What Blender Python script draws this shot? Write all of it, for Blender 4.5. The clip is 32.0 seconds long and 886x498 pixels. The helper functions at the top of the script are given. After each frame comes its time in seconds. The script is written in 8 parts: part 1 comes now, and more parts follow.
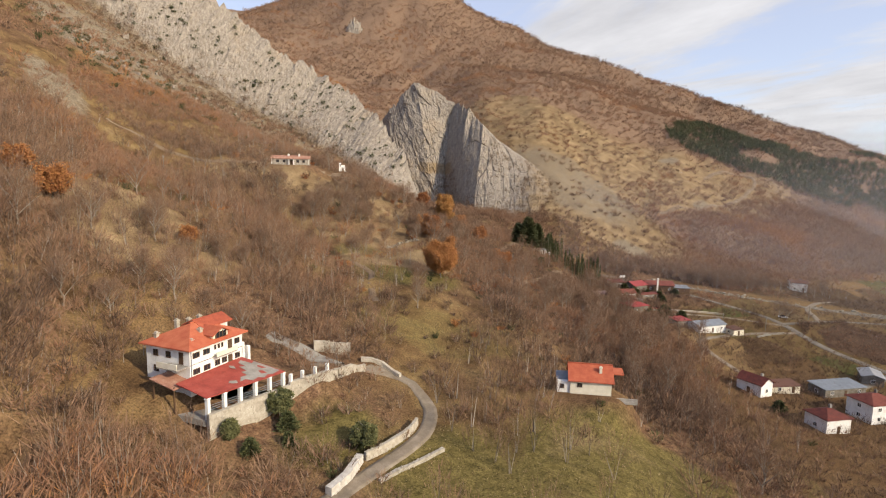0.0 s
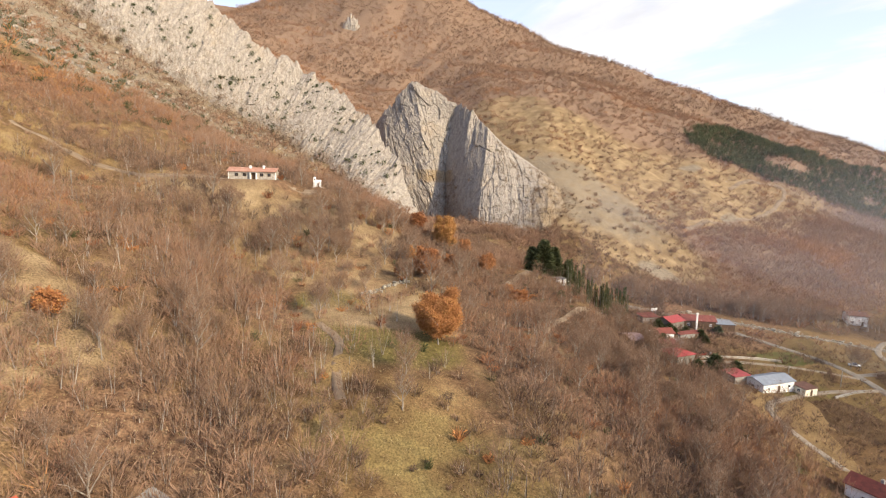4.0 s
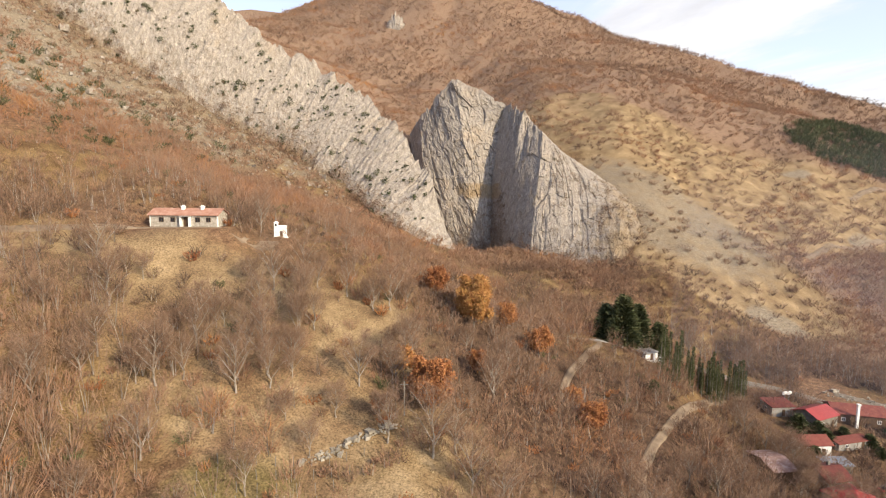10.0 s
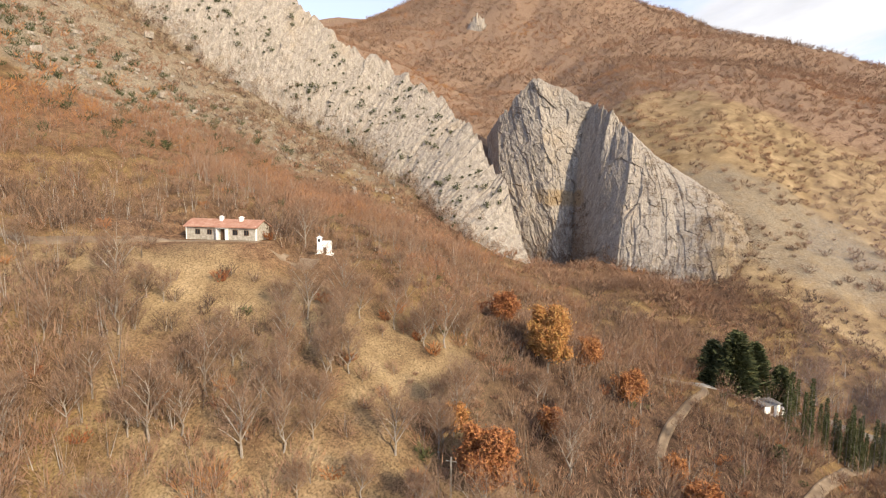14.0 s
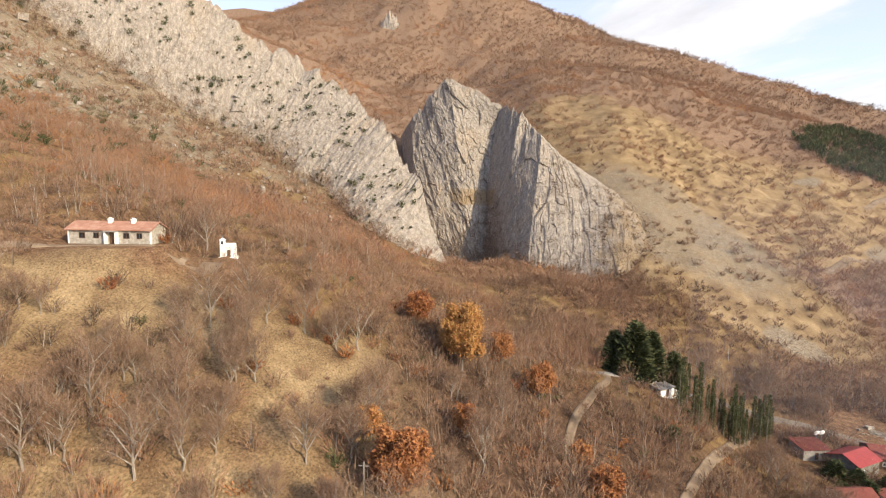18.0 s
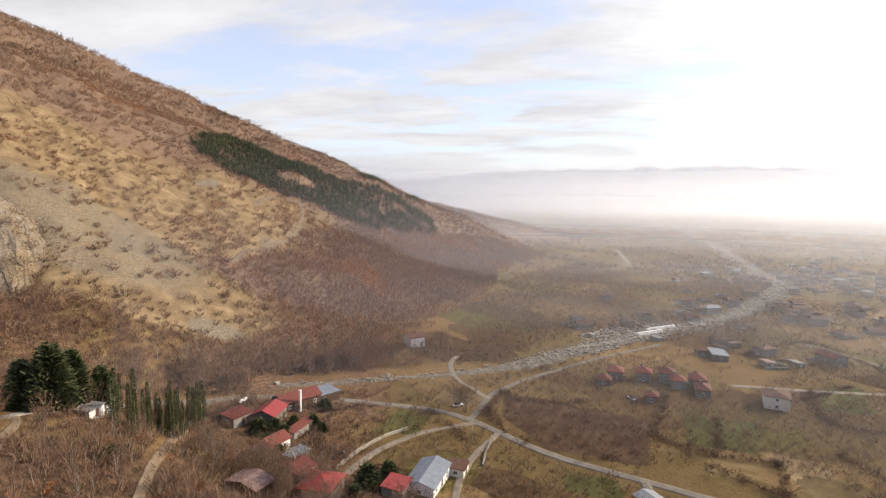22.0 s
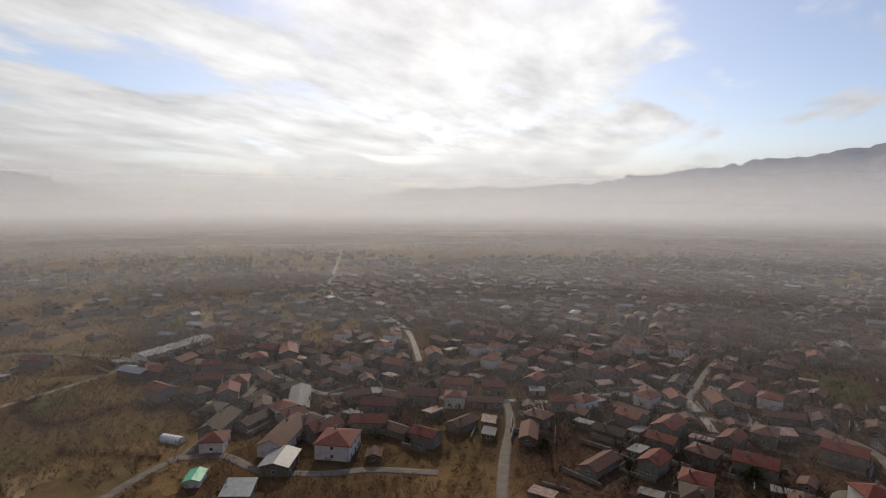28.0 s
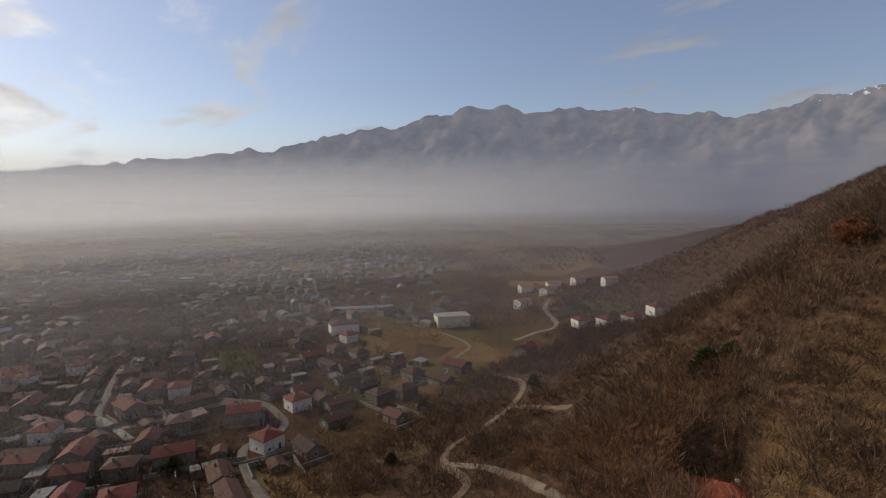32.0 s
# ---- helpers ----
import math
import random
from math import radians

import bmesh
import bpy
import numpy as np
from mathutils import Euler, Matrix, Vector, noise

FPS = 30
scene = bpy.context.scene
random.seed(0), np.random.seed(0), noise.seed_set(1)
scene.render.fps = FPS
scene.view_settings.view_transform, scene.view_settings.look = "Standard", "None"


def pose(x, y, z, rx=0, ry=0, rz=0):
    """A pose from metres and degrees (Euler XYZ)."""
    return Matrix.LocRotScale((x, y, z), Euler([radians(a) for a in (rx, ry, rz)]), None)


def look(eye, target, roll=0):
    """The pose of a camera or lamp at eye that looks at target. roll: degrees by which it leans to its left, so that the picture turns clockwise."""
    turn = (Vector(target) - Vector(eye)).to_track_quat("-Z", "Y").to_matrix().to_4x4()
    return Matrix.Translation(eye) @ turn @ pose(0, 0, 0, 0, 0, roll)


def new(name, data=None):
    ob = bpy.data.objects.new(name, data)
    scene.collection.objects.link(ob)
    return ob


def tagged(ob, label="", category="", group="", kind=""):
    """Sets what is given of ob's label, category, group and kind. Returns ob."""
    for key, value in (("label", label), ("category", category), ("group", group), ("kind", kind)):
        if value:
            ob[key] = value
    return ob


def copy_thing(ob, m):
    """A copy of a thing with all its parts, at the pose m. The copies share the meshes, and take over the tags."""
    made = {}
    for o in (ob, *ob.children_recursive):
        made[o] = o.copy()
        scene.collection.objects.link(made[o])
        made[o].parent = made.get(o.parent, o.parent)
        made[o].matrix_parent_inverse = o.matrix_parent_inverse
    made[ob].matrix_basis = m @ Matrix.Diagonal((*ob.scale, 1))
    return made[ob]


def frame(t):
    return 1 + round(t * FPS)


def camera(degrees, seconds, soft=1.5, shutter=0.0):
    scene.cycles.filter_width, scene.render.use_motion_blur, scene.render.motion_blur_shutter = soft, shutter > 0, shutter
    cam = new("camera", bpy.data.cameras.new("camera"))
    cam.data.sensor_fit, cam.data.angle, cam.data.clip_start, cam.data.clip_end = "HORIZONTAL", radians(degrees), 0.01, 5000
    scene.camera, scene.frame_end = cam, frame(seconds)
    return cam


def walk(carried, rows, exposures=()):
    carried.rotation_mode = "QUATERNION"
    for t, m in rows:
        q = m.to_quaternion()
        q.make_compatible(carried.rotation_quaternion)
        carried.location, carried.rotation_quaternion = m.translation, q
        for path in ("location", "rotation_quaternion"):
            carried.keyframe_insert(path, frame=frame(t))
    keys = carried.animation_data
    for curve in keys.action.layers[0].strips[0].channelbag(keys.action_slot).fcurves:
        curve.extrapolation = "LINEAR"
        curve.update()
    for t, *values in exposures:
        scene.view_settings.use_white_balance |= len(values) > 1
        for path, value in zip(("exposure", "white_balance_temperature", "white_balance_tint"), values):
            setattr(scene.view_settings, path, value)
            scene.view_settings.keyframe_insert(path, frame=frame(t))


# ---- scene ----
cam = camera(79.63, 32.0, soft=1.15)


def flight(x, y, z, heading, tilt, lean):
    """A camera pose from a place, a compass heading, a tilt and a lean in degrees."""
    h, p = radians(heading), radians(tilt)
    way = Vector((math.sin(h) * math.cos(p), math.cos(h) * math.cos(p), math.sin(p)))
    return look((x, y, z), Vector((x, y, z)) + way * 100, lean)


FLIGHT = [  # seconds, x, y, z, heading, tilt, lean
    (0.0, -0.00, 0.00, 67.00, -0.000, -7.098, 1.074),
    (0.5, -0.41, 6.03, 67.67, -0.019, -7.040, 1.254),
    (1.0, -0.73, 12.18, 68.37, -0.034, -6.982, 1.373),
    (1.5, -0.91, 18.08, 69.03, -0.044, -6.927, 1.438),
    (2.0, -1.00, 24.19, 69.79, -0.050, -6.868, 1.552),
    (2.5, -0.98, 29.95, 70.47, -0.052, -6.815, 1.597),
    (3.0, -0.59, 35.94, 71.66, -0.128, -6.964, 1.530),
    (3.5, -0.28, 42.21, 72.79, -0.100, -6.978, 1.456),
    (5.5, 1.49, 66.20, 75.63, 0.407, -6.813, 1.148),
    (6.0, 2.06, 72.30, 76.62, 0.625, -6.775, 1.007),
    (6.5, 2.75, 78.15, 77.54, 0.793, -6.768, 0.858),
    (7.0, 3.52, 84.19, 78.49, 0.992, -6.750, 0.720),
    (7.5, 4.14, 90.02, 79.40, 1.190, -6.745, 0.607),
    (8.0, 4.70, 96.08, 80.31, 0.042, -6.735, 0.496),
    (8.5, 5.34, 101.92, 81.30, -2.966, -6.839, 0.462),
    (9.0, 5.87, 107.90, 82.28, -4.513, -6.869, 0.421),
    (9.5, 6.24, 113.81, 83.23, -6.040, -6.922, 0.421),
    (10.0, 6.40, 119.99, 84.16, -6.066, -6.907, 0.460),
    (10.5, 6.18, 125.70, 84.69, -5.974, -6.818, 0.545),
    (11.0, 5.90, 130.99, 85.10, -6.115, -6.720, 0.579),
    (11.5, 5.66, 135.19, 85.35, -9.335, -6.709, 0.576),
    (12.0, 5.79, 138.37, 85.68, -10.197, -6.626, 0.660),
    (12.5, 5.56, 140.53, 85.84, -12.790, -6.613, 0.698),
    (13.0, 5.74, 141.61, 85.84, -13.939, -6.622, 0.793),
    (13.5, 5.81, 141.95, 85.68, -14.186, -6.609, 0.857),
    (14.0, 5.80, 142.03, 85.60, -14.539, -6.612, 0.902),
    (14.5, 5.78, 142.18, 85.61, -14.860, -6.651, 0.939),
    (16.5, 5.76, 143.06, 85.56, -15.454, -6.745, 0.951),
    (17.0, 5.81, 143.06, 85.57, -13.576, -6.726, 0.917),
    (17.5, 5.99, 143.05, 85.62, -13.249, -6.740, 0.869),
    (18.0, 6.69, 142.73, 85.73, -5.606, -6.577, 0.934),
    (18.5, 6.71, 142.82, 85.58, 7.914, -6.241, 0.973),
    (19.0, 6.49, 143.07, 85.33, 14.552, -6.100, 0.829),
    (19.5, 6.52, 143.20, 85.36, 20.366, -6.022, 0.836),
    (20.0, 6.46, 143.10, 85.34, 27.247, -5.915, 0.727),
    (20.5, 6.41, 143.03, 85.32, 33.477, -5.800, 0.785),
    (21.0, 6.30, 142.80, 85.27, 39.018, -5.739, 0.781),
    (21.5, 6.13, 142.53, 85.24, 44.712, -5.672, 0.736),
    (22.0, 5.99, 142.30, 85.23, 52.333, -5.552, 0.685),
    (22.5, 6.04, 142.41, 85.25, 59.349, -5.486, 0.798),
    (23.0, 5.86, 142.70, 85.34, 66.482, -5.429, 0.932),
    (23.5, 5.90, 142.98, 85.38, 72.958, -5.371, 0.858),
    (24.0, 5.89, 143.23, 85.43, 79.393, -5.329, 0.750),
    (24.5, 5.87, 143.24, 85.42, 84.623, -5.293, 0.672),
    (26.5, 5.72, 142.94, 85.27, 107.960, -4.920, 0.899),
    (27.0, 5.68, 142.87, 85.23, 114.784, -4.840, 0.706),
    (27.5, 5.65, 142.79, 85.20, 120.780, -4.796, 0.549),
    (28.0, 5.61, 142.72, 85.16, 127.285, -4.760, 0.299),
    (28.5, 5.57, 142.64, 85.12, 133.452, -4.762, 0.138),
    (29.0, 5.57, 142.64, 85.12, 140.302, -4.773, -0.097),
    (29.5, 5.57, 142.64, 85.12, 146.979, -4.799, -0.224),
    (30.0, 5.57, 142.64, 85.12, 154.262, -4.849, -0.403),
    (30.5, 5.57, 142.64, 85.12, 161.791, -4.919, -0.561),
    (31.0, 5.57, 142.64, 85.12, 170.230, -5.023, -0.672),
    (31.5, 5.57, 142.64, 85.12, 177.961, -5.143, -0.867),
    (32.0, 5.57, 142.64, 85.12, 186.845, -5.256, -0.986),
]
walk(cam, [(row[0], flight(*row[1:])) for row in FLIGHT],
     exposures=[(0.0, 0.08), (2.5, 0.55), (5.0, 0.58), (13.0, 0.5), (18.0, 0.52), (21.0, 0.26), (24.0, 0.17), (28.0, -1.0), (32.0, -1.12)])

# ---------------------------------------------------------------- light
SUN_HEADING, SUN_HEIGHT = 126.0, 28.0
world = bpy.data.worlds.new("sky")
scene.world = world
world.use_nodes = True
wt = world.node_tree
wn, wl = wt.nodes, wt.links
wn.clear()


def wnode(kind, **values):
    n = wn.new(kind)
    for key, value in values.items():
        n.inputs[key].default_value = value
    return n


sky = wn.new("ShaderNodeTexSky")
sky.sky_type = "NISHITA"
sky.sun_disc = False
sky.sun_elevation, sky.sun_rotation = radians(SUN_HEIGHT), radians(SUN_HEADING)
sky.air_density, sky.dust_density, sky.ozone_density = 1.0, 0.5, 1.5
coord = wn.new("ShaderNodeTexCoord")
split = wn.new("ShaderNodeSeparateXYZ")
wl.new(coord.outputs["Generated"], split.inputs[0])


def wmath(op, a, b=0.0, clamp=False):
    n = wn.new("ShaderNodeMath")
    n.operation, n.use_clamp = op, clamp
    for k, v in enumerate((a, b)):
        if isinstance(v, (int, float)):
            n.inputs[k].default_value = v
        else:
            wl.new(v, n.inputs[k])
    return n.outputs[0]


def wmix(fac, a, b):
    n = wn.new("ShaderNodeMix")
    n.data_type = "RGBA"
    for sock, v in ((n.inputs[0], fac), (n.inputs[6], a), (n.inputs[7], b)):
        if isinstance(v, (int, float, tuple)):
            sock.default_value = v
        else:
            wl.new(v, sock)
    return n.outputs[2]


# clouds lie on a flat layer: the way up is divided out, so that bands narrow towards the horizon
rise = wmath("MAXIMUM", wmath("ADD", split.outputs[2], 0.10), 0.06)
flat = wn.new("ShaderNodeCombineXYZ")
wl.new(wmath("DIVIDE", split.outputs[0], rise), flat.inputs[0])
wl.new(wmath("DIVIDE", split.outputs[1], rise), flat.inputs[1])
turn = wn.new("ShaderNodeMapping")
turn.vector_type = "TEXTURE"
turn.inputs["Rotation"].default_value = (0, 0, radians(-62))
turn.inputs["Scale"].default_value = (2.1, 1.15, 1)
turn.inputs["Location"].default_value = (1.3, 0.4, 0)
wl.new(flat.outputs[0], turn.inputs["Vector"])
puff = wnode("ShaderNodeTexNoise", Scale=1.35, Detail=9.0, Roughness=0.56, Distortion=0.35)
wl.new(turn.outputs[0], puff.inputs["Vector"])
# clouds are thickest round the sun and thin out to the south-west
sunward = wn.new("ShaderNodeVectorMath")
sunward.operation = "DOT_PRODUCT"
wl.new(coord.outputs["Generated"], sunward.inputs[0])
a_sun, e_sun = radians(SUN_HEADING), radians(SUN_HEIGHT)
SUN_WAY = (math.sin(a_sun) * math.cos(e_sun), math.cos(a_sun) * math.cos(e_sun), math.sin(e_sun))
sunward.inputs[1].default_value = SUN_WAY
near_sun = wn.new("ShaderNodeMapRange")
near_sun.inputs["From Min"].default_value, near_sun.inputs["From Max"].default_value = 0.35, 1.0
near_sun.interpolation_type = "SMOOTHSTEP"
wl.new(sunward.outputs["Value"], near_sun.inputs["Value"])
east = wn.new("ShaderNodeMapRange")
east.inputs["From Min"].default_value, east.inputs["From Max"].default_value = 0.08, 0.55
east.interpolation_type = "SMOOTHSTEP"
wl.new(wmath("ADD", split.outputs[0], wmath("MULTIPLY", split.outputs[1], 0.25)), east.inputs["Value"])
north = wn.new("ShaderNodeMapRange")
north.inputs["From Min"].default_value, north.inputs["From Max"].default_value = 0.0, 0.45
north.interpolation_type = "SMOOTHSTEP"
wl.new(split.outputs[1], north.inputs["Value"])
cover = wn.new("ShaderNodeMapRange")
cover.inputs["From Min"].default_value, cover.inputs["From Max"].default_value = 0.43, 0.57
cover.interpolation_type = "SMOOTHSTEP"
wl.new(wmath("ADD", puff.outputs["Fac"], wmath("ADD", wmath("MULTIPLY", near_sun.outputs[0], 0.015), wmath("SUBTRACT", wmath("MULTIPLY", east.outputs[0], 0.205), wmath("ADD", 0.135, wmath("MULTIPLY", north.outputs[0], 0.055))))), cover.inputs["Value"])
bright = wmath("ADD", 6.3, wmath("MULTIPLY", wmath("POWER", near_sun.outputs[0], 2.0), 9.0))
cloud = wn.new("ShaderNodeVectorMath")
cloud.operation = "SCALE"
cloud.inputs[0].default_value = (1.0, 0.985, 0.97)
lumps = wnode("ShaderNodeTexNoise", Scale=2.6, Detail=7.0, Roughness=0.6)
wl.new(turn.outputs[0], lumps.inputs["Vector"])
wl.new(wmath("MULTIPLY", bright, wmath("ADD", 0.32, wmath("MULTIPLY", lumps.outputs["Fac"], 1.3))), cloud.inputs["Scale"])
veil = wn.new("ShaderNodeVectorMath")
veil.operation = "MULTIPLY_ADD"
veil.inputs[1].default_value, veil.inputs[2].default_value = (1.38, 1.34, 1.42), (1.25, 1.22, 1.58)
wl.new(sky.outputs[0], veil.inputs[0])
# the thin air glows whiter round the sun
glow = wn.new("ShaderNodeVectorMath")
glow.operation = "SCALE"
glow.inputs[0].default_value = (0.95, 0.95, 1.0)
wl.new(wmath("MULTIPLY", wmath("POWER", near_sun.outputs[0], 1.5), 1.2), glow.inputs["Scale"])
clear_air = wn.new("ShaderNodeVectorMath")
clear_air.operation = "ADD"
wl.new(veil.outputs[0], clear_air.inputs[0])
wl.new(glow.outputs[0], clear_air.inputs[1])
mixed = wmix(wmath("MULTIPLY", cover.outputs[0], 0.93), clear_air.outputs[0], cloud.outputs[0])
# a thin even veil towards the north
thin = wn.new("ShaderNodeRGB")
thin.outputs[0].default_value = (5.3, 5.2, 5.6, 1)
mixed = wmix(wmath("MULTIPLY", north.outputs[0], 0.42), mixed, thin.outputs[0])
# pale air low over the horizon
low = wn.new("ShaderNodeMapRange")
low.inputs["From Min"].default_value, low.inputs["From Max"].default_value = 0.16, -0.02
low.interpolation_type = "SMOOTHSTEP"
wl.new(split.outputs[2], low.inputs["Value"])
pale = wn.new("ShaderNodeVectorMath")
pale.operation = "SCALE"
pale.inputs[0].default_value = (0.97, 0.98, 1.0)
wl.new(wmath("ADD", 6.0, wmath("MULTIPLY", wmath("POWER", near_sun.outputs[0], 2.0), 7.0)), pale.inputs["Scale"])
mixed = wmix(wmath("MULTIPLY", low.outputs[0], 0.75), mixed, pale.outputs[0])
ground_air = wnode("ShaderNodeBackground", Strength=0.125)
wl.new(mixed, ground_air.inputs["Color"])
out = wn.new("ShaderNodeOutputWorld")
wl.new(ground_air.outputs[0], out.inputs["Surface"])

sun = new("sun", bpy.data.lights.new("sun", "SUN"))
sun.data.energy, sun.data.angle, sun.data.color = 4.8, radians(0.6), (1.0, 0.855, 0.645)
sun.matrix_world = look(Vector(SUN_WAY) * 1000, (0, 0, 0))

# ---------------------------------------------------------------- materials


def material(name, colors, scale=1.0, rough=0.9, bump=0.3, metal=0.0, fine=8.0, stretch=(1, 1, 1), attribute="", object_random=0.0, specular=0.3):
    """A surface whose colour runs over a ramp of colors by two scales of noise, with fine relief."""
    m = bpy.data.materials.new(name)
    m.use_nodes = True
    nt = m.node_tree
    n, l = nt.nodes, nt.links
    b = n["Principled BSDF"]
    b.inputs["Roughness"].default_value, b.inputs["Metallic"].default_value = rough, metal
    b.inputs["Specular IOR Level"].default_value = specular
    tc = n.new("ShaderNodeTexCoord")
    mp = n.new("ShaderNodeMapping")
    mp.inputs["Scale"].default_value = stretch
    l.new(tc.outputs["Object"], mp.inputs["Vector"])
    big = n.new("ShaderNodeTexNoise")
    big.inputs["Scale"].default_value, big.inputs["Detail"].default_value, big.inputs["Roughness"].default_value = scale, 6, 0.6
    small = n.new("ShaderNodeTexNoise")
    small.inputs["Scale"].default_value, small.inputs["Detail"].default_value = scale * fine, 4
    for t in (big, small):
        l.new(mp.outputs[0], t.inputs["Vector"])
    add = n.new("ShaderNodeMath")
    add.operation = "MULTIPLY_ADD"
    add.inputs[1].default_value = 0.45
    l.new(small.outputs["Fac"], add.inputs[0])
    sub = n.new("ShaderNodeMath")
    sub.operation = "MULTIPLY_ADD"
    sub.inputs[1].default_value, sub.inputs[2].default_value = 1.3, -0.37
    l.new(big.outputs["Fac"], sub.inputs[0])
    l.new(sub.outputs[0], add.inputs[2])
    fac = add.outputs[0]
    if object_random:
        info = n.new("ShaderNodeObjectInfo")
        r = n.new("ShaderNodeMath")
        r.operation = "MULTIPLY_ADD"
        r.inputs[1].default_value, = (object_random,)
        l.new(info.outputs["Random"], r.inputs[0])
        off = n.new("ShaderNodeMath")
        off.operation = "SUBTRACT"
        off.inputs[1].default_value = object_random / 2
        l.new(fac, off.inputs[0])
        l.new(off.outputs[0], r.inputs[2])
        fac = r.outputs[0]
    if attribute:
        at = n.new("ShaderNodeAttribute")
        at.attribute_name = attribute
        fac = at.outputs["Fac"]
    ramp = n.new("ShaderNodeValToRGB")
    els = ramp.color_ramp.elements
    while len(els) < len(colors):
        els.new(0.5)
    for k, c in enumerate(colors):
        els[k].position = 0.15 + 0.7 * k / max(1, len(colors) - 1) if not attribute else k / max(1, len(colors) - 1)
        els[k].color = (*c, 1)
    l.new(fac, ramp.inputs["Fac"])
    l.new(ramp.outputs["Color"], b.inputs["Base Color"])
    if bump:
        bp = n.new("ShaderNodeBump")
        bp.inputs["Strength"].default_value, bp.inputs["Distance"].default_value = bump, 0.5 / scale / fine
        l.new(small.outputs["Fac"], bp.inputs["Height"])
        l.new(bp.outputs[0], b.inputs["Normal"])
    return m


def land_material():
    """Dry grass, leaf litter, green patches, scree and fields, laid out by attributes of the land."""
    m = bpy.data.materials.new("land")
    m.use_nodes = True
    nt = m.node_tree
    n, l = nt.nodes, nt.links
    b = n["Principled BSDF"]
    b.inputs["Roughness"].default_value = 1.0
    b.inputs["Specular IOR Level"].default_value = 0.05
    geo = n.new("ShaderNodeNewGeometry")

    def noise_of(scale, detail=6, rough=0.6):
        t = n.new("ShaderNodeTexNoise")
        t.inputs["Scale"].default_value, t.inputs["Detail"].default_value, t.inputs["Roughness"].default_value = scale, detail, rough
        l.new(geo.outputs["Position"], t.inputs["Vector"])
        return t.outputs["Fac"]

    def ramp_of(fac, *stops):
        r = n.new("ShaderNodeValToRGB")
        while len(r.color_ramp.elements) < len(stops):
            r.color_ramp.elements.new(0.5)
        for e, (p, c) in zip(r.color_ramp.elements, stops):
            e.position, e.color = p, (*c, 1)
        l.new(fac, r.inputs["Fac"])
        return r.outputs["Color"]

    def mix(fac, a, c):
        x = n.new("ShaderNodeMix")
        x.data_type = "RGBA"
        l.new(fac, x.inputs[0])
        l.new(a, x.inputs[6])
        l.new(c, x.inputs[7])
        return x.outputs[2]

    def attr(name):
        a = n.new("ShaderNodeAttribute")
        a.attribute_name = name
        return a.outputs["Fac"]

    def soft(fac, wobble, lo, hi):
        """An attribute's edge, broken up by noise."""
        s = n.new("ShaderNodeMath")
        s.operation = "MULTIPLY_ADD"
        s.inputs[1].default_value = 0.8
        l.new(wobble, s.inputs[0])
        l.new(fac, s.inputs[2])
        r = n.new("ShaderNodeMapRange")
        r.inputs["From Min"].default_value, r.inputs["From Max"].default_value = lo, hi
        l.new(s.outputs[0], r.inputs["Value"])
        return r.outputs[0]

    coarse, mid, fine, grain = noise_of(0.022), noise_of(0.11), noise_of(0.7), noise_of(3.0, 4)
    grass = ramp_of(mid, (0.30, (0.069, 0.041, 0.021)), (0.45, (0.134, 0.081, 0.038)), (0.58, (0.207, 0.136, 0.060)), (0.74, (0.275, 0.194, 0.097)))
    litter = ramp_of(fine, (0.3, (0.070, 0.041, 0.026)), (0.5, (0.150, 0.086, 0.049)), (0.72, (0.246, 0.158, 0.090)))
    base = mix(ramp_of(coarse, (0.42, (0, 0, 0)), (0.58, (1, 1, 1))), grass, litter)
    # fields of the plain: cells with their own crop
    cell = n.new("ShaderNodeTexVoronoi")
    cell.distance = "CHEBYCHEV"
    cell.inputs["Scale"].default_value = 0.026
    cell.inputs["Randomness"].default_value = 0.85
    turned = n.new("ShaderNodeMapping")
    turned.inputs["Rotation"].default_value = (0, 0, 0.5)
    turned.inputs["Scale"].default_value = (1, 0.62, 1)
    warp = n.new("ShaderNodeVectorMath")
    warp.operation = "MULTIPLY_ADD"
    drift = n.new("ShaderNodeTexNoise")
    drift.inputs["Scale"].default_value, drift.inputs["Detail"].default_value = 0.03, 4
    l.new(geo.outputs["Position"], drift.inputs["Vector"])
    l.new(drift.outputs["Color"], warp.inputs[0])
    warp.inputs[1].default_value = (16, 16, 0)
    l.new(geo.outputs["Position"], warp.inputs[2])
    l.new(warp.outputs[0], turned.inputs["Vector"])
    l.new(turned.outputs[0], cell.inputs["Vector"])
    pick = n.new("ShaderNodeSeparateColor")
    l.new(cell.outputs["Color"], pick.inputs[0])
    crop = ramp_of(pick.outputs[0], (0.0, (0.066, 0.040, 0.022)), (0.25, (0.144, 0.083, 0.039)), (0.42, (0.091, 0.082, 0.027)), (0.55, (0.198, 0.120, 0.054)), (0.75, (0.144, 0.098, 0.041)), (1.0, (0.255, 0.163, 0.076)))
    speck = ramp_of(mid, (0.35, (0.071, 0.047, 0.025)), (0.5, (0.133, 0.089, 0.044)), (0.68, (0.221, 0.148, 0.075)))
    half = n.new("ShaderNodeMix")
    half.data_type, half.inputs[0].default_value = "RGBA", 0.25
    l.new(crop, half.inputs[6])
    l.new(speck, half.inputs[7])
    base = mix(soft(attr("field"), mid, 0.85, 1.0), base, half.outputs[2])
    green = ramp_of(fine, (0.3, (0.078, 0.062, 0.022)), (0.7, (0.180, 0.140, 0.050)))
    base = mix(soft(attr("green"), mid, 0.75, 1.15), base, green)
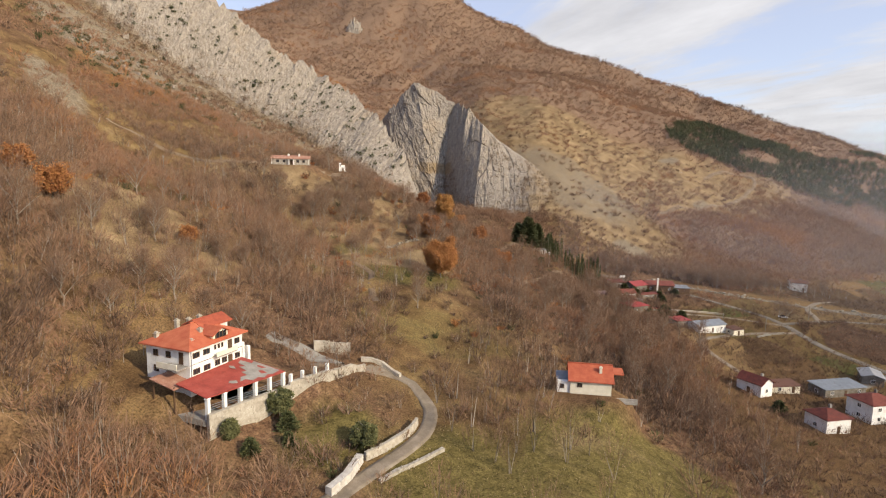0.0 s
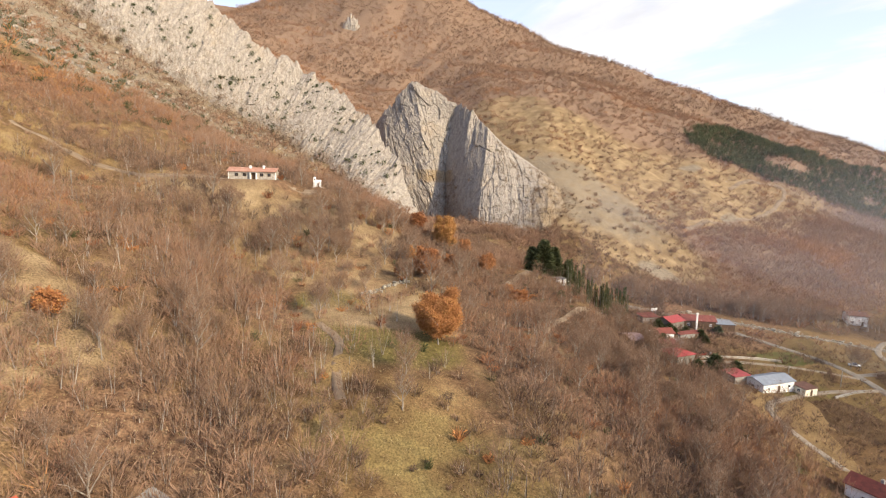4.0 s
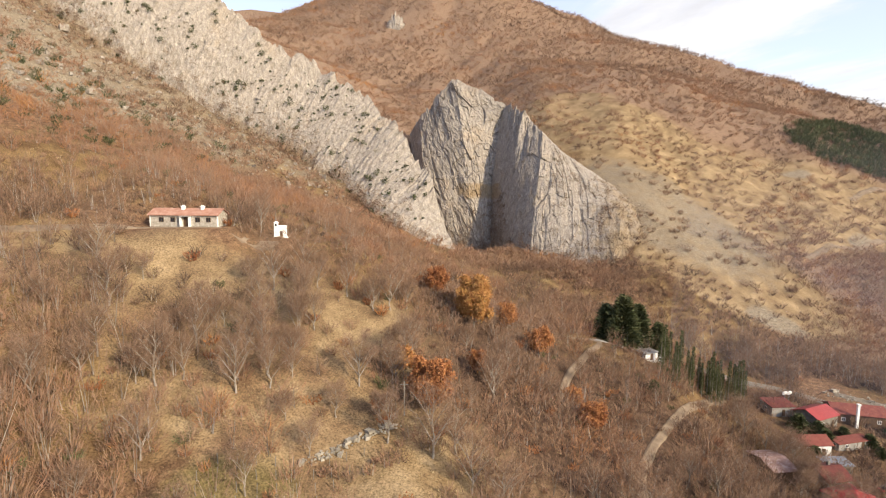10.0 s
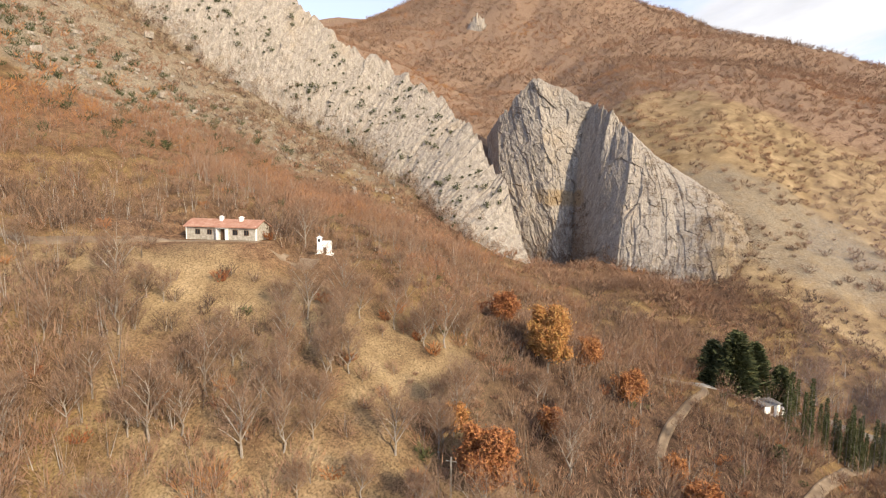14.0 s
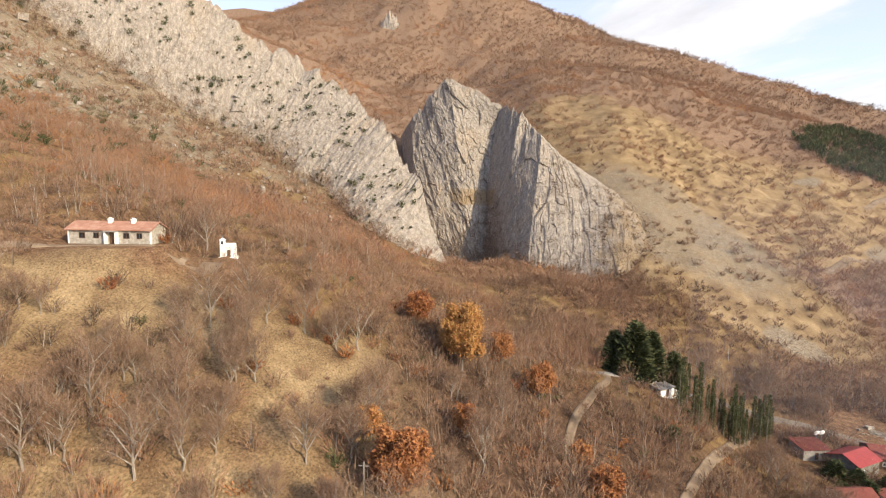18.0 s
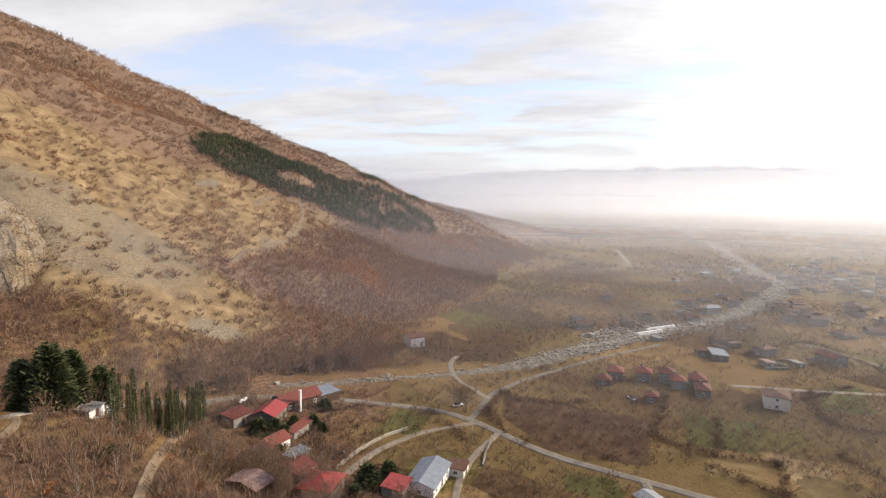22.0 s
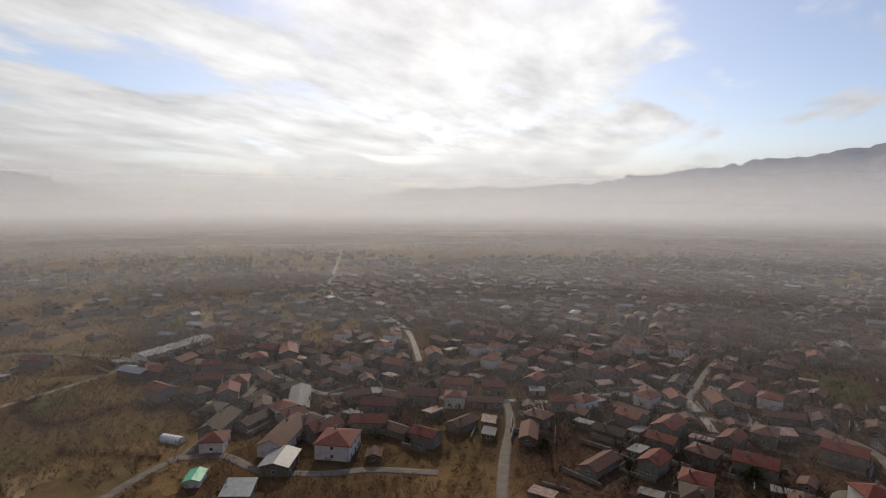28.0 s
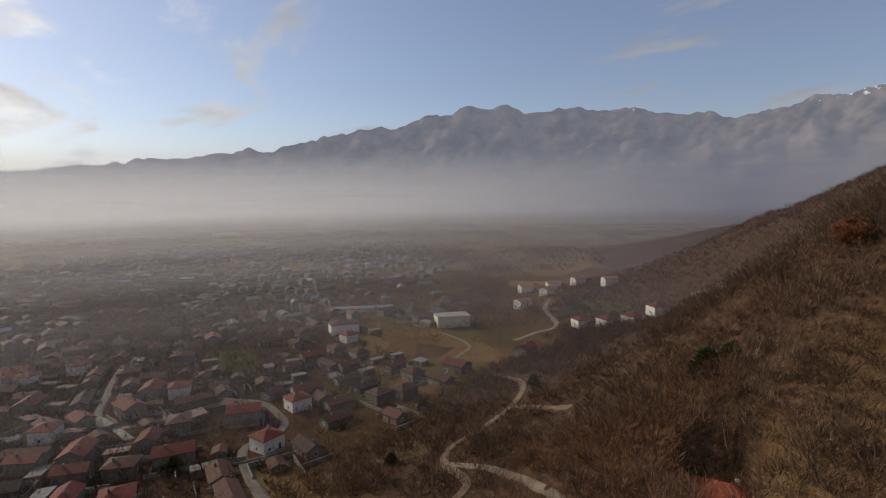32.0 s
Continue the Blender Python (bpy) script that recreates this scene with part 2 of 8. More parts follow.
    gold = ramp_of(mid, (0.3, (0.144, 0.095, 0.053)), (0.5, (0.232, 0.160, 0.085)), (0.75, (0.357, 0.258, 0.144)))
    base = mix(soft(attr("gold"), mid, 0.75, 1.1), base, gold)
    scree = ramp_of(noise_of(1.1, 8, 0.8), (0.34, (0.092, 0.067, 0.043)), (0.48, (0.189, 0.147, 0.100)), (0.56, (0.260, 0.212, 0.148)), (0.70, (0.386, 0.327, 0.242)))
    base = mix(soft(attr("scree"), noise_of(0.16, 8, 0.75), 0.82, 1.12), base, scree)
    # dark leaf litter; the shade of dense, backlit scrub is put into its colour
    shaded_litter = ramp_of(fine, (0.3, (0.040, 0.026, 0.018)), (0.5, (0.082, 0.050, 0.032)), (0.72, (0.150, 0.092, 0.055)))
    base = mix(soft(attr("thicket"), mid, 0.75, 1.15), base, shaded_litter)
    floor_of_wood = ramp_of(fine, (0.3, (0.112, 0.071, 0.046)), (0.5, (0.203, 0.132, 0.087)), (0.72, (0.314, 0.214, 0.142)))
    base = mix(soft(attr("wooded"), mid, 0.7, 1.15), base, floor_of_wood)
    shade = ramp_of(grain, (0.3, (0.42, 0.42, 0.42)), (0.5, (0.95, 0.95, 0.95)), (0.7, (1.35, 1.35, 1.35)))
    mul = n.new("ShaderNodeMix")
    mul.data_type, mul.blend_type, mul.inputs[0].default_value = "RGBA", "MULTIPLY", 1.0
    l.new(base, mul.inputs[6])
    l.new(shade, mul.inputs[7])
    l.new(mul.outputs[2], b.inputs["Base Color"])
    bp = n.new("ShaderNodeBump")
    bp.inputs["Strength"].default_value, bp.inputs["Distance"].default_value = 0.6, 0.6
    l.new(fine, bp.inputs["Height"])
    l.new(bp.outputs[0], b.inputs["Normal"])
    return m


def rock_material():
    """Grey limestone with upright streaks, ochre stains and dark cracks."""
    m = bpy.data.materials.new("limestone")
    m.use_nodes = True
    nt = m.node_tree
    n, l = nt.nodes, nt.links
    b = n["Principled BSDF"]
    b.inputs["Roughness"].default_value = 0.95
    b.inputs["Specular IOR Level"].default_value = 0.1
    geo = n.new("ShaderNodeNewGeometry")

    def noise_of(scale, stretch, detail=8, rough=0.65):
        mp = n.new("ShaderNodeMapping")
        mp.inputs["Scale"].default_value = stretch
        mp.inputs["Rotation"].default_value = (0, radians(12), 0)
        l.new(geo.outputs["Position"], mp.inputs["Vector"])
        t = n.new("ShaderNodeTexNoise")
        t.inputs["Scale"].default_value, t.inputs["Detail"].default_value, t.inputs["Roughness"].default_value = scale, detail, rough
        l.new(mp.outputs[0], t.inputs["Vector"])
        return t.outputs["Fac"]

    def ramp_of(fac, *stops):
        r = n.new("ShaderNodeValToRGB")
        while len(r.color_ramp.elements) < len(stops):
            r.color_ramp.elements.new(0.5)
        for e, (p, c) in zip(r.color_ramp.elements, stops):
            e.position, e.color = p, (*c, 1)
        l.new(fac, r.inputs["Fac"])
        return r.outputs["Color"]

    def mix(fac, a, c, kind="MIX"):
        x = n.new("ShaderNodeMix")
        x.data_type, x.blend_type = "RGBA", kind
        if isinstance(fac, float):
            x.inputs[0].default_value = fac
        else:
            l.new(fac, x.inputs[0])
        l.new(a, x.inputs[6])
        l.new(c, x.inputs[7])
        return x.outputs[2]

    streak = noise_of(0.55, (1, 1, 0.24), 10, 0.75)
    broad = noise_of(0.05, (1, 1, 0.8))
    fine = noise_of(2.4, (1, 1, 0.35), 8, 0.75)
    crack = noise_of(0.60, (1, 1, 0.09), 8, 0.75)
    grey = ramp_of(streak, (0.30, (0.177, 0.149, 0.115)), (0.45, (0.263, 0.227, 0.179)), (0.6, (0.343, 0.303, 0.244)), (0.75, (0.429, 0.386, 0.318)))
    ochre = ramp_of(streak, (0.3, (0.21, 0.165, 0.11)), (0.7, (0.44, 0.36, 0.26)))
    col = mix(ramp_of(broad, (0.54, (0, 0, 0)), (0.70, (0.8, 0.8, 0.8))), grey, ochre)
    col = mix(0.75, col, ramp_of(fine, (0.36, (0.38, 0.38, 0.39)), (0.62, (1.28, 1.25, 1.26))), "MULTIPLY")
    col = mix(1.0, col, ramp_of(crack, (0.30, (0.50, 0.50, 0.52)), (0.44, (0.98, 0.98, 0.99)), (0.60, (1.08, 1.08, 1.08))), "MULTIPLY")
    moss = ramp_of(noise_of(0.09, (1, 1, 1), 8, 0.7), (0.62, (0, 0, 0)), (0.68, (0.6, 0.6, 0.6)))
    green_brown = ramp_of(fine, (0.3, (0.055, 0.050, 0.026)), (0.7, (0.15, 0.115, 0.060)))
    col = mix(moss, col, green_brown)
    # soil and dry grass creep over the rock where it lies back
    grown = n.new("ShaderNodeAttribute")
    grown.attribute_name = "grown"
    edge = n.new("ShaderNodeMath")
    edge.operation = "MULTIPLY_ADD"
    edge.inputs[1].default_value = 0.9
    l.new(noise_of(0.12, (1, 1, 0.5), 8, 0.7), edge.inputs[0])
    l.new(grown.outputs["Fac"], edge.inputs[2])
    soil = ramp_of(fine, (0.3, (0.155, 0.108, 0.064)), (0.5, (0.240, 0.175, 0.105)), (0.72, (0.330, 0.255, 0.160)))
    col = mix(ramp_of(edge.outputs[0], (0.72, (0, 0, 0)), (0.98, (1, 1, 1))), col, soil)
    l.new(col, b.inputs["Base Color"])
    bp = n.new("ShaderNodeBump")
    bp.inputs["Strength"].default_value, bp.inputs["Distance"].default_value = 0.5, 0.7
    l.new(streak, bp.inputs["Height"])
    b2 = n.new("ShaderNodeBump")
    b2.inputs["Strength"].default_value, b2.inputs["Distance"].default_value = 0.5, 0.35
    l.new(fine, b2.inputs["Height"])
    l.new(bp.outputs[0], b2.inputs["Normal"])
    l.new(b2.outputs[0], b.inputs["Normal"])
    return m


LAND, LIMESTONE = land_material(), rock_material()
TWIG = material("bare_twigs", [(0.080, 0.054, 0.039), (0.168, 0.107, 0.072), (0.250, 0.160, 0.102), (0.245, 0.142, 0.090), (0.250, 0.132, 0.080), (0.34, 0.165, 0.065)], attribute="tint", bump=0, rough=1.0, specular=0.05)
GREENERY = material("evergreen_needles", [(0.016, 0.020, 0.009), (0.045, 0.052, 0.022), (0.082, 0.090, 0.038), (0.145, 0.140, 0.060)], attribute="tint", bump=0, rough=0.9, specular=0.1)

# ---------------------------------------------------------------- the lie of the land
STATIONS = np.array([-450, -300, -210, -150, -105, -70, -40, -10, 20, 50, 85, 130, 200, 320, 500, 750], float)
SECTIONS = []


def section(y, heights):
    """Heights of the land along one line from west to east."""
    SECTIONS.append((y, heights))


section(-450, [60, 30, 8, 0, 0, 0, 0, 0, 0, 0, 0, 0, 0, 0, 0, 0])
section(-260, [134, 88, 48, 18, 6, 2, 0, 0, 0, 0, 0, 0, 0, 0, 0, 0])
section(-150, [156, 117, 77, 34, 13, 5, 1, 0, 0, 0, 0, 0, 0, 0, 0, 0])
section(-60, [176, 136, 92, 64, 46, 30, 18, 8, 2, 0, 0, 0, 0, 0, 0, 0])
section(20, [212, 175, 133, 103, 75, 49, 29, 18, 11, 5, 1, 0, 0, 0, 0, 0])
section(90, [233, 189, 139, 102, 73, 49, 31, 25, 21, 12, 3, 0, 0, 0, 0, 0])
section(140, [239, 187, 137, 100, 73, 53, 41, 35, 26, 12, 3, 0, 0, 0, 0, 0])
section(190, [244, 186, 137, 99, 71, 57, 49, 42, 30, 18, 7, 1, 0, 0, 0, 0])
section(240, [250, 187, 141, 105, 82, 75, 67, 54, 35, 20, 9, 3, 1, 0, 0, 0])
section(290, [258, 189, 145, 111, 88, 76, 66, 52, 40, 32, 10, 7, 3, 0, 0, 0])
section(350, [273, 201, 146, 110, 86, 72, 60, 50, 42, 35, 25, 15, 8, 2, 0, 0])
section(430, [297, 225, 159, 120, 100, 85, 70, 55, 48, 46, 62, 55, 41, 19, 3, 0])
section(520, [319, 261, 188, 149, 128, 110, 95, 85, 100, 112, 115, 103, 85, 54, 23, 3])
section(640, [307, 252, 207, 179, 163, 157, 150, 150, 160, 170, 173, 167, 150, 133, 98, 45])
section(800, [300, 267, 241, 225, 213, 204, 200, 203, 210, 216, 219, 220, 214, 182, 158, 76])
section(1000, [345, 332, 326, 324, 326, 328, 328, 326, 322, 317, 312, 306, 296, 262, 206, 108])
section(1300, [448, 500, 535, 550, 556, 552, 540, 518, 490, 465, 446, 426, 396, 350, 286, 140])
section(1700, [430, 480, 520, 540, 548, 548, 540, 525, 505, 488, 470, 450, 420, 380, 300, 150])
ROWS = np.array([s[0] for s in SECTIONS], float)
GRID = np.array([s[1] for s in SECTIONS], float)


PADS = [(-43, 93, 9, 33.6), (-33, 88, 7, 30.0), (32, 113, 8, 22.4), (-69, 243, 11, 73.6), (-46, 243, 3.5, 71.5), (-57, 55.2, 6, 26.5), (-24, 99, 5, 31.0), (-20.5, 86.5, 4.5, 24.8), (-15.5, 92.5, 4.5, 25.8), (-27, 81.5, 4.0, 25.6)]  # x, y, radius, level of built-up ground


def hash2(i, j, seed):
    h = np.sin(i * 127.1 + j * 311.7 + seed * 74.7) * 43758.5453
    return h - np.floor(h)


def value_noise(x, y, seed=0):
    i, j = np.floor(x), np.floor(y)
    u, v = x - i, y - j
    u, v = u * u * (3 - 2 * u), v * v * (3 - 2 * v)
    a, b, c, d = (hash2(i + p, j + q, seed) for p, q in ((0, 0), (1, 0), (0, 1), (1, 1)))
    return a + (b - a) * u + (c - a) * v + (a - b - c + d) * u * v


def fractal(x, y, seed=0, octaves=4):
    total, size = 0, 1.0
    for k in range(octaves):
        total = total + (value_noise(x / size, y / size, seed + k) - 0.5) * size
        size *= 0.5
    return total


def hermite(values, knots, at):
    """Smooth interpolation along the last axis of values, which has a row for each place in at."""
    slope = np.empty_like(values)
    d = np.diff(values, axis=-1) / np.diff(knots)
    slope[..., 1:-1] = np.where(d[..., 1:] * d[..., :-1] > 0, 2 * d[..., 1:] * d[..., :-1] / (d[..., 1:] + d[..., :-1] + 1e-9), 0)
    slope[..., 0], slope[..., -1] = d[..., 0], d[..., -1]
    k = np.clip(np.searchsorted(knots, at) - 1, 0, len(knots) - 2)
    r = np.arange(len(at))
    w = knots[k + 1] - knots[k]
    s = np.clip((at - knots[k]) / w, 0, 1)
    return ((2 * s**3 - 3 * s**2 + 1) * values[r, k] + (s**3 - 2 * s**2 + s) * w * slope[r, k] + (3 * s**2 - 2 * s**3) * values[r, k + 1] + (s**3 - s**2) * w * slope[r, k + 1])


def smooth(a, b, v):
    s = np.clip((v - a) / (b - a), 0, 1)
    return s * s * (3 - 2 * s)


def height(x, y):
    """The height of the ground, with its small humps and old terraces."""
    x, y = np.broadcast_arrays(np.asarray(x, float), np.asarray(y, float))
    shape = x.shape
    x, y = x.ravel(), y.ravel()
    # the southern hillside bends a little to the west
    bend = radians(6.2) * smooth(70, -30, y)
    bx, by = 5 + (x - 5) * np.cos(bend) - (y - 139.5) * np.sin(bend), 139.5 + (x - 5) * np.sin(bend) + (y - 139.5) * np.cos(bend)
    cx, cy = np.clip(bx, -450, 750), np.clip(by, -450, 1700)
    across = np.stack([hermite(np.broadcast_to(row, (len(cx), len(row))), STATIONS, cx) for row in GRID], -1)
    z = hermite(across, ROWS, cy)
    z = z * (1 - smooth(750, 1150, x)) * (1 - smooth(-450, -800, y)) * (1 - 0.6 * smooth(1700, 3000, y)) * (1 - 0.7 * smooth(-700, -2500, x))
    hill = smooth(3, 40, z)
    z = z + hill * (fractal(x / 38, y / 38, 3) * 6.0 + fractal(x / 9, y / 9, 9, 3) * 1.3)
    z = z + smooth(60, 200, z) * smooth(380, 700, y) * (fractal(x / 150, y / 150, 21, 3) * 26)
    # gullies that run down the mountain's flank
    runs = x * 0.86 - y * 0.5 + fractal(x / 90, y / 90, 27, 2) * 60
    z = z - smooth(40, 110, z) * smooth(400, 560, y) * smooth(0.30, 0.0, np.abs(value_noise(runs / 60, y / 420, 28) - 0.5)) * 4.5
    # the gorge between the two crags
    deep = 1 - smooth(0.55, 1.15, np.hypot((x + 24 - (y - 445) * 0.12) / 42, (y - 446) / 64))
    z = z - deep * np.maximum(0, z - 36)
    step = z / 3.2
    terrace = (np.floor(step) + smooth(0.55, 1.0, step - np.floor(step))) * 3.2
    mask = hill * smooth(0.45, 0.62, value_noise(x / 60, y / 60, 5)) * (1 - smooth(280, 330, y)) * (1 - smooth(-90, -130, x)) * 0.6
    z = z * (1 - mask) + terrace * mask
    z = z + fractal(x / 70, y / 70, 14, 3) * 0.9 * (1 - hill)
    for px_, py_, r, level in PADS:
        near = 1 - smooth(r, r * 1.7, np.hypot(x - px_, y - py_))
        z = z * (1 - near) + level * near
    return z.reshape(shape)


def spread(fine_lo, fine_hi, step, far_lo, far_hi, grow=1.09):
    """Grid lines: even from fine_lo to fine_hi, then wider and wider out to the far ends."""
    mid = np.arange(fine_lo, fine_hi + step / 2, step)

    def tail(start, stop):
        out, d, p = [], step, start
        while p < stop:
            d = min(d * grow, 160)
            p += d
            out.append(min(p, stop))
        return np.array(out)

    return np.concatenate([-tail(-fine_lo, -far_lo)[::-1], mid, tail(fine_hi, far_hi)])


def sheet(name, px, py, pz, mat, attrs=None, shade_smooth=True):
    """A mesh of a grid of points (rows, columns)."""
    rows, cols = px.shape
    me = bpy.data.meshes.new(name)
    co = np.stack([px, py, pz], -1).reshape(-1, 3)
    i = np.arange(rows * cols).reshape(rows, cols)
    quads = np.stack([i[:-1, :-1], i[:-1, 1:], i[1:, 1:], i[1:, :-1]], -1).reshape(-1, 4)
    me.vertices.add(len(co))
    me.vertices.foreach_set("co", co.ravel())
    me.loops.add(quads.size)
    me.loops.foreach_set("vertex_index", quads.ravel())
    me.polygons.add(len(quads))
    me.polygons.foreach_set("loop_start", np.arange(0, quads.size, 4))
    me.polygons.foreach_set("use_smooth", np.full(len(quads), shade_smooth))
    for key, values in (attrs or {}).items():
        a = me.attributes.new(key, "FLOAT", "POINT")
        a.data.foreach_set("value", np.ascontiguousarray(values, dtype=np.float32).ravel())
    me.materials.append(mat)
    me.update(calc_edges=True)
    me.validate()
    return new(name, me)


def blob(x, y, cx, cy, rx, ry, turn_by=0.0):
    """1 inside an ellipse on the plan, falling to 0 outside."""
    c, s = math.cos(radians(turn_by)), math.sin(radians(turn_by))
    u, v = (x - cx) * c + (y - cy) * s, -(x - cx) * s + (y - cy) * c
    return 1 - smooth(0.6, 1.3, np.hypot(u / rx, v / ry))


def cover_masks(x, y, z):
    """Where grass is green, golden, or gives way to scree or fields."""
    green = np.maximum.reduce([blob(x, y, -18, 85, 11, 9, 60) * 0.8, blob(x, y, 36, 90, 26, 18) * 0.85, blob(x, y, -12, 166, 20, 17) * 0.85, blob(x, y, 5, 78, 18, 18) * 0.8, blob(x, y, -28.5, 182.5, 11, 8.5, 35), blob(x, y, 0, 130, 30, 12) * 0.5, blob(x, y, 225, 158, 16, 9, -30), blob(x, y, 196, 134, 12, 8, 40) * 0.9, blob(x, y, 18.1, -100.8, 22, 13, 20), blob(x, y, 91.3, -149, 16, 12), blob(x, y, 208, 41, 16, 6, -30), blob(x, y, 360, 130, 40, 14, 30) * 0.8, blob(x, y, 128, 236, 16, 11)])
    gold = np.maximum.reduce([blob(x, y, 34, 92, 22, 16) * 0.35, blob(x, y, 185, 505, 150, 78, 15), blob(x, y, 95, 560, 75, 52), blob(x, y, 60, 610, 60, 30, 20) * 0.8, blob(x, y, 300, 535, 70, 30, 20) * 0.8, blob(x, y, 125, 398, 60, 32, -20), blob(x, y, -60, 222, 45, 14, 10) * 0.7, blob(x, y, -75, 130, 24, 18), blob(x, y, -15, 178, 26, 10, 20) * 0.8, blob(x, y, -22, 228, 22, 12, 25) * 0.7, blob(x, y, 350, 150, 26, 22, -30), blob(x, y, 205, 150, 12, 9, 40), blob(x, y, 520, 130, 60, 20, -30), blob(x, y, 430, 60, 50, 24, -20), blob(x, y, -8, 205, 60, 34) * 0.55])
    scree = np.maximum.reduce([blob(x, y, 100, 449, 78, 46, -47) * 0.68, blob(x, y, 133, 371, 15, 8, -15) * 0.9, blob(x, y, 226, 467, 12, 7, 30) * 0.8, blob(x, y, 232, 558, 16, 7, 20) * 0.8, blob(x, y, -200, 335, 85, 52, -35) * 0.85, blob(x, y, -165, 372, 75, 42, -20) * 0.66, blob(x, y, -88, 376, 36, 18, -30) * 0.45, blob(x, y, -170, 402, 125, 30, -2) * 0.62, blob(x, y, -152, 212, 24, 11, -40) * 0.8])
    field = (1 - smooth(2.5, 7.0, z)) * (1 - smooth(-1200, -2500, x))
    wooded = np.maximum(smooth(420, 600, y) * smooth(20, 70, z), smooth(325, 370, y) * smooth(4, 14, z) * smooth(110, 170, x)) * (1 - 0.8 * gold)
    # thicket: ground coloured darker for shade of scrub and backlit village gardens
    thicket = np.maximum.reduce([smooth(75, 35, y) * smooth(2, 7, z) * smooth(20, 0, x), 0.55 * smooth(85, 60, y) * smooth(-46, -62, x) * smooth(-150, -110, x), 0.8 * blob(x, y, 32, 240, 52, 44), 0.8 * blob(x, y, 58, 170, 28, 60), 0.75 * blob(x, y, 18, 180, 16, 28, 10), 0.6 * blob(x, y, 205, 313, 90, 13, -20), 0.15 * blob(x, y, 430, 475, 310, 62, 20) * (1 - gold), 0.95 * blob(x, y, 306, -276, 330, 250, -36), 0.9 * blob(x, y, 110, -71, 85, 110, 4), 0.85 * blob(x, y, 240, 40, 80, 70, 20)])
    wooded = wooded * (1 - np.minimum(1, 1.3 * scree))
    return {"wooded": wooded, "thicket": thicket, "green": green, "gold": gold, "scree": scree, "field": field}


lx = spread(-230, 330, 4.0, -4900, 4900, 1.035)
ly = spread(-150, 620, 4.0, -4900, 4900, 1.022)
gx, gy = np.meshgrid(lx, ly)
gz = height(gx, gy)


def surf(x, y):
    """The height of the ground's mesh at a place."""
    i = int(np.clip(np.searchsorted(lx, x) - 1, 0, len(lx) - 2))
    j = int(np.clip(np.searchsorted(ly, y) - 1, 0, len(ly) - 2))
    u, v = (x - lx[i]) / (lx[i + 1] - lx[i]), (y - ly[j]) / (ly[j + 1] - ly[j])
    return float((gz[j, i] * (1 - u) + gz[j, i + 1] * u) * (1 - v) + (gz[j + 1, i] * (1 - u) + gz[j + 1, i + 1] * u) * v)


def surfs(x, y):
    """The same for many places at once."""
    i = np.clip(np.searchsorted(lx, x) - 1, 0, len(lx) - 2)
    j = np.clip(np.searchsorted(ly, y) - 1, 0, len(ly) - 2)
    u, v = (x - lx[i]) / (lx[i + 1] - lx[i]), (y - ly[j]) / (ly[j + 1] - ly[j])
    return (gz[j, i] * (1 - u) + gz[j, i + 1] * u) * (1 - v) + (gz[j + 1, i] * (1 - u) + gz[j + 1, i + 1] * u) * v


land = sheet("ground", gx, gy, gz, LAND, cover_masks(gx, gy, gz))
tagged(land, "brown winter hillside, mountain slope and field-covered plain", "ground", kind="structure")


# ---------------------------------------------------------------- rocks
def along(line, u):
    """Points at shares u of a polyline's length, smoothed."""
    p = np.array(line, float)
    d = np.concatenate([[0], np.cumsum(np.linalg.norm(np.diff(p, axis=0), axis=1))])
    u = np.asarray(u) * d[-1]
    return np.stack([np.interp(u, d, p[:, k]) for k in range(p.shape[1])], -1)


def facets(x, y, seed):
    """Broken rock: each cell of a jittered grid is a plane with its own depth and tilt."""
    i, j = np.floor(x), np.floor(y)
    best = np.full(x.shape, 1e9)
    out_ = np.zeros(x.shape)
    for p in (-1, 0, 1):
        for q in (-1, 0, 1):
            a, b = i + p, j + q
            dx, dy = x - a - hash2(a, b, seed), y - b - hash2(a, b, seed + 1)
            d = dx * dx + dy * dy
            plane = hash2(a, b, seed + 2) - 0.5 + (hash2(a, b, seed + 3) - 0.5) * dx * 1.1 + (hash2(a, b, seed + 4) - 0.5) * dy * 0.9
            near = d < best
            best, out_ = np.where(near, d, best), np.where(near, plane, out_)
    return out_


def rock_relief(a, h, seed):
    """Depth of broken limestone at a metres along and h metres up: leaning slabs, blocks and chips."""
    wx = a + h * 0.10 + fractal(a / 30, h / 45, seed + 20, 3) * 2.2
    wz = h + fractal(a / 22, h / 40, seed + 24, 3) * 3.0
    deep = facets(wx / 14, wz / 34, seed) * 2.4 + facets(wx / 5.2, wz / 13, seed + 5) * 2.0 + facets(wx / 2.2, wz / 5.5, seed + 10) * 1.25 + facets(wx / 0.95, wz / 2.2, seed + 15) * 0.65
    seam = smooth(0.74, 0.9, value_noise((a + h * 0.12) / 2.6, h / 30, seed + 30))
    return deep - 1.5 * seam


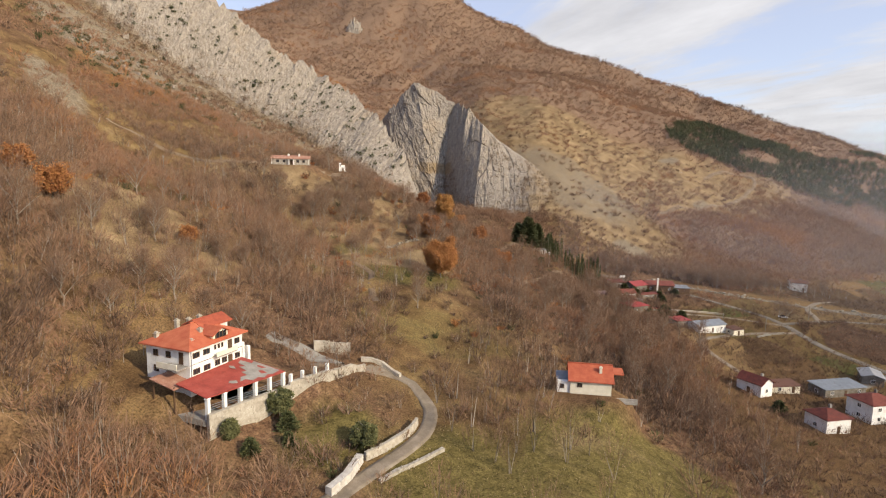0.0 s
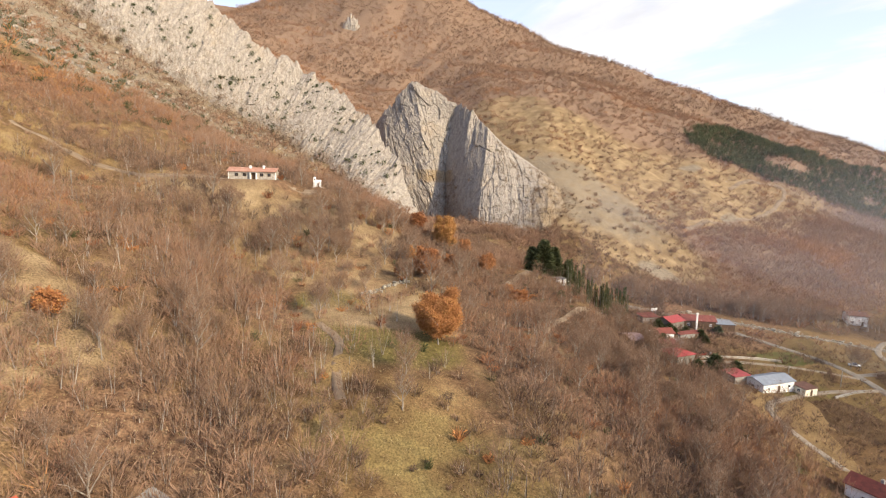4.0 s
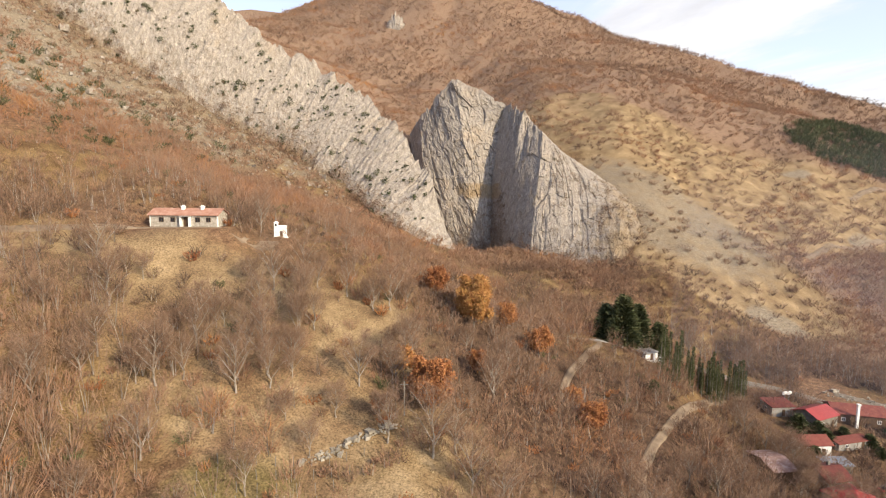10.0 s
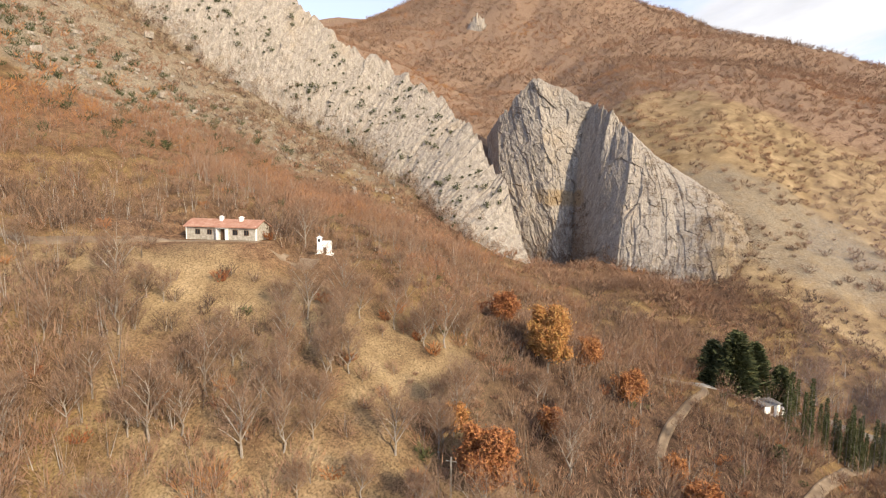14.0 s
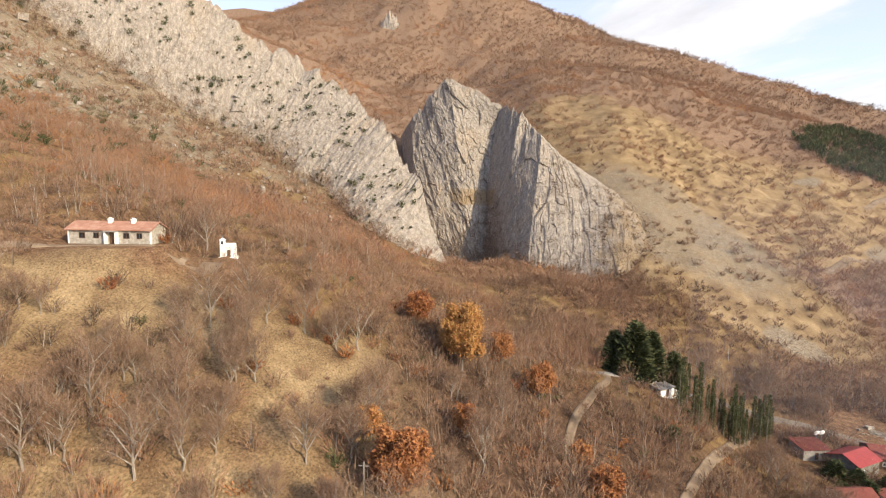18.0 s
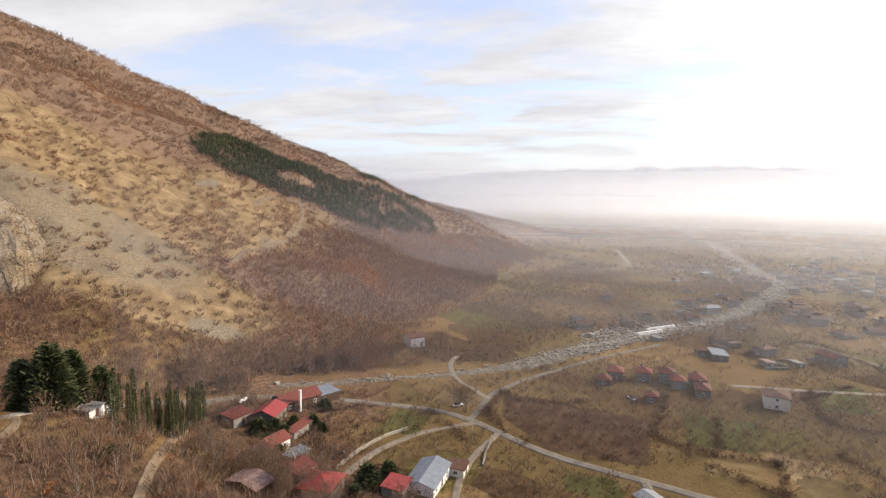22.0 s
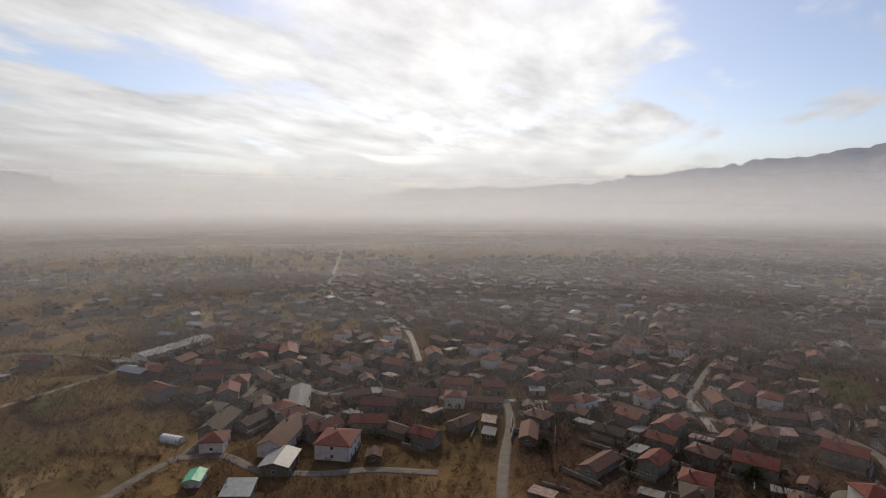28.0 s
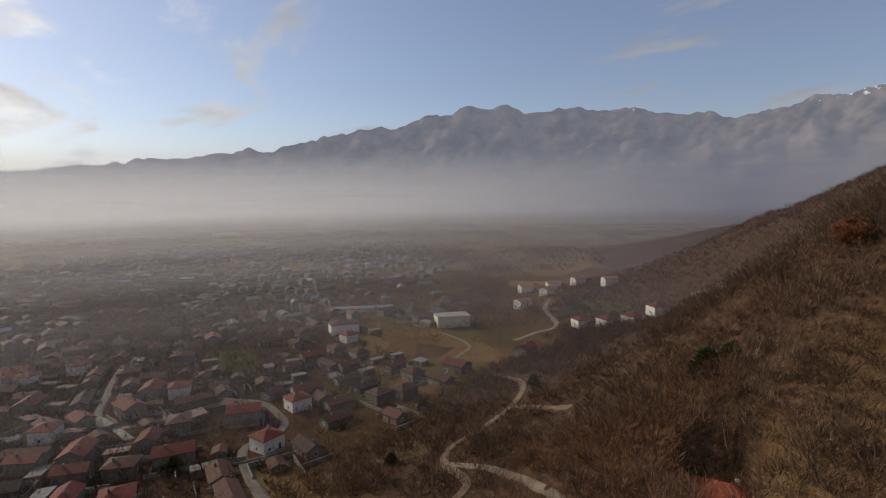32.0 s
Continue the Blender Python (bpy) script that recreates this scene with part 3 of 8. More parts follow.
def crag(name, crest, foot, back, columns, rows_, depth, seed, teeth=1.0, grown=None):
    """A wall of rock lofted between a crest and a foot, with slabs, clefts and a rough back."""
    u = np.linspace(0, 1, columns)
    v = np.linspace(0, 1, rows_)
    top, low = along(crest, u), along(foot, u)
    rear = low.copy()
    rear[:, :2] = top[:, :2] + np.array(back)
    rear[:, 2] = top[:, 2] - 70
    jag = teeth * (fractal(u * 26, u * 0, seed, 4) * 9 + fractal(u * 90, u * 0, seed + 5, 2) * 5 + facets(u * 150, u * 0, seed + 9) * 3.5) * smooth(0, 0.06, u) * smooth(1, 0.94, u)
    bulge = np.sin(np.pi * v) * 0.06
    peak = top.copy()
    peak[:, 2] += jag
    P = top[None] * (1 - v)[:, None, None] + low[None] * v[:, None, None]
    P[..., 2] += jag[None] * (1 - v[:, None]) ** 5
    out_way = low - top
    out_way[:, 2] = 0
    out_way /= np.linalg.norm(out_way, axis=1)[:, None] + 1e-9
    U, V = np.meshgrid(u, v)
    length = np.linalg.norm(np.diff(top, axis=0), axis=1).sum()
    amount = depth * rock_relief(U * length, P[..., 2], seed) * (0.3 + 0.7 * smooth(0, 0.12, V) * smooth(1.0, 0.8, V))
    P = P + out_way[None] * (amount + bulge[:, None] * 60)[..., None]
    w = np.linspace(0.12, 1, 8)
    B = peak[None] * (1 - w)[:, None, None] + rear[None] * w[:, None, None]
    B = B - out_way[None] * (fractal(U[:8] * 40, w[:, None] * 5, seed + 8, 3) * 5)[..., None]
    P = np.concatenate([B[::-1], P])
    soil = np.zeros(U.shape) if grown is None else grown(U, V)
    soil = np.concatenate([np.zeros((8, columns)), soil])
    return sheet(name, P[..., 0], P[..., 1], P[..., 2], LIMESTONE, {"grown": soil}, shade_smooth=False)


def buttress(name, ribs, columns, rows_, seed, grown):
    """A crag with sharp arêtes and sunken flanks: each rib is its crest, middle and foot."""
    R = np.array(ribs, float)
    d = np.concatenate([[0], np.cumsum(np.linalg.norm(np.diff(R[:, 1, :], axis=0), axis=1))])
    d /= d[-1]
    u, v = np.linspace(0, 1, columns), np.linspace(0, 1, rows_)
    U, V = np.meshgrid(u, v)
    W = np.clip(U + (fractal(V * 7, U * 2, seed + 40, 4) * 0.022 + facets(V * 9, U * 30, seed + 44) * 0.005) * smooth(0, 0.15, V), 0, 1)
    wt_ = [2 * (V - 0.5) * (V - 1), 4 * V * (1 - V), 2 * V * (V - 0.5)]
    P = np.stack([sum(wt_[m] * np.interp(W, d, R[:, m, k]) for m in range(3)) for k in range(3)], -1)
    length = 165.0
    rough = smooth(0, 0.05, V) * smooth(1.0, 0.9, V) * (1 - 0.42 * smooth(0.66, 0.84, U + 0.06 * V))
    deep = rock_relief(W * length, P[..., 2], seed) * rough + fractal(W * length / 3, P[..., 2] / 3, seed + 3, 3) * 0.5
    P[..., 1] -= deep * 0.85
    P[..., 0] += deep * 0.25 * rough
    jag = (fractal(u * 34, u * 0, seed, 3) * 3.5 + facets(u * 60, u * 0, seed + 9) * 2.6) * smooth(0, 0.05, u) * (1 - 0.8 * smooth(0.4, 0.62, u))
    P[..., 2] += jag[None] * (1 - V) ** 6
    w = np.linspace(0.1, 1, 8)[:, None]
    B = np.repeat(P[:1], 8, 0)
    B[..., 0] += 16 * w
    B[..., 1] += 34 * w + (fractal(u[None] * 40, w * 5, seed + 8, 3) * 6)
    B[..., 2] -= 75 * w
    P = np.concatenate([B[::-1], P])
    soil = np.concatenate([np.zeros((8, columns)), grown(U, V)])
    return sheet(name, P[..., 0], P[..., 1], P[..., 2], LIMESTONE, {"grown": soil}, shade_smooth=False)


RIDGE_COLUMNS, RIDGE_ROWS = 820, 130
ridge = crag("rock_ridge",
             [(-420, 470, 375), (-250, 458, 258), (-175, 452, 202), (-142, 450, 176), (-107, 452, 150), (-73, 442, 134), (-50, 420, 112), (-30, 396, 84), (-14, 372, 52)],
             [(-420, 420, 285), (-260, 400, 180), (-190, 412, 128), (-150, 420, 112), (-118, 418, 98), (-82, 398, 76), (-62, 380, 68), (-44, 366, 60), (-20, 360, 44)],
             (8, 34), RIDGE_COLUMNS, RIDGE_ROWS, 0.8, 40, grown=lambda U, V: 0.62 * smooth(0.62, 1.0, V) + 0.12 * smooth(0.35, 0.0, U))
tagged(ridge, "steep grey limestone ridge with scattered bushes and cracks", "cliff", kind="structure")
FIN_COLUMNS, FIN_ROWS = 560, 230
fin = buttress("rock_fin",
               [((-67, 550, 124), (-60, 525, 96), (-49, 490, 40)),
                ((-56.5, 535, 136), (-50, 508, 97.5), (-39, 472, 36)),
                ((-43, 530, 149.5), (-35, 502, 97.5), (-20, 466, 32)),
                ((-28, 526, 162), (-18, 496, 97.5), (-8, 458, 28)),
                ((9, 524, 143), (1, 503, 94.5), (3, 452, 28)),
                ((22, 503, 135.5), (15, 477, 97), (10, 435, 31)),
                ((26.5, 507, 129), (19, 470, 94), (12, 430, 31)),
                ((33.5, 487, 120), (29, 449, 84), (21, 409, 33)),
                ((50, 490, 105), (54, 439, 70), (42.5, 401, 34)),
                ((77, 475, 86), (74, 431, 67), (62, 395, 38)),
                ((97, 450, 68), (94, 425, 57), (92, 405, 40))],
               FIN_COLUMNS, FIN_ROWS, 77,
               grown=lambda U, V: 0.5 * smooth(0.70, 1.0, U + 0.08 * V) + 0.5 * smooth(0.86, 1.0, V) + 0.55 * smooth(0.56, 0.60, V) * smooth(0.70, 0.64, V) * smooth(0.16, 0.24, U) * smooth(0.46, 0.38, U))
tagged(fin, "pointed grey limestone crag with shaded gullies", "cliff", kind="structure")

# ---------------------------------------------------------------- building kit
PLASTER = material("white_plaster", [(0.55, 0.52, 0.47), (0.72, 0.70, 0.65), (0.80, 0.78, 0.74)], scale=0.6, bump=0.1)
OLD_PLASTER = material("weathered_plaster", [(0.128, 0.111, 0.088), (0.215, 0.195, 0.162), (0.309, 0.289, 0.256)], scale=0.8, bump=0.2, object_random=0.5)
CREAM = material("cream_plaster", [(0.55, 0.50, 0.38), (0.72, 0.67, 0.54)], scale=0.7, bump=0.1)
STONEWALL = material("rubble_stone", [(0.20, 0.172, 0.132), (0.34, 0.30, 0.24), (0.52, 0.475, 0.395)], scale=1.6, bump=0.5, fine=4)
WHITE_RUBBLE = material("white_rubble", [(0.34, 0.30, 0.25), (0.50, 0.46, 0.40), (0.64, 0.60, 0.53)], scale=1.0, bump=0.5, fine=5)
PALE_STONE = material("pale_stone", [(0.24, 0.205, 0.155), (0.38, 0.335, 0.265), (0.52, 0.475, 0.395)], scale=1.0, bump=0.5, fine=5)
RED_TILE = material("orange_roof_tile", [(0.26, 0.056, 0.028), (0.37, 0.088, 0.042), (0.45, 0.135, 0.065)], scale=0.7, bump=0.4, fine=14, rough=0.75, object_random=0.4)
OLD_TILE = material("weathered_roof_tile", [(0.046, 0.026, 0.020), (0.086, 0.039, 0.027), (0.126, 0.060, 0.041)], scale=0.9, bump=0.4, fine=12, rough=0.8, object_random=0.7)
MID_TILE = material("dark_red_roof_tile", [(0.077, 0.021, 0.016), (0.131, 0.032, 0.022), (0.178, 0.052, 0.035)], scale=0.8, bump=0.4, fine=12, rough=0.8, object_random=0.5)
PALE_TILE = material("faded_roof_tile", [(0.23, 0.105, 0.066), (0.34, 0.175, 0.115), (0.45, 0.29, 0.21)], scale=0.8, bump=0.4, fine=10, rough=0.85)
METAL_RED = material("red_sheet_metal", [(0.20, 0.026, 0.024), (0.30, 0.046, 0.040)], scale=0.5, bump=0.1, rough=0.45)
METAL_GREY = material("grey_sheet_metal", [(0.136, 0.152, 0.172), (0.232, 0.248, 0.272)], scale=0.5, bump=0.1, rough=0.52, metal=0.0, specular=0.15)
METAL_BRIGHT = material("bright_sheet_metal", [(0.195, 0.195, 0.199), (0.315, 0.315, 0.315)], scale=0.5, bump=0.1, rough=0.5, metal=0.0, specular=0.15)
OLD_ROOF_GREY = material("asbestos_roof_sheets", [(0.12, 0.112, 0.105), (0.19, 0.18, 0.168), (0.27, 0.255, 0.24)], scale=0.6, bump=0.2, rough=0.85, object_random=0.4)
FAR_TILE = material("mixed_roof_tiles", [(0.039, 0.025, 0.021), (0.075, 0.039, 0.030), (0.112, 0.049, 0.034), (0.151, 0.062, 0.043)], scale=0.05, bump=0.2, fine=6, rough=0.8)
RUST = material("rusty_sheet_metal", [(0.10, 0.055, 0.04), (0.19, 0.11, 0.09), (0.30, 0.25, 0.23)], scale=0.9, bump=0.2, rough=0.7)
WOOD = material("brown_wood", [(0.06, 0.035, 0.02), (0.13, 0.075, 0.04)], scale=3, bump=0.2, stretch=(1, 1, 0.2))
GLASS = material("dark_window_glass", [(0.012, 0.014, 0.017), (0.03, 0.034, 0.04)], scale=0.5, bump=0, rough=0.12, specular=0.6)
CONCRETE = material("concrete", [(0.18, 0.162, 0.136), (0.27, 0.247, 0.212), (0.36, 0.335, 0.295)], scale=0.5, bump=0.15)
GRAVEL = material("pale_gravel", [(0.130, 0.102, 0.072), (0.205, 0.164, 0.118), (0.29, 0.24, 0.182)], scale=0.35, bump=0.3, fine=9)
DIRT = material("dirt_track", [(0.115, 0.080, 0.050), (0.185, 0.132, 0.083), (0.27, 0.20, 0.132)], scale=0.4, bump=0.3, fine=9)
ASPHALT = material("grey_asphalt", [(0.105, 0.088, 0.070), (0.160, 0.136, 0.108), (0.220, 0.190, 0.155)], scale=0.3, bump=0.15, fine=12)
BARK = material("grey_bark", [(0.10, 0.085, 0.068), (0.20, 0.175, 0.145), (0.33, 0.30, 0.26)], scale=1.2, bump=0.3, stretch=(1, 1, 0.3))
PALE_BARK = material("pale_bark", [(0.15, 0.120, 0.092), (0.26, 0.220, 0.175), (0.40, 0.36, 0.30)], scale=1.2, bump=0.2, stretch=(1, 1, 0.3))
GREEN_PLASTIC = material("green_sheeting", [(0.05, 0.34, 0.20), (0.09, 0.45, 0.28)], scale=0.6, bump=0, rough=0.5)
WHITE_PLASTIC = material("white_plastic", [(0.68, 0.70, 0.70), (0.80, 0.81, 0.80)], scale=0.6, bump=0, rough=0.45)
CAR_RED = material("red_car_paint", [(0.38, 0.02, 0.02), (0.45, 0.03, 0.03)], bump=0, rough=0.3, specular=0.5)
CAR_WHITE = material("white_car_paint", [(0.70, 0.70, 0.70), (0.78, 0.78, 0.78)], bump=0, rough=0.3, specular=0.5)
CAR_GREY = material("grey_car_paint", [(0.20, 0.21, 0.23), (0.26, 0.27, 0.29)], bump=0, rough=0.3, specular=0.5)
RUBBER = material("black_rubber", [(0.012, 0.012, 0.012), (0.02, 0.02, 0.02)], bump=0)


def thing(name, m, label, category, group=""):
    ob = new(name)
    ob.matrix_world = m
    return tagged(ob, label, category, group)


def part(name, bm, mat, parent, label=""):
    me = bpy.data.meshes.new(name)
    bm.to_mesh(me)
    bm.free()
    me.materials.append(mat)
    ob = new(name, me)
    ob.parent = parent
    return tagged(ob, label) if label else ob


def box(x0, y0, z0, x1, y1, z1, bm=None):
    bm = bm or bmesh.new()
    v = [bm.verts.new((x, y, z)) for z in (z0, z1) for x, y in ((x0, y0), (x1, y0), (x1, y1), (x0, y1))]
    for f in ((3, 2, 1, 0), (4, 5, 6, 7), (0, 1, 5, 4), (1, 2, 6, 5), (2, 3, 7, 6), (3, 0, 4, 7)):
        bm.faces.new([v[i] for i in f])
    return bm


def solid(points, faces, thick, bm=None):
    """A slab from top faces, thick downwards."""
    bm = bm or bmesh.new()
    top = [bm.verts.new(p) for p in points]
    low = [bm.verts.new((p[0], p[1], p[2] - thick)) for p in points]
    edges = {}
    for f in faces:
        bm.faces.new([top[i] for i in f])
        bm.faces.new([low[i] for i in reversed(f)])
        for a, b in zip(f, f[1:] + f[:1]):
            edges[(a, b)] = edges.get((a, b), 0) + 1
    for a, b in edges:
        if (b, a) not in edges:
            bm.faces.new((top[b], top[a], low[a], low[b]))
    return bm


def gable(x0, y0, x1, y1, z, rise, over=0.5, thick=0.18, bm=None):
    """A saddle roof, its ridge along x."""
    x0, x1, y0, y1 = x0 - over, x1 + over, y0 - over, y1 + over
    ym = (y0 + y1) / 2
    return solid([(x0, y0, z), (x1, y0, z), (x1, ym, z + rise), (x0, ym, z + rise), (x1, y1, z), (x0, y1, z)], [[0, 1, 2, 3], [3, 2, 4, 5]], thick, bm)


def hip(x0, y0, x1, y1, z, rise, over=0.5, thick=0.18, bm=None):
    """A hipped roof, its ridge along the longer side."""
    x0, x1, y0, y1 = x0 - over, x1 + over, y0 - over, y1 + over
    w, d = x1 - x0, y1 - y0
    if w >= d:
        a, b = (x0 + d / 2, (y0 + y1) / 2, z + rise), (x1 - d / 2 + 0.01, (y0 + y1) / 2, z + rise)
        return solid([(x0, y0, z), (x1, y0, z), (x1, y1, z), (x0, y1, z), a, b], [[0, 1, 5, 4], [1, 2, 5], [2, 3, 4, 5], [3, 0, 4]], thick, bm)
    a, b = ((x0 + x1) / 2, y0 + w / 2, z + rise), ((x0 + x1) / 2, y1 - w / 2 + 0.01, z + rise)
    return solid([(x0, y0, z), (x1, y0, z), (x1, y1, z), (x0, y1, z), a, b], [[0, 1, 4], [1, 2, 5, 4], [2, 3, 5], [3, 0, 4, 5]], thick, bm)


def shed_roof(x0, y0, x1, y1, z_front, z_back, over=0.4, thick=0.15, bm=None):
    """A single slope that rises from front (y0) to back."""
    x0, x1, y0, y1 = x0 - over, x1 + over, y0 - over, y1 + over
    return solid([(x0, y0, z_front), (x1, y0, z_front), (x1, y1, z_back), (x0, y1, z_back)], [[0, 1, 2, 3]], thick, bm)


def gable_walls(x0, y0, x1, y1, z0, z, rise, bm=None):
    """Walls with pointed ends under a saddle roof along x."""
    bm = bm or bmesh.new()
    ym = (y0 + y1) / 2
    prof = [(y0, z0), (y1, z0), (y1, z), (ym, z + rise), (y0, z)]
    a = [bm.verts.new((x0, y, q)) for y, q in prof]
    b = [bm.verts.new((x1, y, q)) for y, q in prof]
    bm.faces.new(a[::-1])
    bm.faces.new(b)
    for i in range(5):
        j = (i + 1) % 5
        bm.faces.new((a[i], a[j], b[j], b[i]))
    return bm


def frame_bars(w, h, t, d, bars=1):
    """A window frame standing in the x-z plane, centred, front towards -y."""
    bm = bmesh.new()
    box(-w / 2, -d, -h / 2, -w / 2 + t, 0, h / 2, bm)
    box(w / 2 - t, -d, -h / 2, w / 2, 0, h / 2, bm)
    box(-w / 2 + t, -d, h / 2 - t, w / 2 - t, 0, h / 2, bm)
    box(-w / 2 + t, -d, -h / 2, w / 2 - t, 0, -h / 2 + t, bm)
    for k in range(bars):
        x = -w / 2 + w * (k + 1) / (bars + 1)
        box(x - t / 3, -d * 0.9, -h / 2 + t, x + t / 3, 0, h / 2 - t, bm)
    return bm


def opening(parent, x, y, z, w, h, turn_by=0.0, frame_mat=None, name="window", bars=1):
    """A window or door with its frame and pane (or leaf) on a wall that faces turn_by degrees from -y."""
    ob = part(name, frame_bars(w, h, 0.10, 0.09, bars if name == "window" else 0), frame_mat or WOOD, parent)
    ob.matrix_basis = pose(x, y, z, 0, 0, turn_by)
    part("pane" if name == "window" else "leaf", box(-w / 2 + 0.08, -0.045, -h / 2 + 0.08, w / 2 - 0.08, -0.01, h / 2 - 0.08), GLASS if name == "window" else WOOD, ob)
    return ob


def chimney(parent, x, y, z0, z1, s=0.7, mat=None):
    bm = box(-s / 2, -s / 2, z0, s / 2, s / 2, z1 - 0.25)
    box(-s / 2 - 0.1, -s / 2 - 0.1, z1 - 0.25, s / 2 + 0.1, s / 2 + 0.1, z1 - 0.1, bm)
    box(-s / 3, -s / 3, z1 - 0.1, s / 3, s / 3, z1 + 0.12, bm)
    ob = part("chimney", bm, mat or PALE_STONE, parent)
    ob.matrix_basis = pose(x, y, 0)
    return ob


# ---------------------------------------------------------------- roads and the stony river


def curve_through(points, step=2.5):
    """A smooth line through points of the plan, in even steps."""
    p = np.array([points[0]] + list(points) + [points[-1]], float)
    out = []
    for k in range(1, len(p) - 2):
        a, b, c, d = p[k - 1:k + 3]
        m = max(2, int(np.linalg.norm(c - b) / step))
        for s in np.arange(m) / m:
            out.append(0.5 * ((2 * b) + (c - a) * s + (2 * a - 5 * b + 4 * c - d) * s**2 + (3 * b - a - 3 * c + d) * s**3))
    out.append(p[-2])
    return np.array(out)


ROADS, STREETS = [], []


def road(name, points, width, mat, label, category="road", lift=0.12, wobble=0.0):
    line = curve_through(points)
    width *= 0.82
    ROADS.append((line, width / 2))
    if "street" in name or name == "road_main":
        STREETS.append(line)
    way = np.gradient(line, axis=0)
    way /= np.linalg.norm(way, axis=1)[:, None] + 1e-9
    side = np.stack([way[:, 1], -way[:, 0]], 1)
    offsets = np.array([-0.5, -0.25, 0, 0.25, 0.5]) * width
    P = line[:, None] + side[:, None] * offsets[None, :, None]
    if wobble:
        P[:, (0, -1)] += side[:, None] * (fractal(np.arange(len(line)) / 4, np.zeros(len(line)), 3)[:, None, None] * wobble)
    base = np.array([[surf(*q) for q in row] for row in P])
    level = np.maximum(base, (base.mean(axis=1, keepdims=True) + base) / 2) + lift
    level = np.concatenate([base[:, :1] - 0.3, level, base[:, -1:] - 0.3], 1)
    P = np.concatenate([P[:, :1] - side[:, None] * 0.15, P, P[:, -1:] + side[:, None] * 0.15], 1)
    ob = sheet(name, P[..., 0], P[..., 1], level, mat)
    return tagged(ob, label, category, kind="structure")


road("road_villa", [(-22, 62), (-15, 70), (-9, 79), (-3, 89), (-2, 99), (-6, 106), (-12, 108), (-19, 105), (-25, 100)], 3.2, GRAVEL, "narrow pale gravel drive winding up to the villa")
road("track_orchard", [(-17, 138), (-20, 149), (-21, 156), (-24.5, 163), (-28, 167)], 2.2, DIRT, "dirt track with worn wheel ruts across the slope", wobble=0.8)
road("track_upper", [(-135, 216), (-98, 222), (-87, 226), (-77, 234), (-66, 239), (-54, 240), (-46, 239.5)], 2.6, DIRT, "pale dirt track past the long stone hut", wobble=0.6)
road("road_bend", [(8, 277), (16, 282), (27, 287), (38, 286), (33, 277), (26, 262), (23, 250), (22, 241)], 2.2, DIRT, "gravel lane with a hairpin below the cliff", wobble=0.5)
road("road_bend_spur", [(36, 287), (44, 293), (52, 298), (62, 303)], 4.0, CONCRETE, "pale concrete lane to the cypress grove")
road("track_low", [(34, 215), (38, 231), (47, 250), (52, 258), (62, 272), (75, 293), (88, 309), (97, 316), (110, 316)], 2.5, DIRT, "dirt track descending to the red-roofed houses", wobble=0.5)
road("road_main", [(80, 322), (97, 318), (109, 316), (122, 310), (138, 297), (152, 281), (162, 266), (165, 250), (163, 232), (162, 215), (165, 190), (169, 160), (176, 138), (188, 123), (199, 105), (212, 92), (224, 80)], 4.2, ASPHALT, "worn grey asphalt road through the fields")
road("road_river", [(166, 252), (178, 255), (190, 259), (203, 260), (222, 258), (260, 250), (300, 238), (330, 228)], 3.2, ASPHALT, "grey road beside the stony river bed")
road("road_bridge", [(188, 258), (193, 270), (198, 282), (212, 296), (226, 302)], 3.0, GRAVEL, "pale gravel crossing of the stream")
road("lane_fields", [(164, 249), (153, 254), (137, 258), (120, 257), (104, 252)], 2.8, GRAVEL, "gravel lane along the stone-walled field", wobble=0.5)
road("lane_shed", [(163, 238), (150, 236), (138, 233), (124, 227), (108, 215), (104, 195), (106, 178)], 2.8, GRAVEL, "gravel lane past the grey-roofed shed", wobble=0.5)
road("lane_farm", [(165, 187), (155, 181), (140, 172)], 3.5, ASPHALT, "short lane to a farm building")
road("street_east", [(196, 112), (189, 97), (171, 90), (158, 76), (150, 61), (136, 45)], 4.5, ASPHALT, "village street between walls and yards")
road("street_white", [(262, 50), (240, 48), (222, 42), (214, 20), (199, 14), (186, 2), (153.1, -34), (147.7, -56.6), (126.7, -82.4), (97.4, -56.1)], 3.8, CONCRETE, "pale concrete street curving through the village")
road("street_north", [(224, 80), (240, 74), (258, 62), (270, 70), (290, 90), (322, 104), (344, 112), (363, 131), (385, 160)], 4.5, ASPHALT, "village street to the long warehouse")
road("street_fields", [(322, 104), (306, 130), (290, 158), (276, 182)], 4.0, GRAVEL, "gravel lane between fields")
road("street_far", [(240, -20), (298, -51), (344, -64), (383, -69), (475, -79), (550, -114), (719, -206), (900, -300)], 4.0, CONCRETE, "long pale street through the far village")
road("street_south", [(111.9, 39.9), (131.8, 19.6), (150.6, -1.6), (170.1, -16.7)], 4.5, ASPHALT, "narrow village street")
road("street_lower", [(26.9, 16.9), (41.4, -6.8), (53.9, -40.3), (44.5, -52.4), (45.9, -67.6), (65.8, -87.9), (110.3, -67.6), (131.5, -113.1), (143.8, -156.7)], 4.0, ASPHALT, "crooked lower village street")
road("lane_hill", [(-3.4, 34.3), (-13.8, 22.3), (-10.8, 2.9), (-14.3, -10.8), (-26.5, -20.5), (-40, -34.2), (-48.4, -55.4), (-43.2, -91.1), (-32.2, -128.6), (-45.1, -155.3), (-38.7, -179.1), (-26.6, -197.6)], 2.8, DIRT, "pale lane winding along the foot of the hill")
road("lane_hill_spur", [(-38.7, -31.3), (-44.3, -17.6), (-50, -5.9)], 2.8, DIRT, "short dirt spur into the scrub")
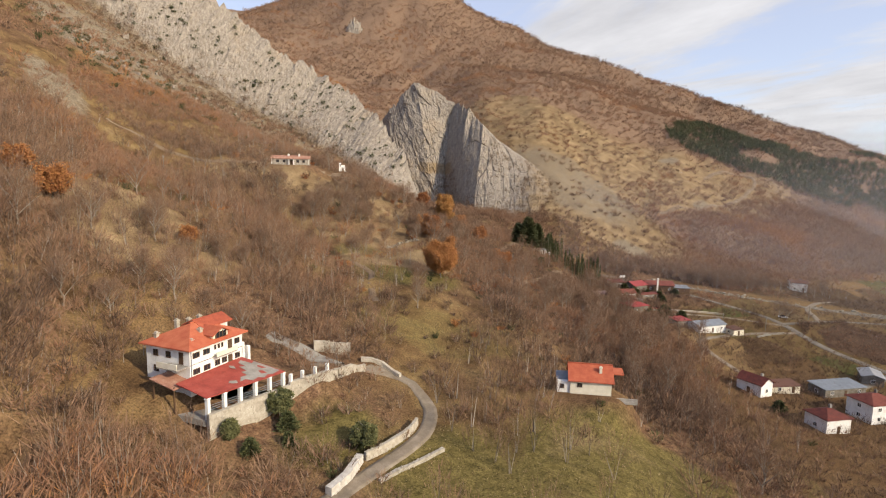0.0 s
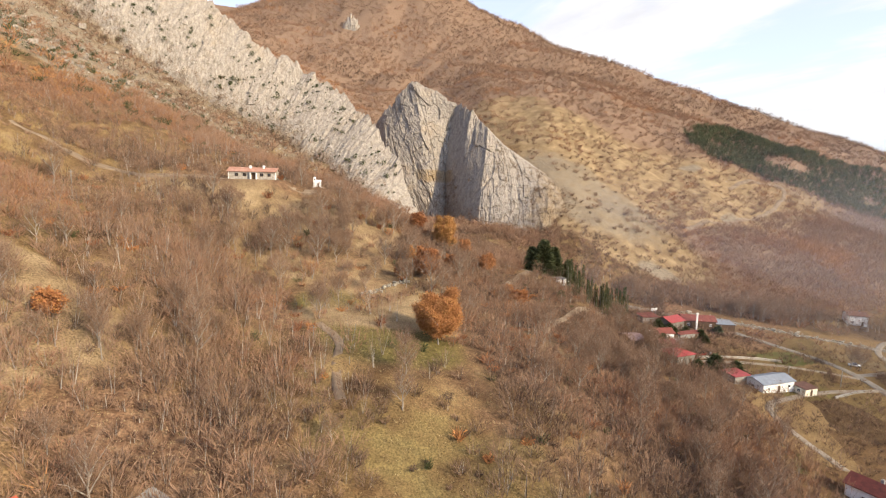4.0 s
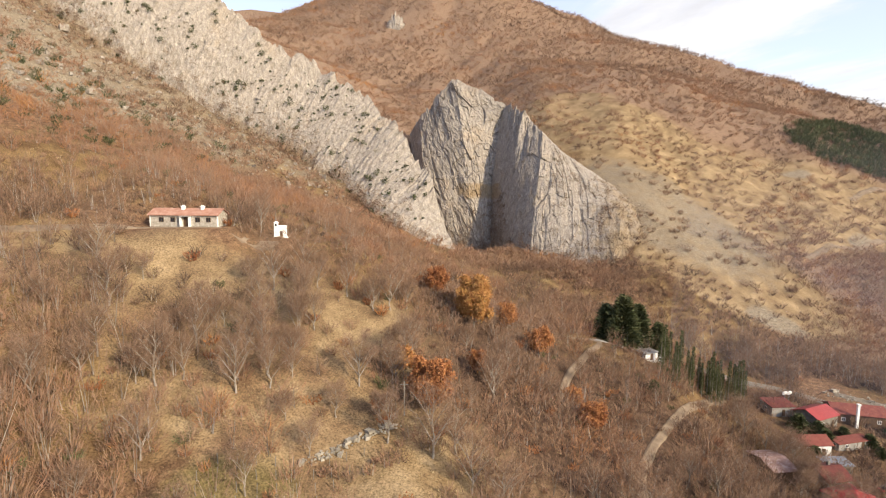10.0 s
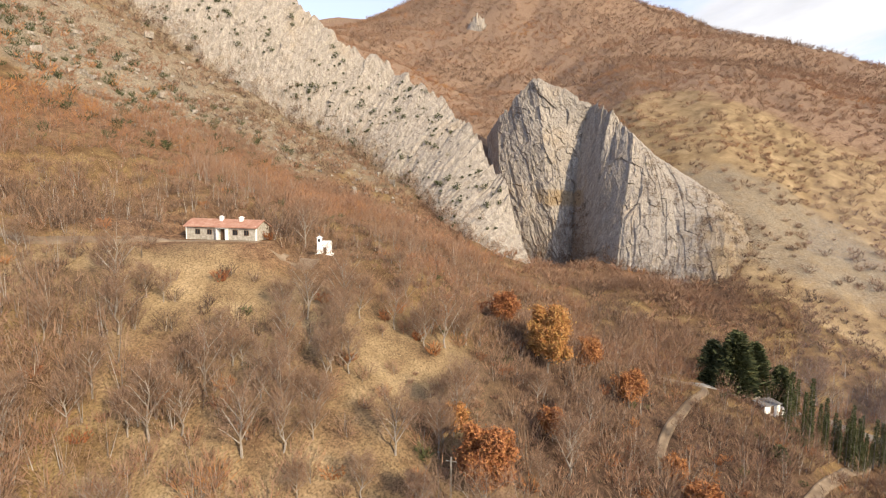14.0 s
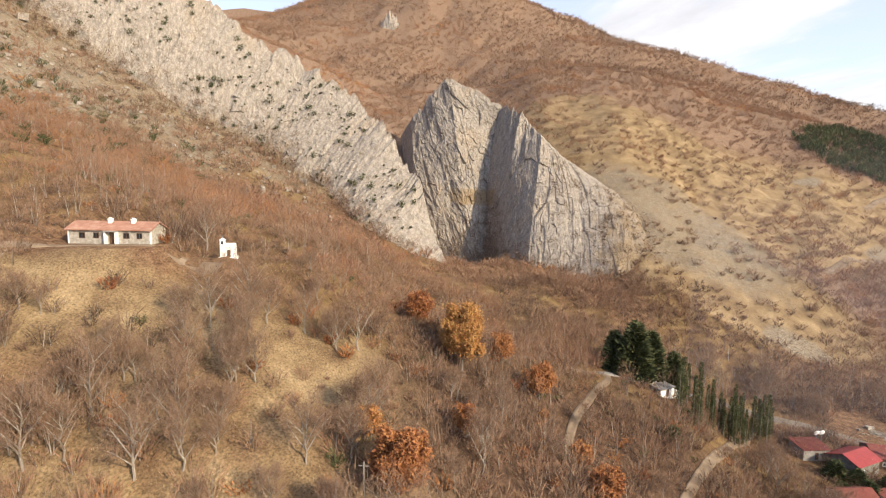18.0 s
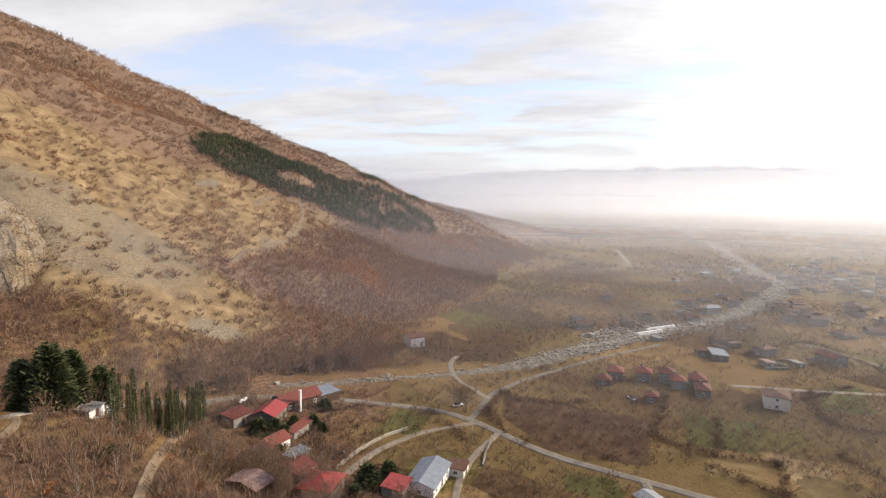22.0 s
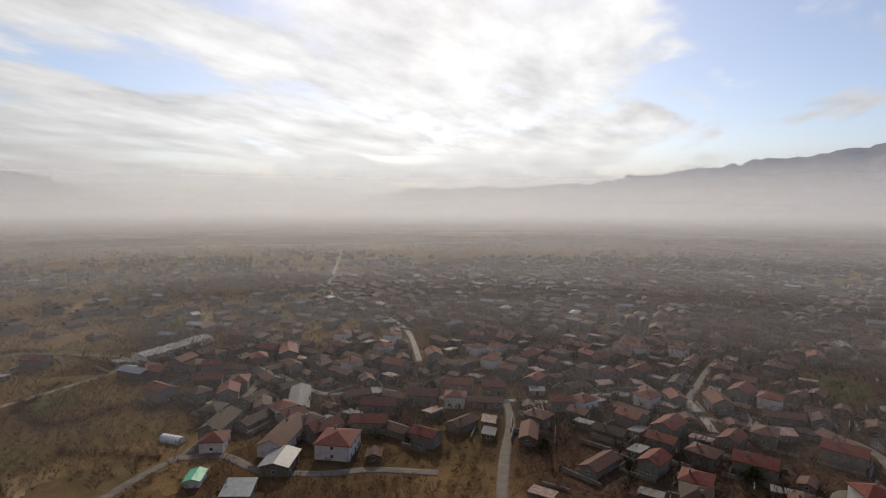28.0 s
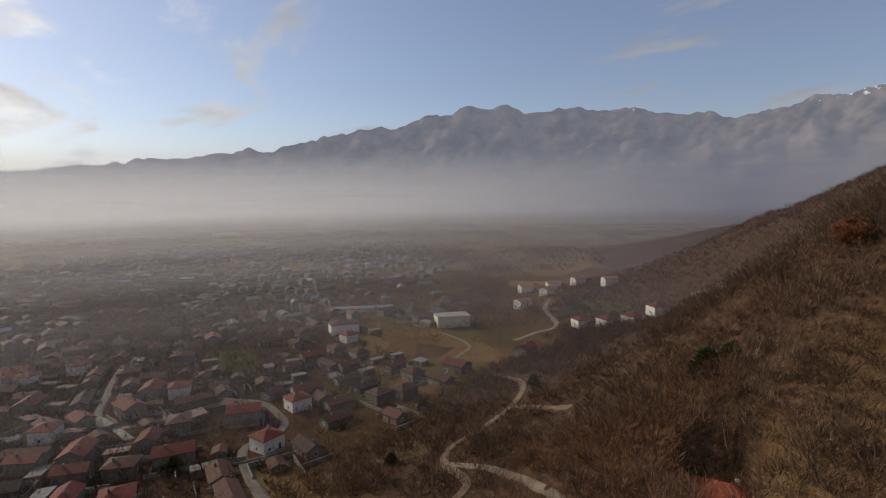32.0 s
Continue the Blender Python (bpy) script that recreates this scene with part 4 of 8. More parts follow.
road("lane_hill_fork", [(-10.8, 2.9), (-19.5, 15.9), (-23.4, 26.4), (-25.6, 33.7), (-29.7, 51.2)], 3.0, GRAVEL, "gravel fork towards the villa")
road("lane_south", [(-73.2, -163.3), (-89.4, -173.6), (-106.5, -182.8), (-115.1, -234.2), (-127.3, -263.1)], 4.0, GRAVEL, "pale lane between the southern fields")
road("track_hairpin", [(-115.5, -108.4), (-137.1, -104.1), (-154, -92.2), (-167.4, -104.8), (-180.4, -131.6), (-178.8, -153.9)], 3.0, DIRT, "pale dirt track with a hairpin on the southern slope")
road("track_scar", [(175, 430), (195, 446), (235, 470), (270, 500), (320, 552), (300, 560), (260, 540)], 4.0, DIRT, "pale dirt scar across the mountain slope", wobble=1.2)
road("track_far", [(601, 371), (694, 372), (765, 399), (892, 457)], 7.0, GRAVEL, "pale track on the far plain")

RIVER = curve_through([(128, 319), (150, 310), (181, 297), (207, 284), (240, 271), (288, 259), (343, 243), (394, 222), (440, 210), (499, 202), (617, 195), (665, 205), (716, 225), (847, 265), (1096, 345), (1500, 480), (2200, 560)], 5)
ROADS.append((RIVER, 8))
_w = np.gradient(RIVER, axis=0)
_w /= np.linalg.norm(_w, axis=1)[:, None]
_s = np.stack([_w[:, 1], -_w[:, 0]], 1)
_half = 2.4 + 7.3 * smooth(185, 265, RIVER[:, 0]) + 7 * smooth(420, 600, RIVER[:, 0])
_half = _half * (1 + fractal(RIVER[:, 0] / 30, RIVER[:, 1] / 30, 4) * 0.5)
_o = np.linspace(-1, 1, 7)
_P = RIVER[:, None] + _s[:, None] * (_half[:, None] * _o[None])[..., None]
_z = np.array([[surf(*q) for q in row] for row in _P]) + 0.10
_z[:, (0, -1)] -= 0.5
PEBBLE = material("river_gravel", [(0.075, 0.057, 0.038), (0.132, 0.105, 0.074), (0.232, 0.198, 0.152)], scale=0.25, bump=0.5, fine=9)
river = sheet("river_bed", _P[..., 0], _P[..., 1], _z, PEBBLE)
tagged(river, "dry river bed of pale grey gravel", "river bed", kind="structure")


def boulders(name, x, y, size, label):
    """Many angular stones in one mesh."""
    k = len(x)
    cube = np.array([(a, b, c) for c in (-1, 1) for a, b in ((-1, -1), (1, -1), (1, 1), (-1, 1))], float) * 0.5
    P = cube[None] * np.random.uniform(0.35, 1.15, (k, 8, 1)) * size[:, None, None] * np.array([1.2, 1.0, 0.75])
    a = np.random.uniform(0, 6.3, k)
    c, s = np.cos(a)[:, None], np.sin(a)[:, None]
    Q = np.stack([P[..., 0] * c - P[..., 1] * s + x[:, None], P[..., 0] * s + P[..., 1] * c + y[:, None], P[..., 2] + np.array([surf(*q) for q in zip(x, y)])[:, None] + size[:, None] * 0.22], -1).reshape(-1, 3)
    f = np.array([(3, 2, 1, 0), (4, 5, 6, 7), (0, 1, 5, 4), (1, 2, 6, 5), (2, 3, 7, 6), (3, 0, 4, 7)])
    quads = (np.arange(k)[:, None, None] * 8 + f[None]).reshape(-1, 4)
    me = bpy.data.meshes.new(name)
    me.from_pydata(Q.tolist(), [], quads.tolist())
    me.materials.append(STONES)
    return tagged(new(name, me), label, "stones", kind="stuff")


STONES = material("pale_boulders", [(0.15, 0.126, 0.092), (0.27, 0.236, 0.180), (0.43, 0.385, 0.305)], scale=0.5, bump=0.4, fine=6)
_k = np.random.randint(0, 110, 11000)
_k = _k[_k < len(RIVER)]
_off = np.random.normal(0, 0.45, len(_k)) * _half[_k]
_q = RIVER[_k] + _s[_k] * _off[:, None] + np.random.uniform(-3, 3, (len(_k), 2))
_q = _q[np.random.uniform(0, 1, len(_q)) < 0.22 + 0.78 * smooth(215, 300, _q[:, 0])]
boulders("river_boulders", _q[:, 0], _q[:, 1], np.random.gamma(2.0, 0.21, len(_q)) + 0.15 + np.random.gamma(1.5, 0.22, len(_q)) * smooth(215, 300, _q[:, 0]), "pale grey boulders strewn along the river bed")
_a = np.random.uniform(0, 1, 900)
_q = along([(318, 268), (345, 258), (372, 250), (392, 236)], _a) + np.random.normal(0, 4.5, (900, 2))
boulders("quarry_boulders", _q[:, 0], _q[:, 1], np.random.gamma(2.2, 0.32, 900) + 0.3, "heap of pale boulders by the river works")


def near_road(x, y, margin=1.0):
    """True where a place lies on a road or in the river."""
    hit = np.zeros(len(x), bool)
    for line, half in ROADS:
        for k in range(0, len(line), 2):
            hit |= np.hypot(x - line[k, 0], y - line[k, 1]) < half + margin + 0.7
    return hit

# ---------------------------------------------------------------- growth


def spikes(name, base, way, width, tint, mat, label, category, kind="stuff"):
    """One mesh of many thin blades: from base, along way, with a tint each."""
    k = len(base)
    side = np.cross(way, np.random.normal(size=(k, 3)))
    side *= (width / (np.linalg.norm(side, axis=1) + 1e-9))[:, None]
    co = np.stack([base - side, base + side, base + way], 1).reshape(-1, 3)
    me = bpy.data.meshes.new(name)
    me.vertices.add(3 * k)
    me.vertices.foreach_set("co", co.ravel())
    me.loops.add(3 * k)
    me.loops.foreach_set("vertex_index", np.arange(3 * k))
    me.polygons.add(k)
    me.polygons.foreach_set("loop_start", np.arange(0, 3 * k, 3))
    a = me.attributes.new("tint", "FLOAT", "POINT")
    a.data.foreach_set("value", np.repeat(tint, 3).astype(np.float32))
    me.materials.append(mat)
    me.update(calc_edges=True)
    ob = new(name, me)
    if label:
        tagged(ob, label, category, kind=kind)
    return ob


def brush(x, y, tall, wide, per, width, tint, jitter=0.12, lift=0.0):
    """Blades of bare shrubs at x, y: arrays for spikes()."""
    n = len(x)
    z = surfs(x, y) - 0.2
    idx = np.repeat(np.arange(n), per)
    m = len(idx)
    ang, r = np.random.uniform(0, 2 * np.pi, m), np.sqrt(np.random.uniform(0, 1, m))
    h0 = np.random.beta(1.4, 1.6, m) * 0.75 + lift
    spreadr = 0.18 + 0.62 * np.sin(np.clip(h0, 0, 1) * np.pi * 0.8)
    bx = x[idx] + np.cos(ang) * r * wide[idx] * spreadr
    by = y[idx] + np.sin(ang) * r * wide[idx] * spreadr
    bz = z[idx] + h0 * tall[idx]
    ln = tall[idx] * np.random.uniform(0.18, 0.42, m)
    out = np.random.uniform(0.2, 1.0, m)
    way = np.stack([np.cos(ang) * out, np.sin(ang) * out, np.random.uniform(0.35, 1.2, m)], 1)
    way *= (ln / np.linalg.norm(way, axis=1))[:, None]
    return np.stack([bx, by, bz], 1), way, np.random.uniform(0.6, 1.3, m) * width, np.clip(tint[idx] + np.random.normal(0, jitter, m), 0, 1)


def scatter(lo_x, hi_x, lo_y, hi_y, step, keep):
    """Places on a shaken grid where a random number is under keep(x, y, z)."""
    x, y = np.meshgrid(np.arange(lo_x, hi_x, step), np.arange(lo_y, hi_y, step))
    x = x.ravel() + np.random.uniform(-0.5, 0.5, x.size) * step
    y = y.ravel() + np.random.uniform(-0.5, 0.5, y.size) * step
    ok = np.random.uniform(0, 1, x.size) < keep(x, y, height(x, y))
    x, y = x[ok], y[ok]
    ok = ~near_road(x, y)
    return x[ok], y[ok]


CLEAR = [(-1, 163, 6), (-4.9, 205, 5), (0.4, 249, 4), (18, 259, 4), (-68, 231, 7), (-46, 237.5, 5), (-56, 236, 4), (-40, 90, 15), (-30, 84, 10), (33, 112, 10), (-70, 240, 12), (-46, 243, 5), (-53, 61.2, 5)]  # x, y, radius of places kept free


def open_ground(x, y):
    free = np.ones_like(x)
    for cx, cy, r in CLEAR:
        free *= np.hypot(x - cx, y - cy) > r
    return free


def wood_density(x, y, z):
    m = cover_masks(x, y, z)
    d = 0.26 + 0.9 * smooth(0.36, 0.6, value_noise(x / 26, y / 26, 31)) * (0.4 + 0.6 * value_noise(x / 9, y / 9, 33))
    d = d * (1 - 0.85 * m["green"]) * (1 - 0.45 * m["gold"]) * (1 - 0.75 * m["scree"])
    d = d + 0.45 * blob(x, y, -80, 300, 80, 45) + 0.25 * blob(x, y, 35, 250, 55, 42) + 0.35 * blob(x, y, 60, 180, 30, 60)
    d = d + 0.18 * blob(x, y, -62, 190, 36, 26) + 0.5 * blob(x, y, 18, 180, 16, 28, 10)
    return d * smooth(2.5, 6, z) * open_ground(x, y)


def tint_at(x, y):
    """Bare grey-brown wood, with russet and orange leaves left in places."""
    t = 0.06 + 0.42 * value_noise(x / 45, y / 45, 41) + np.random.normal(0, 0.13, len(x))
    t += 0.28 * smooth(0.62, 0.8, value_noise(x / 30, y / 30, 43))
    t += 0.30 * blob(x, y, 262, 440, 62, 36, 10) * (0.4 + value_noise(x / 17, y / 17, 44))
    t += 0.22 * blob(x, y, -62, 190, 30, 22) * value_noise(x / 9, y / 9, 45)
    t += 0.13 * blob(x, y, -85, 300, 75, 45) + 0.14 * blob(x, y, -122, 295, 62, 50) + 0.05
    return np.clip(t, 0, 0.95)


x, y = scatter(-160, 115, 20, 345, 2.6, wood_density)
n = len(x)
tall = np.random.uniform(1.6, 5.6, n) * (0.4 + 1.2 * value_noise(x / 15, y / 15, 51))
spikes("hillside_shrubs", *brush(x, y, tall, tall * 0.62, 104, 0.055, tint_at(x, y)), TWIG, "leafless grey-brown shrubs covering the hillside", "shrubs")
TRUNKS = material("pale_trunks", [(0.12, 0.095, 0.075), (0.22, 0.185, 0.15), (0.36, 0.32, 0.27)], attribute="tint", bump=0, rough=1.0, specular=0.05)
_t = np.repeat(np.arange(n), 3)
_lean = np.random.normal(0, 0.16, (len(_t), 2))
_len = tall[_t] * np.random.uniform(0.6, 1.0, len(_t))
_at = np.stack([x[_t] + np.random.normal(0, 0.35, len(_t)), y[_t] + np.random.normal(0, 0.35, len(_t)), height(x, y)[_t] - 0.3], 1)
spikes("hillside_trunks", _at, np.stack([_lean[:, 0] * _len, _lean[:, 1] * _len, _len], 1), np.random.uniform(0.03, 0.085, len(_t)), np.random.uniform(0, 1, len(_t)), TRUNKS, "slim pale trunks of leafless young trees", "trunks")
x, y = scatter(-125, 100, 40, 300, 4.6, lambda x, y, z: 0.75 * smooth(0.46, 0.62, value_noise(x / 22, y / 22, 35)) * smooth(6, 12, z) * open_ground(x, y) * (1 - 0.8 * cover_masks(x, y, z)["green"]) + 0.5 * blob(x, y, 70, 175, 22, 70) * open_ground(x, y))
n = len(x)
tall = np.random.uniform(5.0, 9.5, n)
_top, _up, _wd, _ti = brush(x, y, tall, tall * 0.38, 96, 0.034, 0.6 * tint_at(x, y) + 0.08, lift=0.22)
_up[:, :2] *= 0.55
spikes("slender_trees", _top, _up, _wd, _ti, TWIG, "slender leafless young trees in loose thickets on the slope", "trees")
_t = np.repeat(np.arange(n), 4)
_lean = np.random.normal(0, 0.13, (len(_t), 2))
_len = tall[_t] * np.random.uniform(0.65, 0.95, len(_t))
spikes("slender_trunks", np.stack([x[_t], y[_t], surfs(x, y)[_t] - 0.3], 1) + np.random.normal(0, 0.12, (len(_t), 3)) * (1, 1, 0), np.stack([_lean[:, 0] * _len, _lean[:, 1] * _len, _len], 1), np.random.uniform(0.04, 0.10, len(_t)), np.random.uniform(0.2, 1, len(_t)), TRUNKS, "slim forked pale trunks of young trees", "trunks")
x, y = scatter(-420, -130, -340, 150, 5.5, lambda x, y, z: 0.9 * smooth(1.5, 4, z))
n = len(x)
tall = np.random.uniform(2.0, 5.0, n) * (0.5 + value_noise(x / 22, y / 22, 57))
# tint cut down: the backlit slope's shade is put into the twig colour
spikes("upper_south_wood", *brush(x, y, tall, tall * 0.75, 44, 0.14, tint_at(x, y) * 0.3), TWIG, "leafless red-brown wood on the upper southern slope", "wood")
x, y = scatter(-140, 40, -260, 104, 2.8, lambda x, y, z: (0.5 + wood_density(x, y, z)) * smooth(1.5, 4, z) * open_ground(x, y) * ~((x > -25) & (y > 30)) * ~((x > -50) & (y > 60)) * (1 - 0.9 * blob(x, y, 12, 22, 14, 9, 30)) * (0.35 + 0.9 * smooth(0.3, 0.55, value_noise(x / 14, y / 14, 59))))
n = len(x)
tall = np.random.uniform(1.8, 6.5, n) * (0.45 + value_noise(x / 16, y / 16, 58))
# tint cut further here, again painting backlit shade into the twigs
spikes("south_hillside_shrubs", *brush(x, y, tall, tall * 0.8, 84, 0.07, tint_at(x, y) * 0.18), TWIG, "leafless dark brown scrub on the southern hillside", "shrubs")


def far_wood(x, y, z):
    m = cover_masks(x, y, z)
    d = 0.55 + 0.8 * smooth(0.35, 0.6, value_noise(x / 60, y / 60, 61))
    d = d + 0.5 * blob(x, y, 300, 410, 190, 90) + 0.6 * blob(x, y, 430, 475, 310, 70, 20)
    inside_rock = (y > np.interp(x, [-420, -260, -190, -150, -118, -82, -62, -44, -20, 20], [418, 398, 410, 418, 416, 396, 378, 364, 385, 420])) & (y < 545) & (x < 20)
    return d * smooth(3, 8, z) * (1 - 0.65 * m["gold"]) * (1 - 0.9 * m["scree"]) * ~inside_rock * ((y > 345) | (x > 100) | (x < -155))


x, y = scatter(60, 700, 250, 560, 4.0, far_wood)
n = len(x)
tall = np.random.uniform(1.5, 5.0, n) + 4.5 * smooth(150, 220, x) * value_noise(x / 20, y / 20, 66) + 1.8 * blob(x, y, 430, 475, 310, 70, 20)
spikes("mountain_foot_scrub", *brush(x, y, tall, tall * 0.7, 64, 0.13, tint_at(x, y) + 0.12 * smooth(120, 200, x) + 0.12 * smooth(220, 300, x)), TWIG, "leafless grey-brown scrub at the mountain's foot", "shrubs")
x, y = scatter(-460, 760, 200, 780, 6.0, lambda x, y, z: far_wood(x, y, z) * ~((x > 60) & (x < 700) & (y < 560)))
n = len(x)
tall = np.random.uniform(2.5, 6.5, n)
spikes("mountain_wood", *brush(x, y, tall, tall * 0.85, 56, 0.19, tint_at(x, y) + 0.12), TWIG, "leafless red-brown oak wood on the mountain", "wood")
x, y = scatter(-460, 1500, 430, 1500, 8.5, lambda x, y, z: far_wood(x, y, z) * ((y > 780) | (x > 760)))
n = len(x)
tall = np.random.uniform(4.5, 9, n)
spikes("summit_wood", *brush(x, y, tall, tall * 0.8, 38, 0.34, tint_at(x, y) + 0.04), TWIG, "leafless purple-brown wood near the mountain top", "wood")

# tufts of straw-coloured grass
STRAW = material("dry_grass_blades", [(0.10, 0.070, 0.035), (0.20, 0.145, 0.070), (0.32, 0.245, 0.130), (0.45, 0.36, 0.21)], attribute="tint", bump=0, rough=1.0, specular=0.05)
x, y = scatter(-120, 75, 55, 275, 1.5, lambda x, y, z: open_ground(x, y) * smooth(4, 8, z) * (0.25 + 0.7 * smooth(0.4, 0.62, value_noise(x / 17, y / 17, 91))) * (1 - 0.6 * cover_masks(x, y, z)["thicket"]))
n = len(x)
spikes("dry_grass", *brush(x, y, np.random.uniform(0.5, 1.1, n), np.random.uniform(0.5, 1.0, n), 10, 0.055, 0.25 + 0.5 * value_noise(x / 12, y / 12, 92), 0.15), STRAW, "tufts of dry straw-coloured grass on the slope", "grass")

# ---------------------------------------------------------------- the villa
PLOT = pose(-40.65, 83.0, 0, 0, 0, 68.5)
villa = thing("villa", PLOT, "white plastered villa with an orange-red tiled hip roof", "house")
W, D, G, EAVE = 11.8, 9.6, 31.5, 39.6
part("wall", box(0, 0, G, W, D, EAVE), PLASTER, villa)
part("roof", hip(0, 0, W, D, EAVE, 2.6, 0.8, 0.22), RED_TILE, villa, "orange-red tiled hip roof")
part("ridge_cap", box(4.7, D / 2 - 0.16, EAVE + 2.55, W - 4.7, D / 2 + 0.16, EAVE + 2.74), RED_TILE, villa)
part("upper_roof", gable(6.0, 3.2, W + 0.4, 7.4, EAVE + 1.75, 1.2, 0.4, 0.2), RED_TILE, villa, "raised tiled saddle roof over the attic")
part("attic_wall", gable_walls(6.2, 3.4, W + 0.1, 7.2, EAVE + 0.1, EAVE + 1.7, 1.05), PLASTER, villa)
# open dormer with timber posts
dorm = part("dormer", gable_walls(-1.4, -1.7, 1.4, 1.7, EAVE + 0.2, EAVE + 1.0, 0.95), CREAM, villa, "gabled dormer with an open timber front")
dorm.matrix_basis = pose(6.6, 1.3, 0, 0, 0, 90)
part("dormer_roof", gable(-1.7, -2.0, 2.4, 2.0, EAVE + 1.05, 1.1, 0.25, 0.16), RED_TILE, dorm)
# dark slab across the open front stands in for the shade inside
part("dormer_opening", box(-1.48, -1.0, EAVE + 0.3, -1.42, 1.0, EAVE + 1.3), GLASS, dorm)
for k in range(4):
    part("timber_post", box(-1.58, -1.2 + 0.75 * k, EAVE + 0.25, -1.46, -1.05 + 0.75 * k, EAVE + 1.45), WOOD, dorm)
for x, y, top in ((0.9, 8.2, 41.2), (4.6, 7.6, 42.6), (7.4, 7.9, 42.2), (9.6, 7.8, 42.3), (4.6, 2.4, 41.7), (1.8, 1.4, 40.6)):
    chimney(villa, x, y, EAVE - 0.2, top, 0.6, PALE_STONE)
# front: two rows of windows, a long balcony and doors
for z in (EAVE - 1.4, EAVE - 4.1):
    opening(villa, 1.3, 0, z, 1.4, 0.95)
    opening(villa, 3.5, 0, z, 1.4, 0.95)
    opening(villa, 10.5, 0, z, 1.2, 1.0)
    opening(villa, 8.8, 0, z - 0.35, 0.95, 1.95, name="door")
for x in (5.4, 6.2, 7.0):
    opening(villa, x, 0, EAVE - 1.2, 0.45, 0.8, bars=0)
for x in (5.8, 7.4):
    opening(villa, x, 0, EAVE - 4.0, 1.1, 1.0)
balcony = part("balcony", box(4.8, -1.0, EAVE - 2.85, 9.6, -0.02, EAVE - 2.68), CONCRETE, villa)
part("parapet", box(4.8, -1.0, EAVE - 2.68, 9.6, -0.88, EAVE - 1.95), CREAM, balcony, "cream balcony parapet")
part("storey_band", box(-0.03, -0.05, EAVE - 2.88, 4.7, -0.003, EAVE - 2.80), WOOD, villa, "thin dark line between the storeys")
part("storey_band", box(9.7, -0.05, EAVE - 2.88, W + 0.03, -0.003, EAVE - 2.80), WOOD, villa)
part("downpipe", box(0.2, -0.12, G + 2, 0.32, -0.003, EAVE - 0.1), METAL_GREY, villa)
for y, z in ((2.2, EAVE - 1.6), (4.8, EAVE - 1.6), (7.4, EAVE - 1.6), (4.8, EAVE - 4.2)):
    opening(villa, W, y, z, 1.1, 1.1, 90)
for y, z in ((4.6, EAVE - 1.5), (7.4, EAVE - 1.5), (4.6, EAVE - 4.2), (7.4, EAVE - 4.2)):
    opening(villa, 0, y, z, 1.1, 1.1, -90)
opening(villa, 0, 1.8, EAVE - 1.8, 0.9, 2.0, -90, name="door")
part("side_balcony", box(-2.4, 0.2, EAVE - 3.1, -0.02, 4.6, EAVE - 2.9), CONCRETE, villa)
part("side_parapet", box(-2.4, 0.2, EAVE - 2.9, -2.28, 4.6, EAVE - 2.0), CREAM, villa, "cream plastered balcony parapet")
part("awning", shed_roof(-3.6, -0.4, -0.15, 4.4, EAVE - 5.4, EAVE - 4.3, 0.2), PALE_TILE, villa, "faded orange tiled awning")
for y in (-0.2, 4.2):
    part("awning_post", box(-3.5, y - 0.1, G - 1.5, -3.3, y + 0.1, EAVE - 5.2), WOOD, villa)

# terrace porch with its worn red sheet roof on white pillars
porch = thing("terrace_porch", PLOT, "wide terrace porch with a worn red sheet roof on white pillars", "porch")
DULL_RED = material("dull_red_sheeting", [(0.20, 0.035, 0.025), (0.30, 0.055, 0.038), (0.36, 0.085, 0.06)], scale=0.6, bump=0.1, rough=0.7)


def porch_top(x, s, lift=0.0):
    """A place on the porch roof: x along the wall, s from the wall (0) to the outer edge (1)."""
    f = (x + 3.0) / 14.4
    return (x, -0.15 + s * (-6.4 - 3.4 * f + 0.15), 34.9 - 1.3 * s + lift)


part("roof", solid([porch_top(-3.0, 1), porch_top(11.4, 1), porch_top(11.4, 0), porch_top(-3.0, 0)], [[0, 1, 2, 3]], 0.14), DULL_RED, porch)
for patch in ([(4.0, 0.82), (5.1, 0.80), (5.6, 0.93), (6.9, 0.88), (7.5, 0.97), (8.6, 0.90), (9.4, 0.94), (11.2, 0.90), (11.3, 0.30), (10.4, 0.34), (10.1, 0.10), (9.0, 0.16), (8.8, 0.36), (7.9, 0.30), (7.6, 0.52), (6.6, 0.50), (6.4, 0.68), (5.2, 0.66)], [(2.4, 0.72), (3.1, 0.66), (3.9, 0.74), (3.4, 0.83), (2.8, 0.80)], [(6.6, 0.22), (7.1, 0.12), (7.6, 0.20), (7.0, 0.32)]):
    part("bare_patch", solid([porch_top(x, s, 0.012) for x, s in patch], [list(range(len(patch)))], 0.008), CONCRETE, porch, "grey bare patch where the red sheet has peeled off")
for patch in ([(8.3, 0.80), (9.1, 0.84), (9.3, 0.70), (8.8, 0.66)], [(9.9, 0.62), (10.6, 0.66), (10.5, 0.48), (10.0, 0.50)]):
    part("red_remnant", solid([porch_top(x, s, 0.02) for x, s in patch], [list(range(len(patch)))], 0.008), DULL_RED, porch)
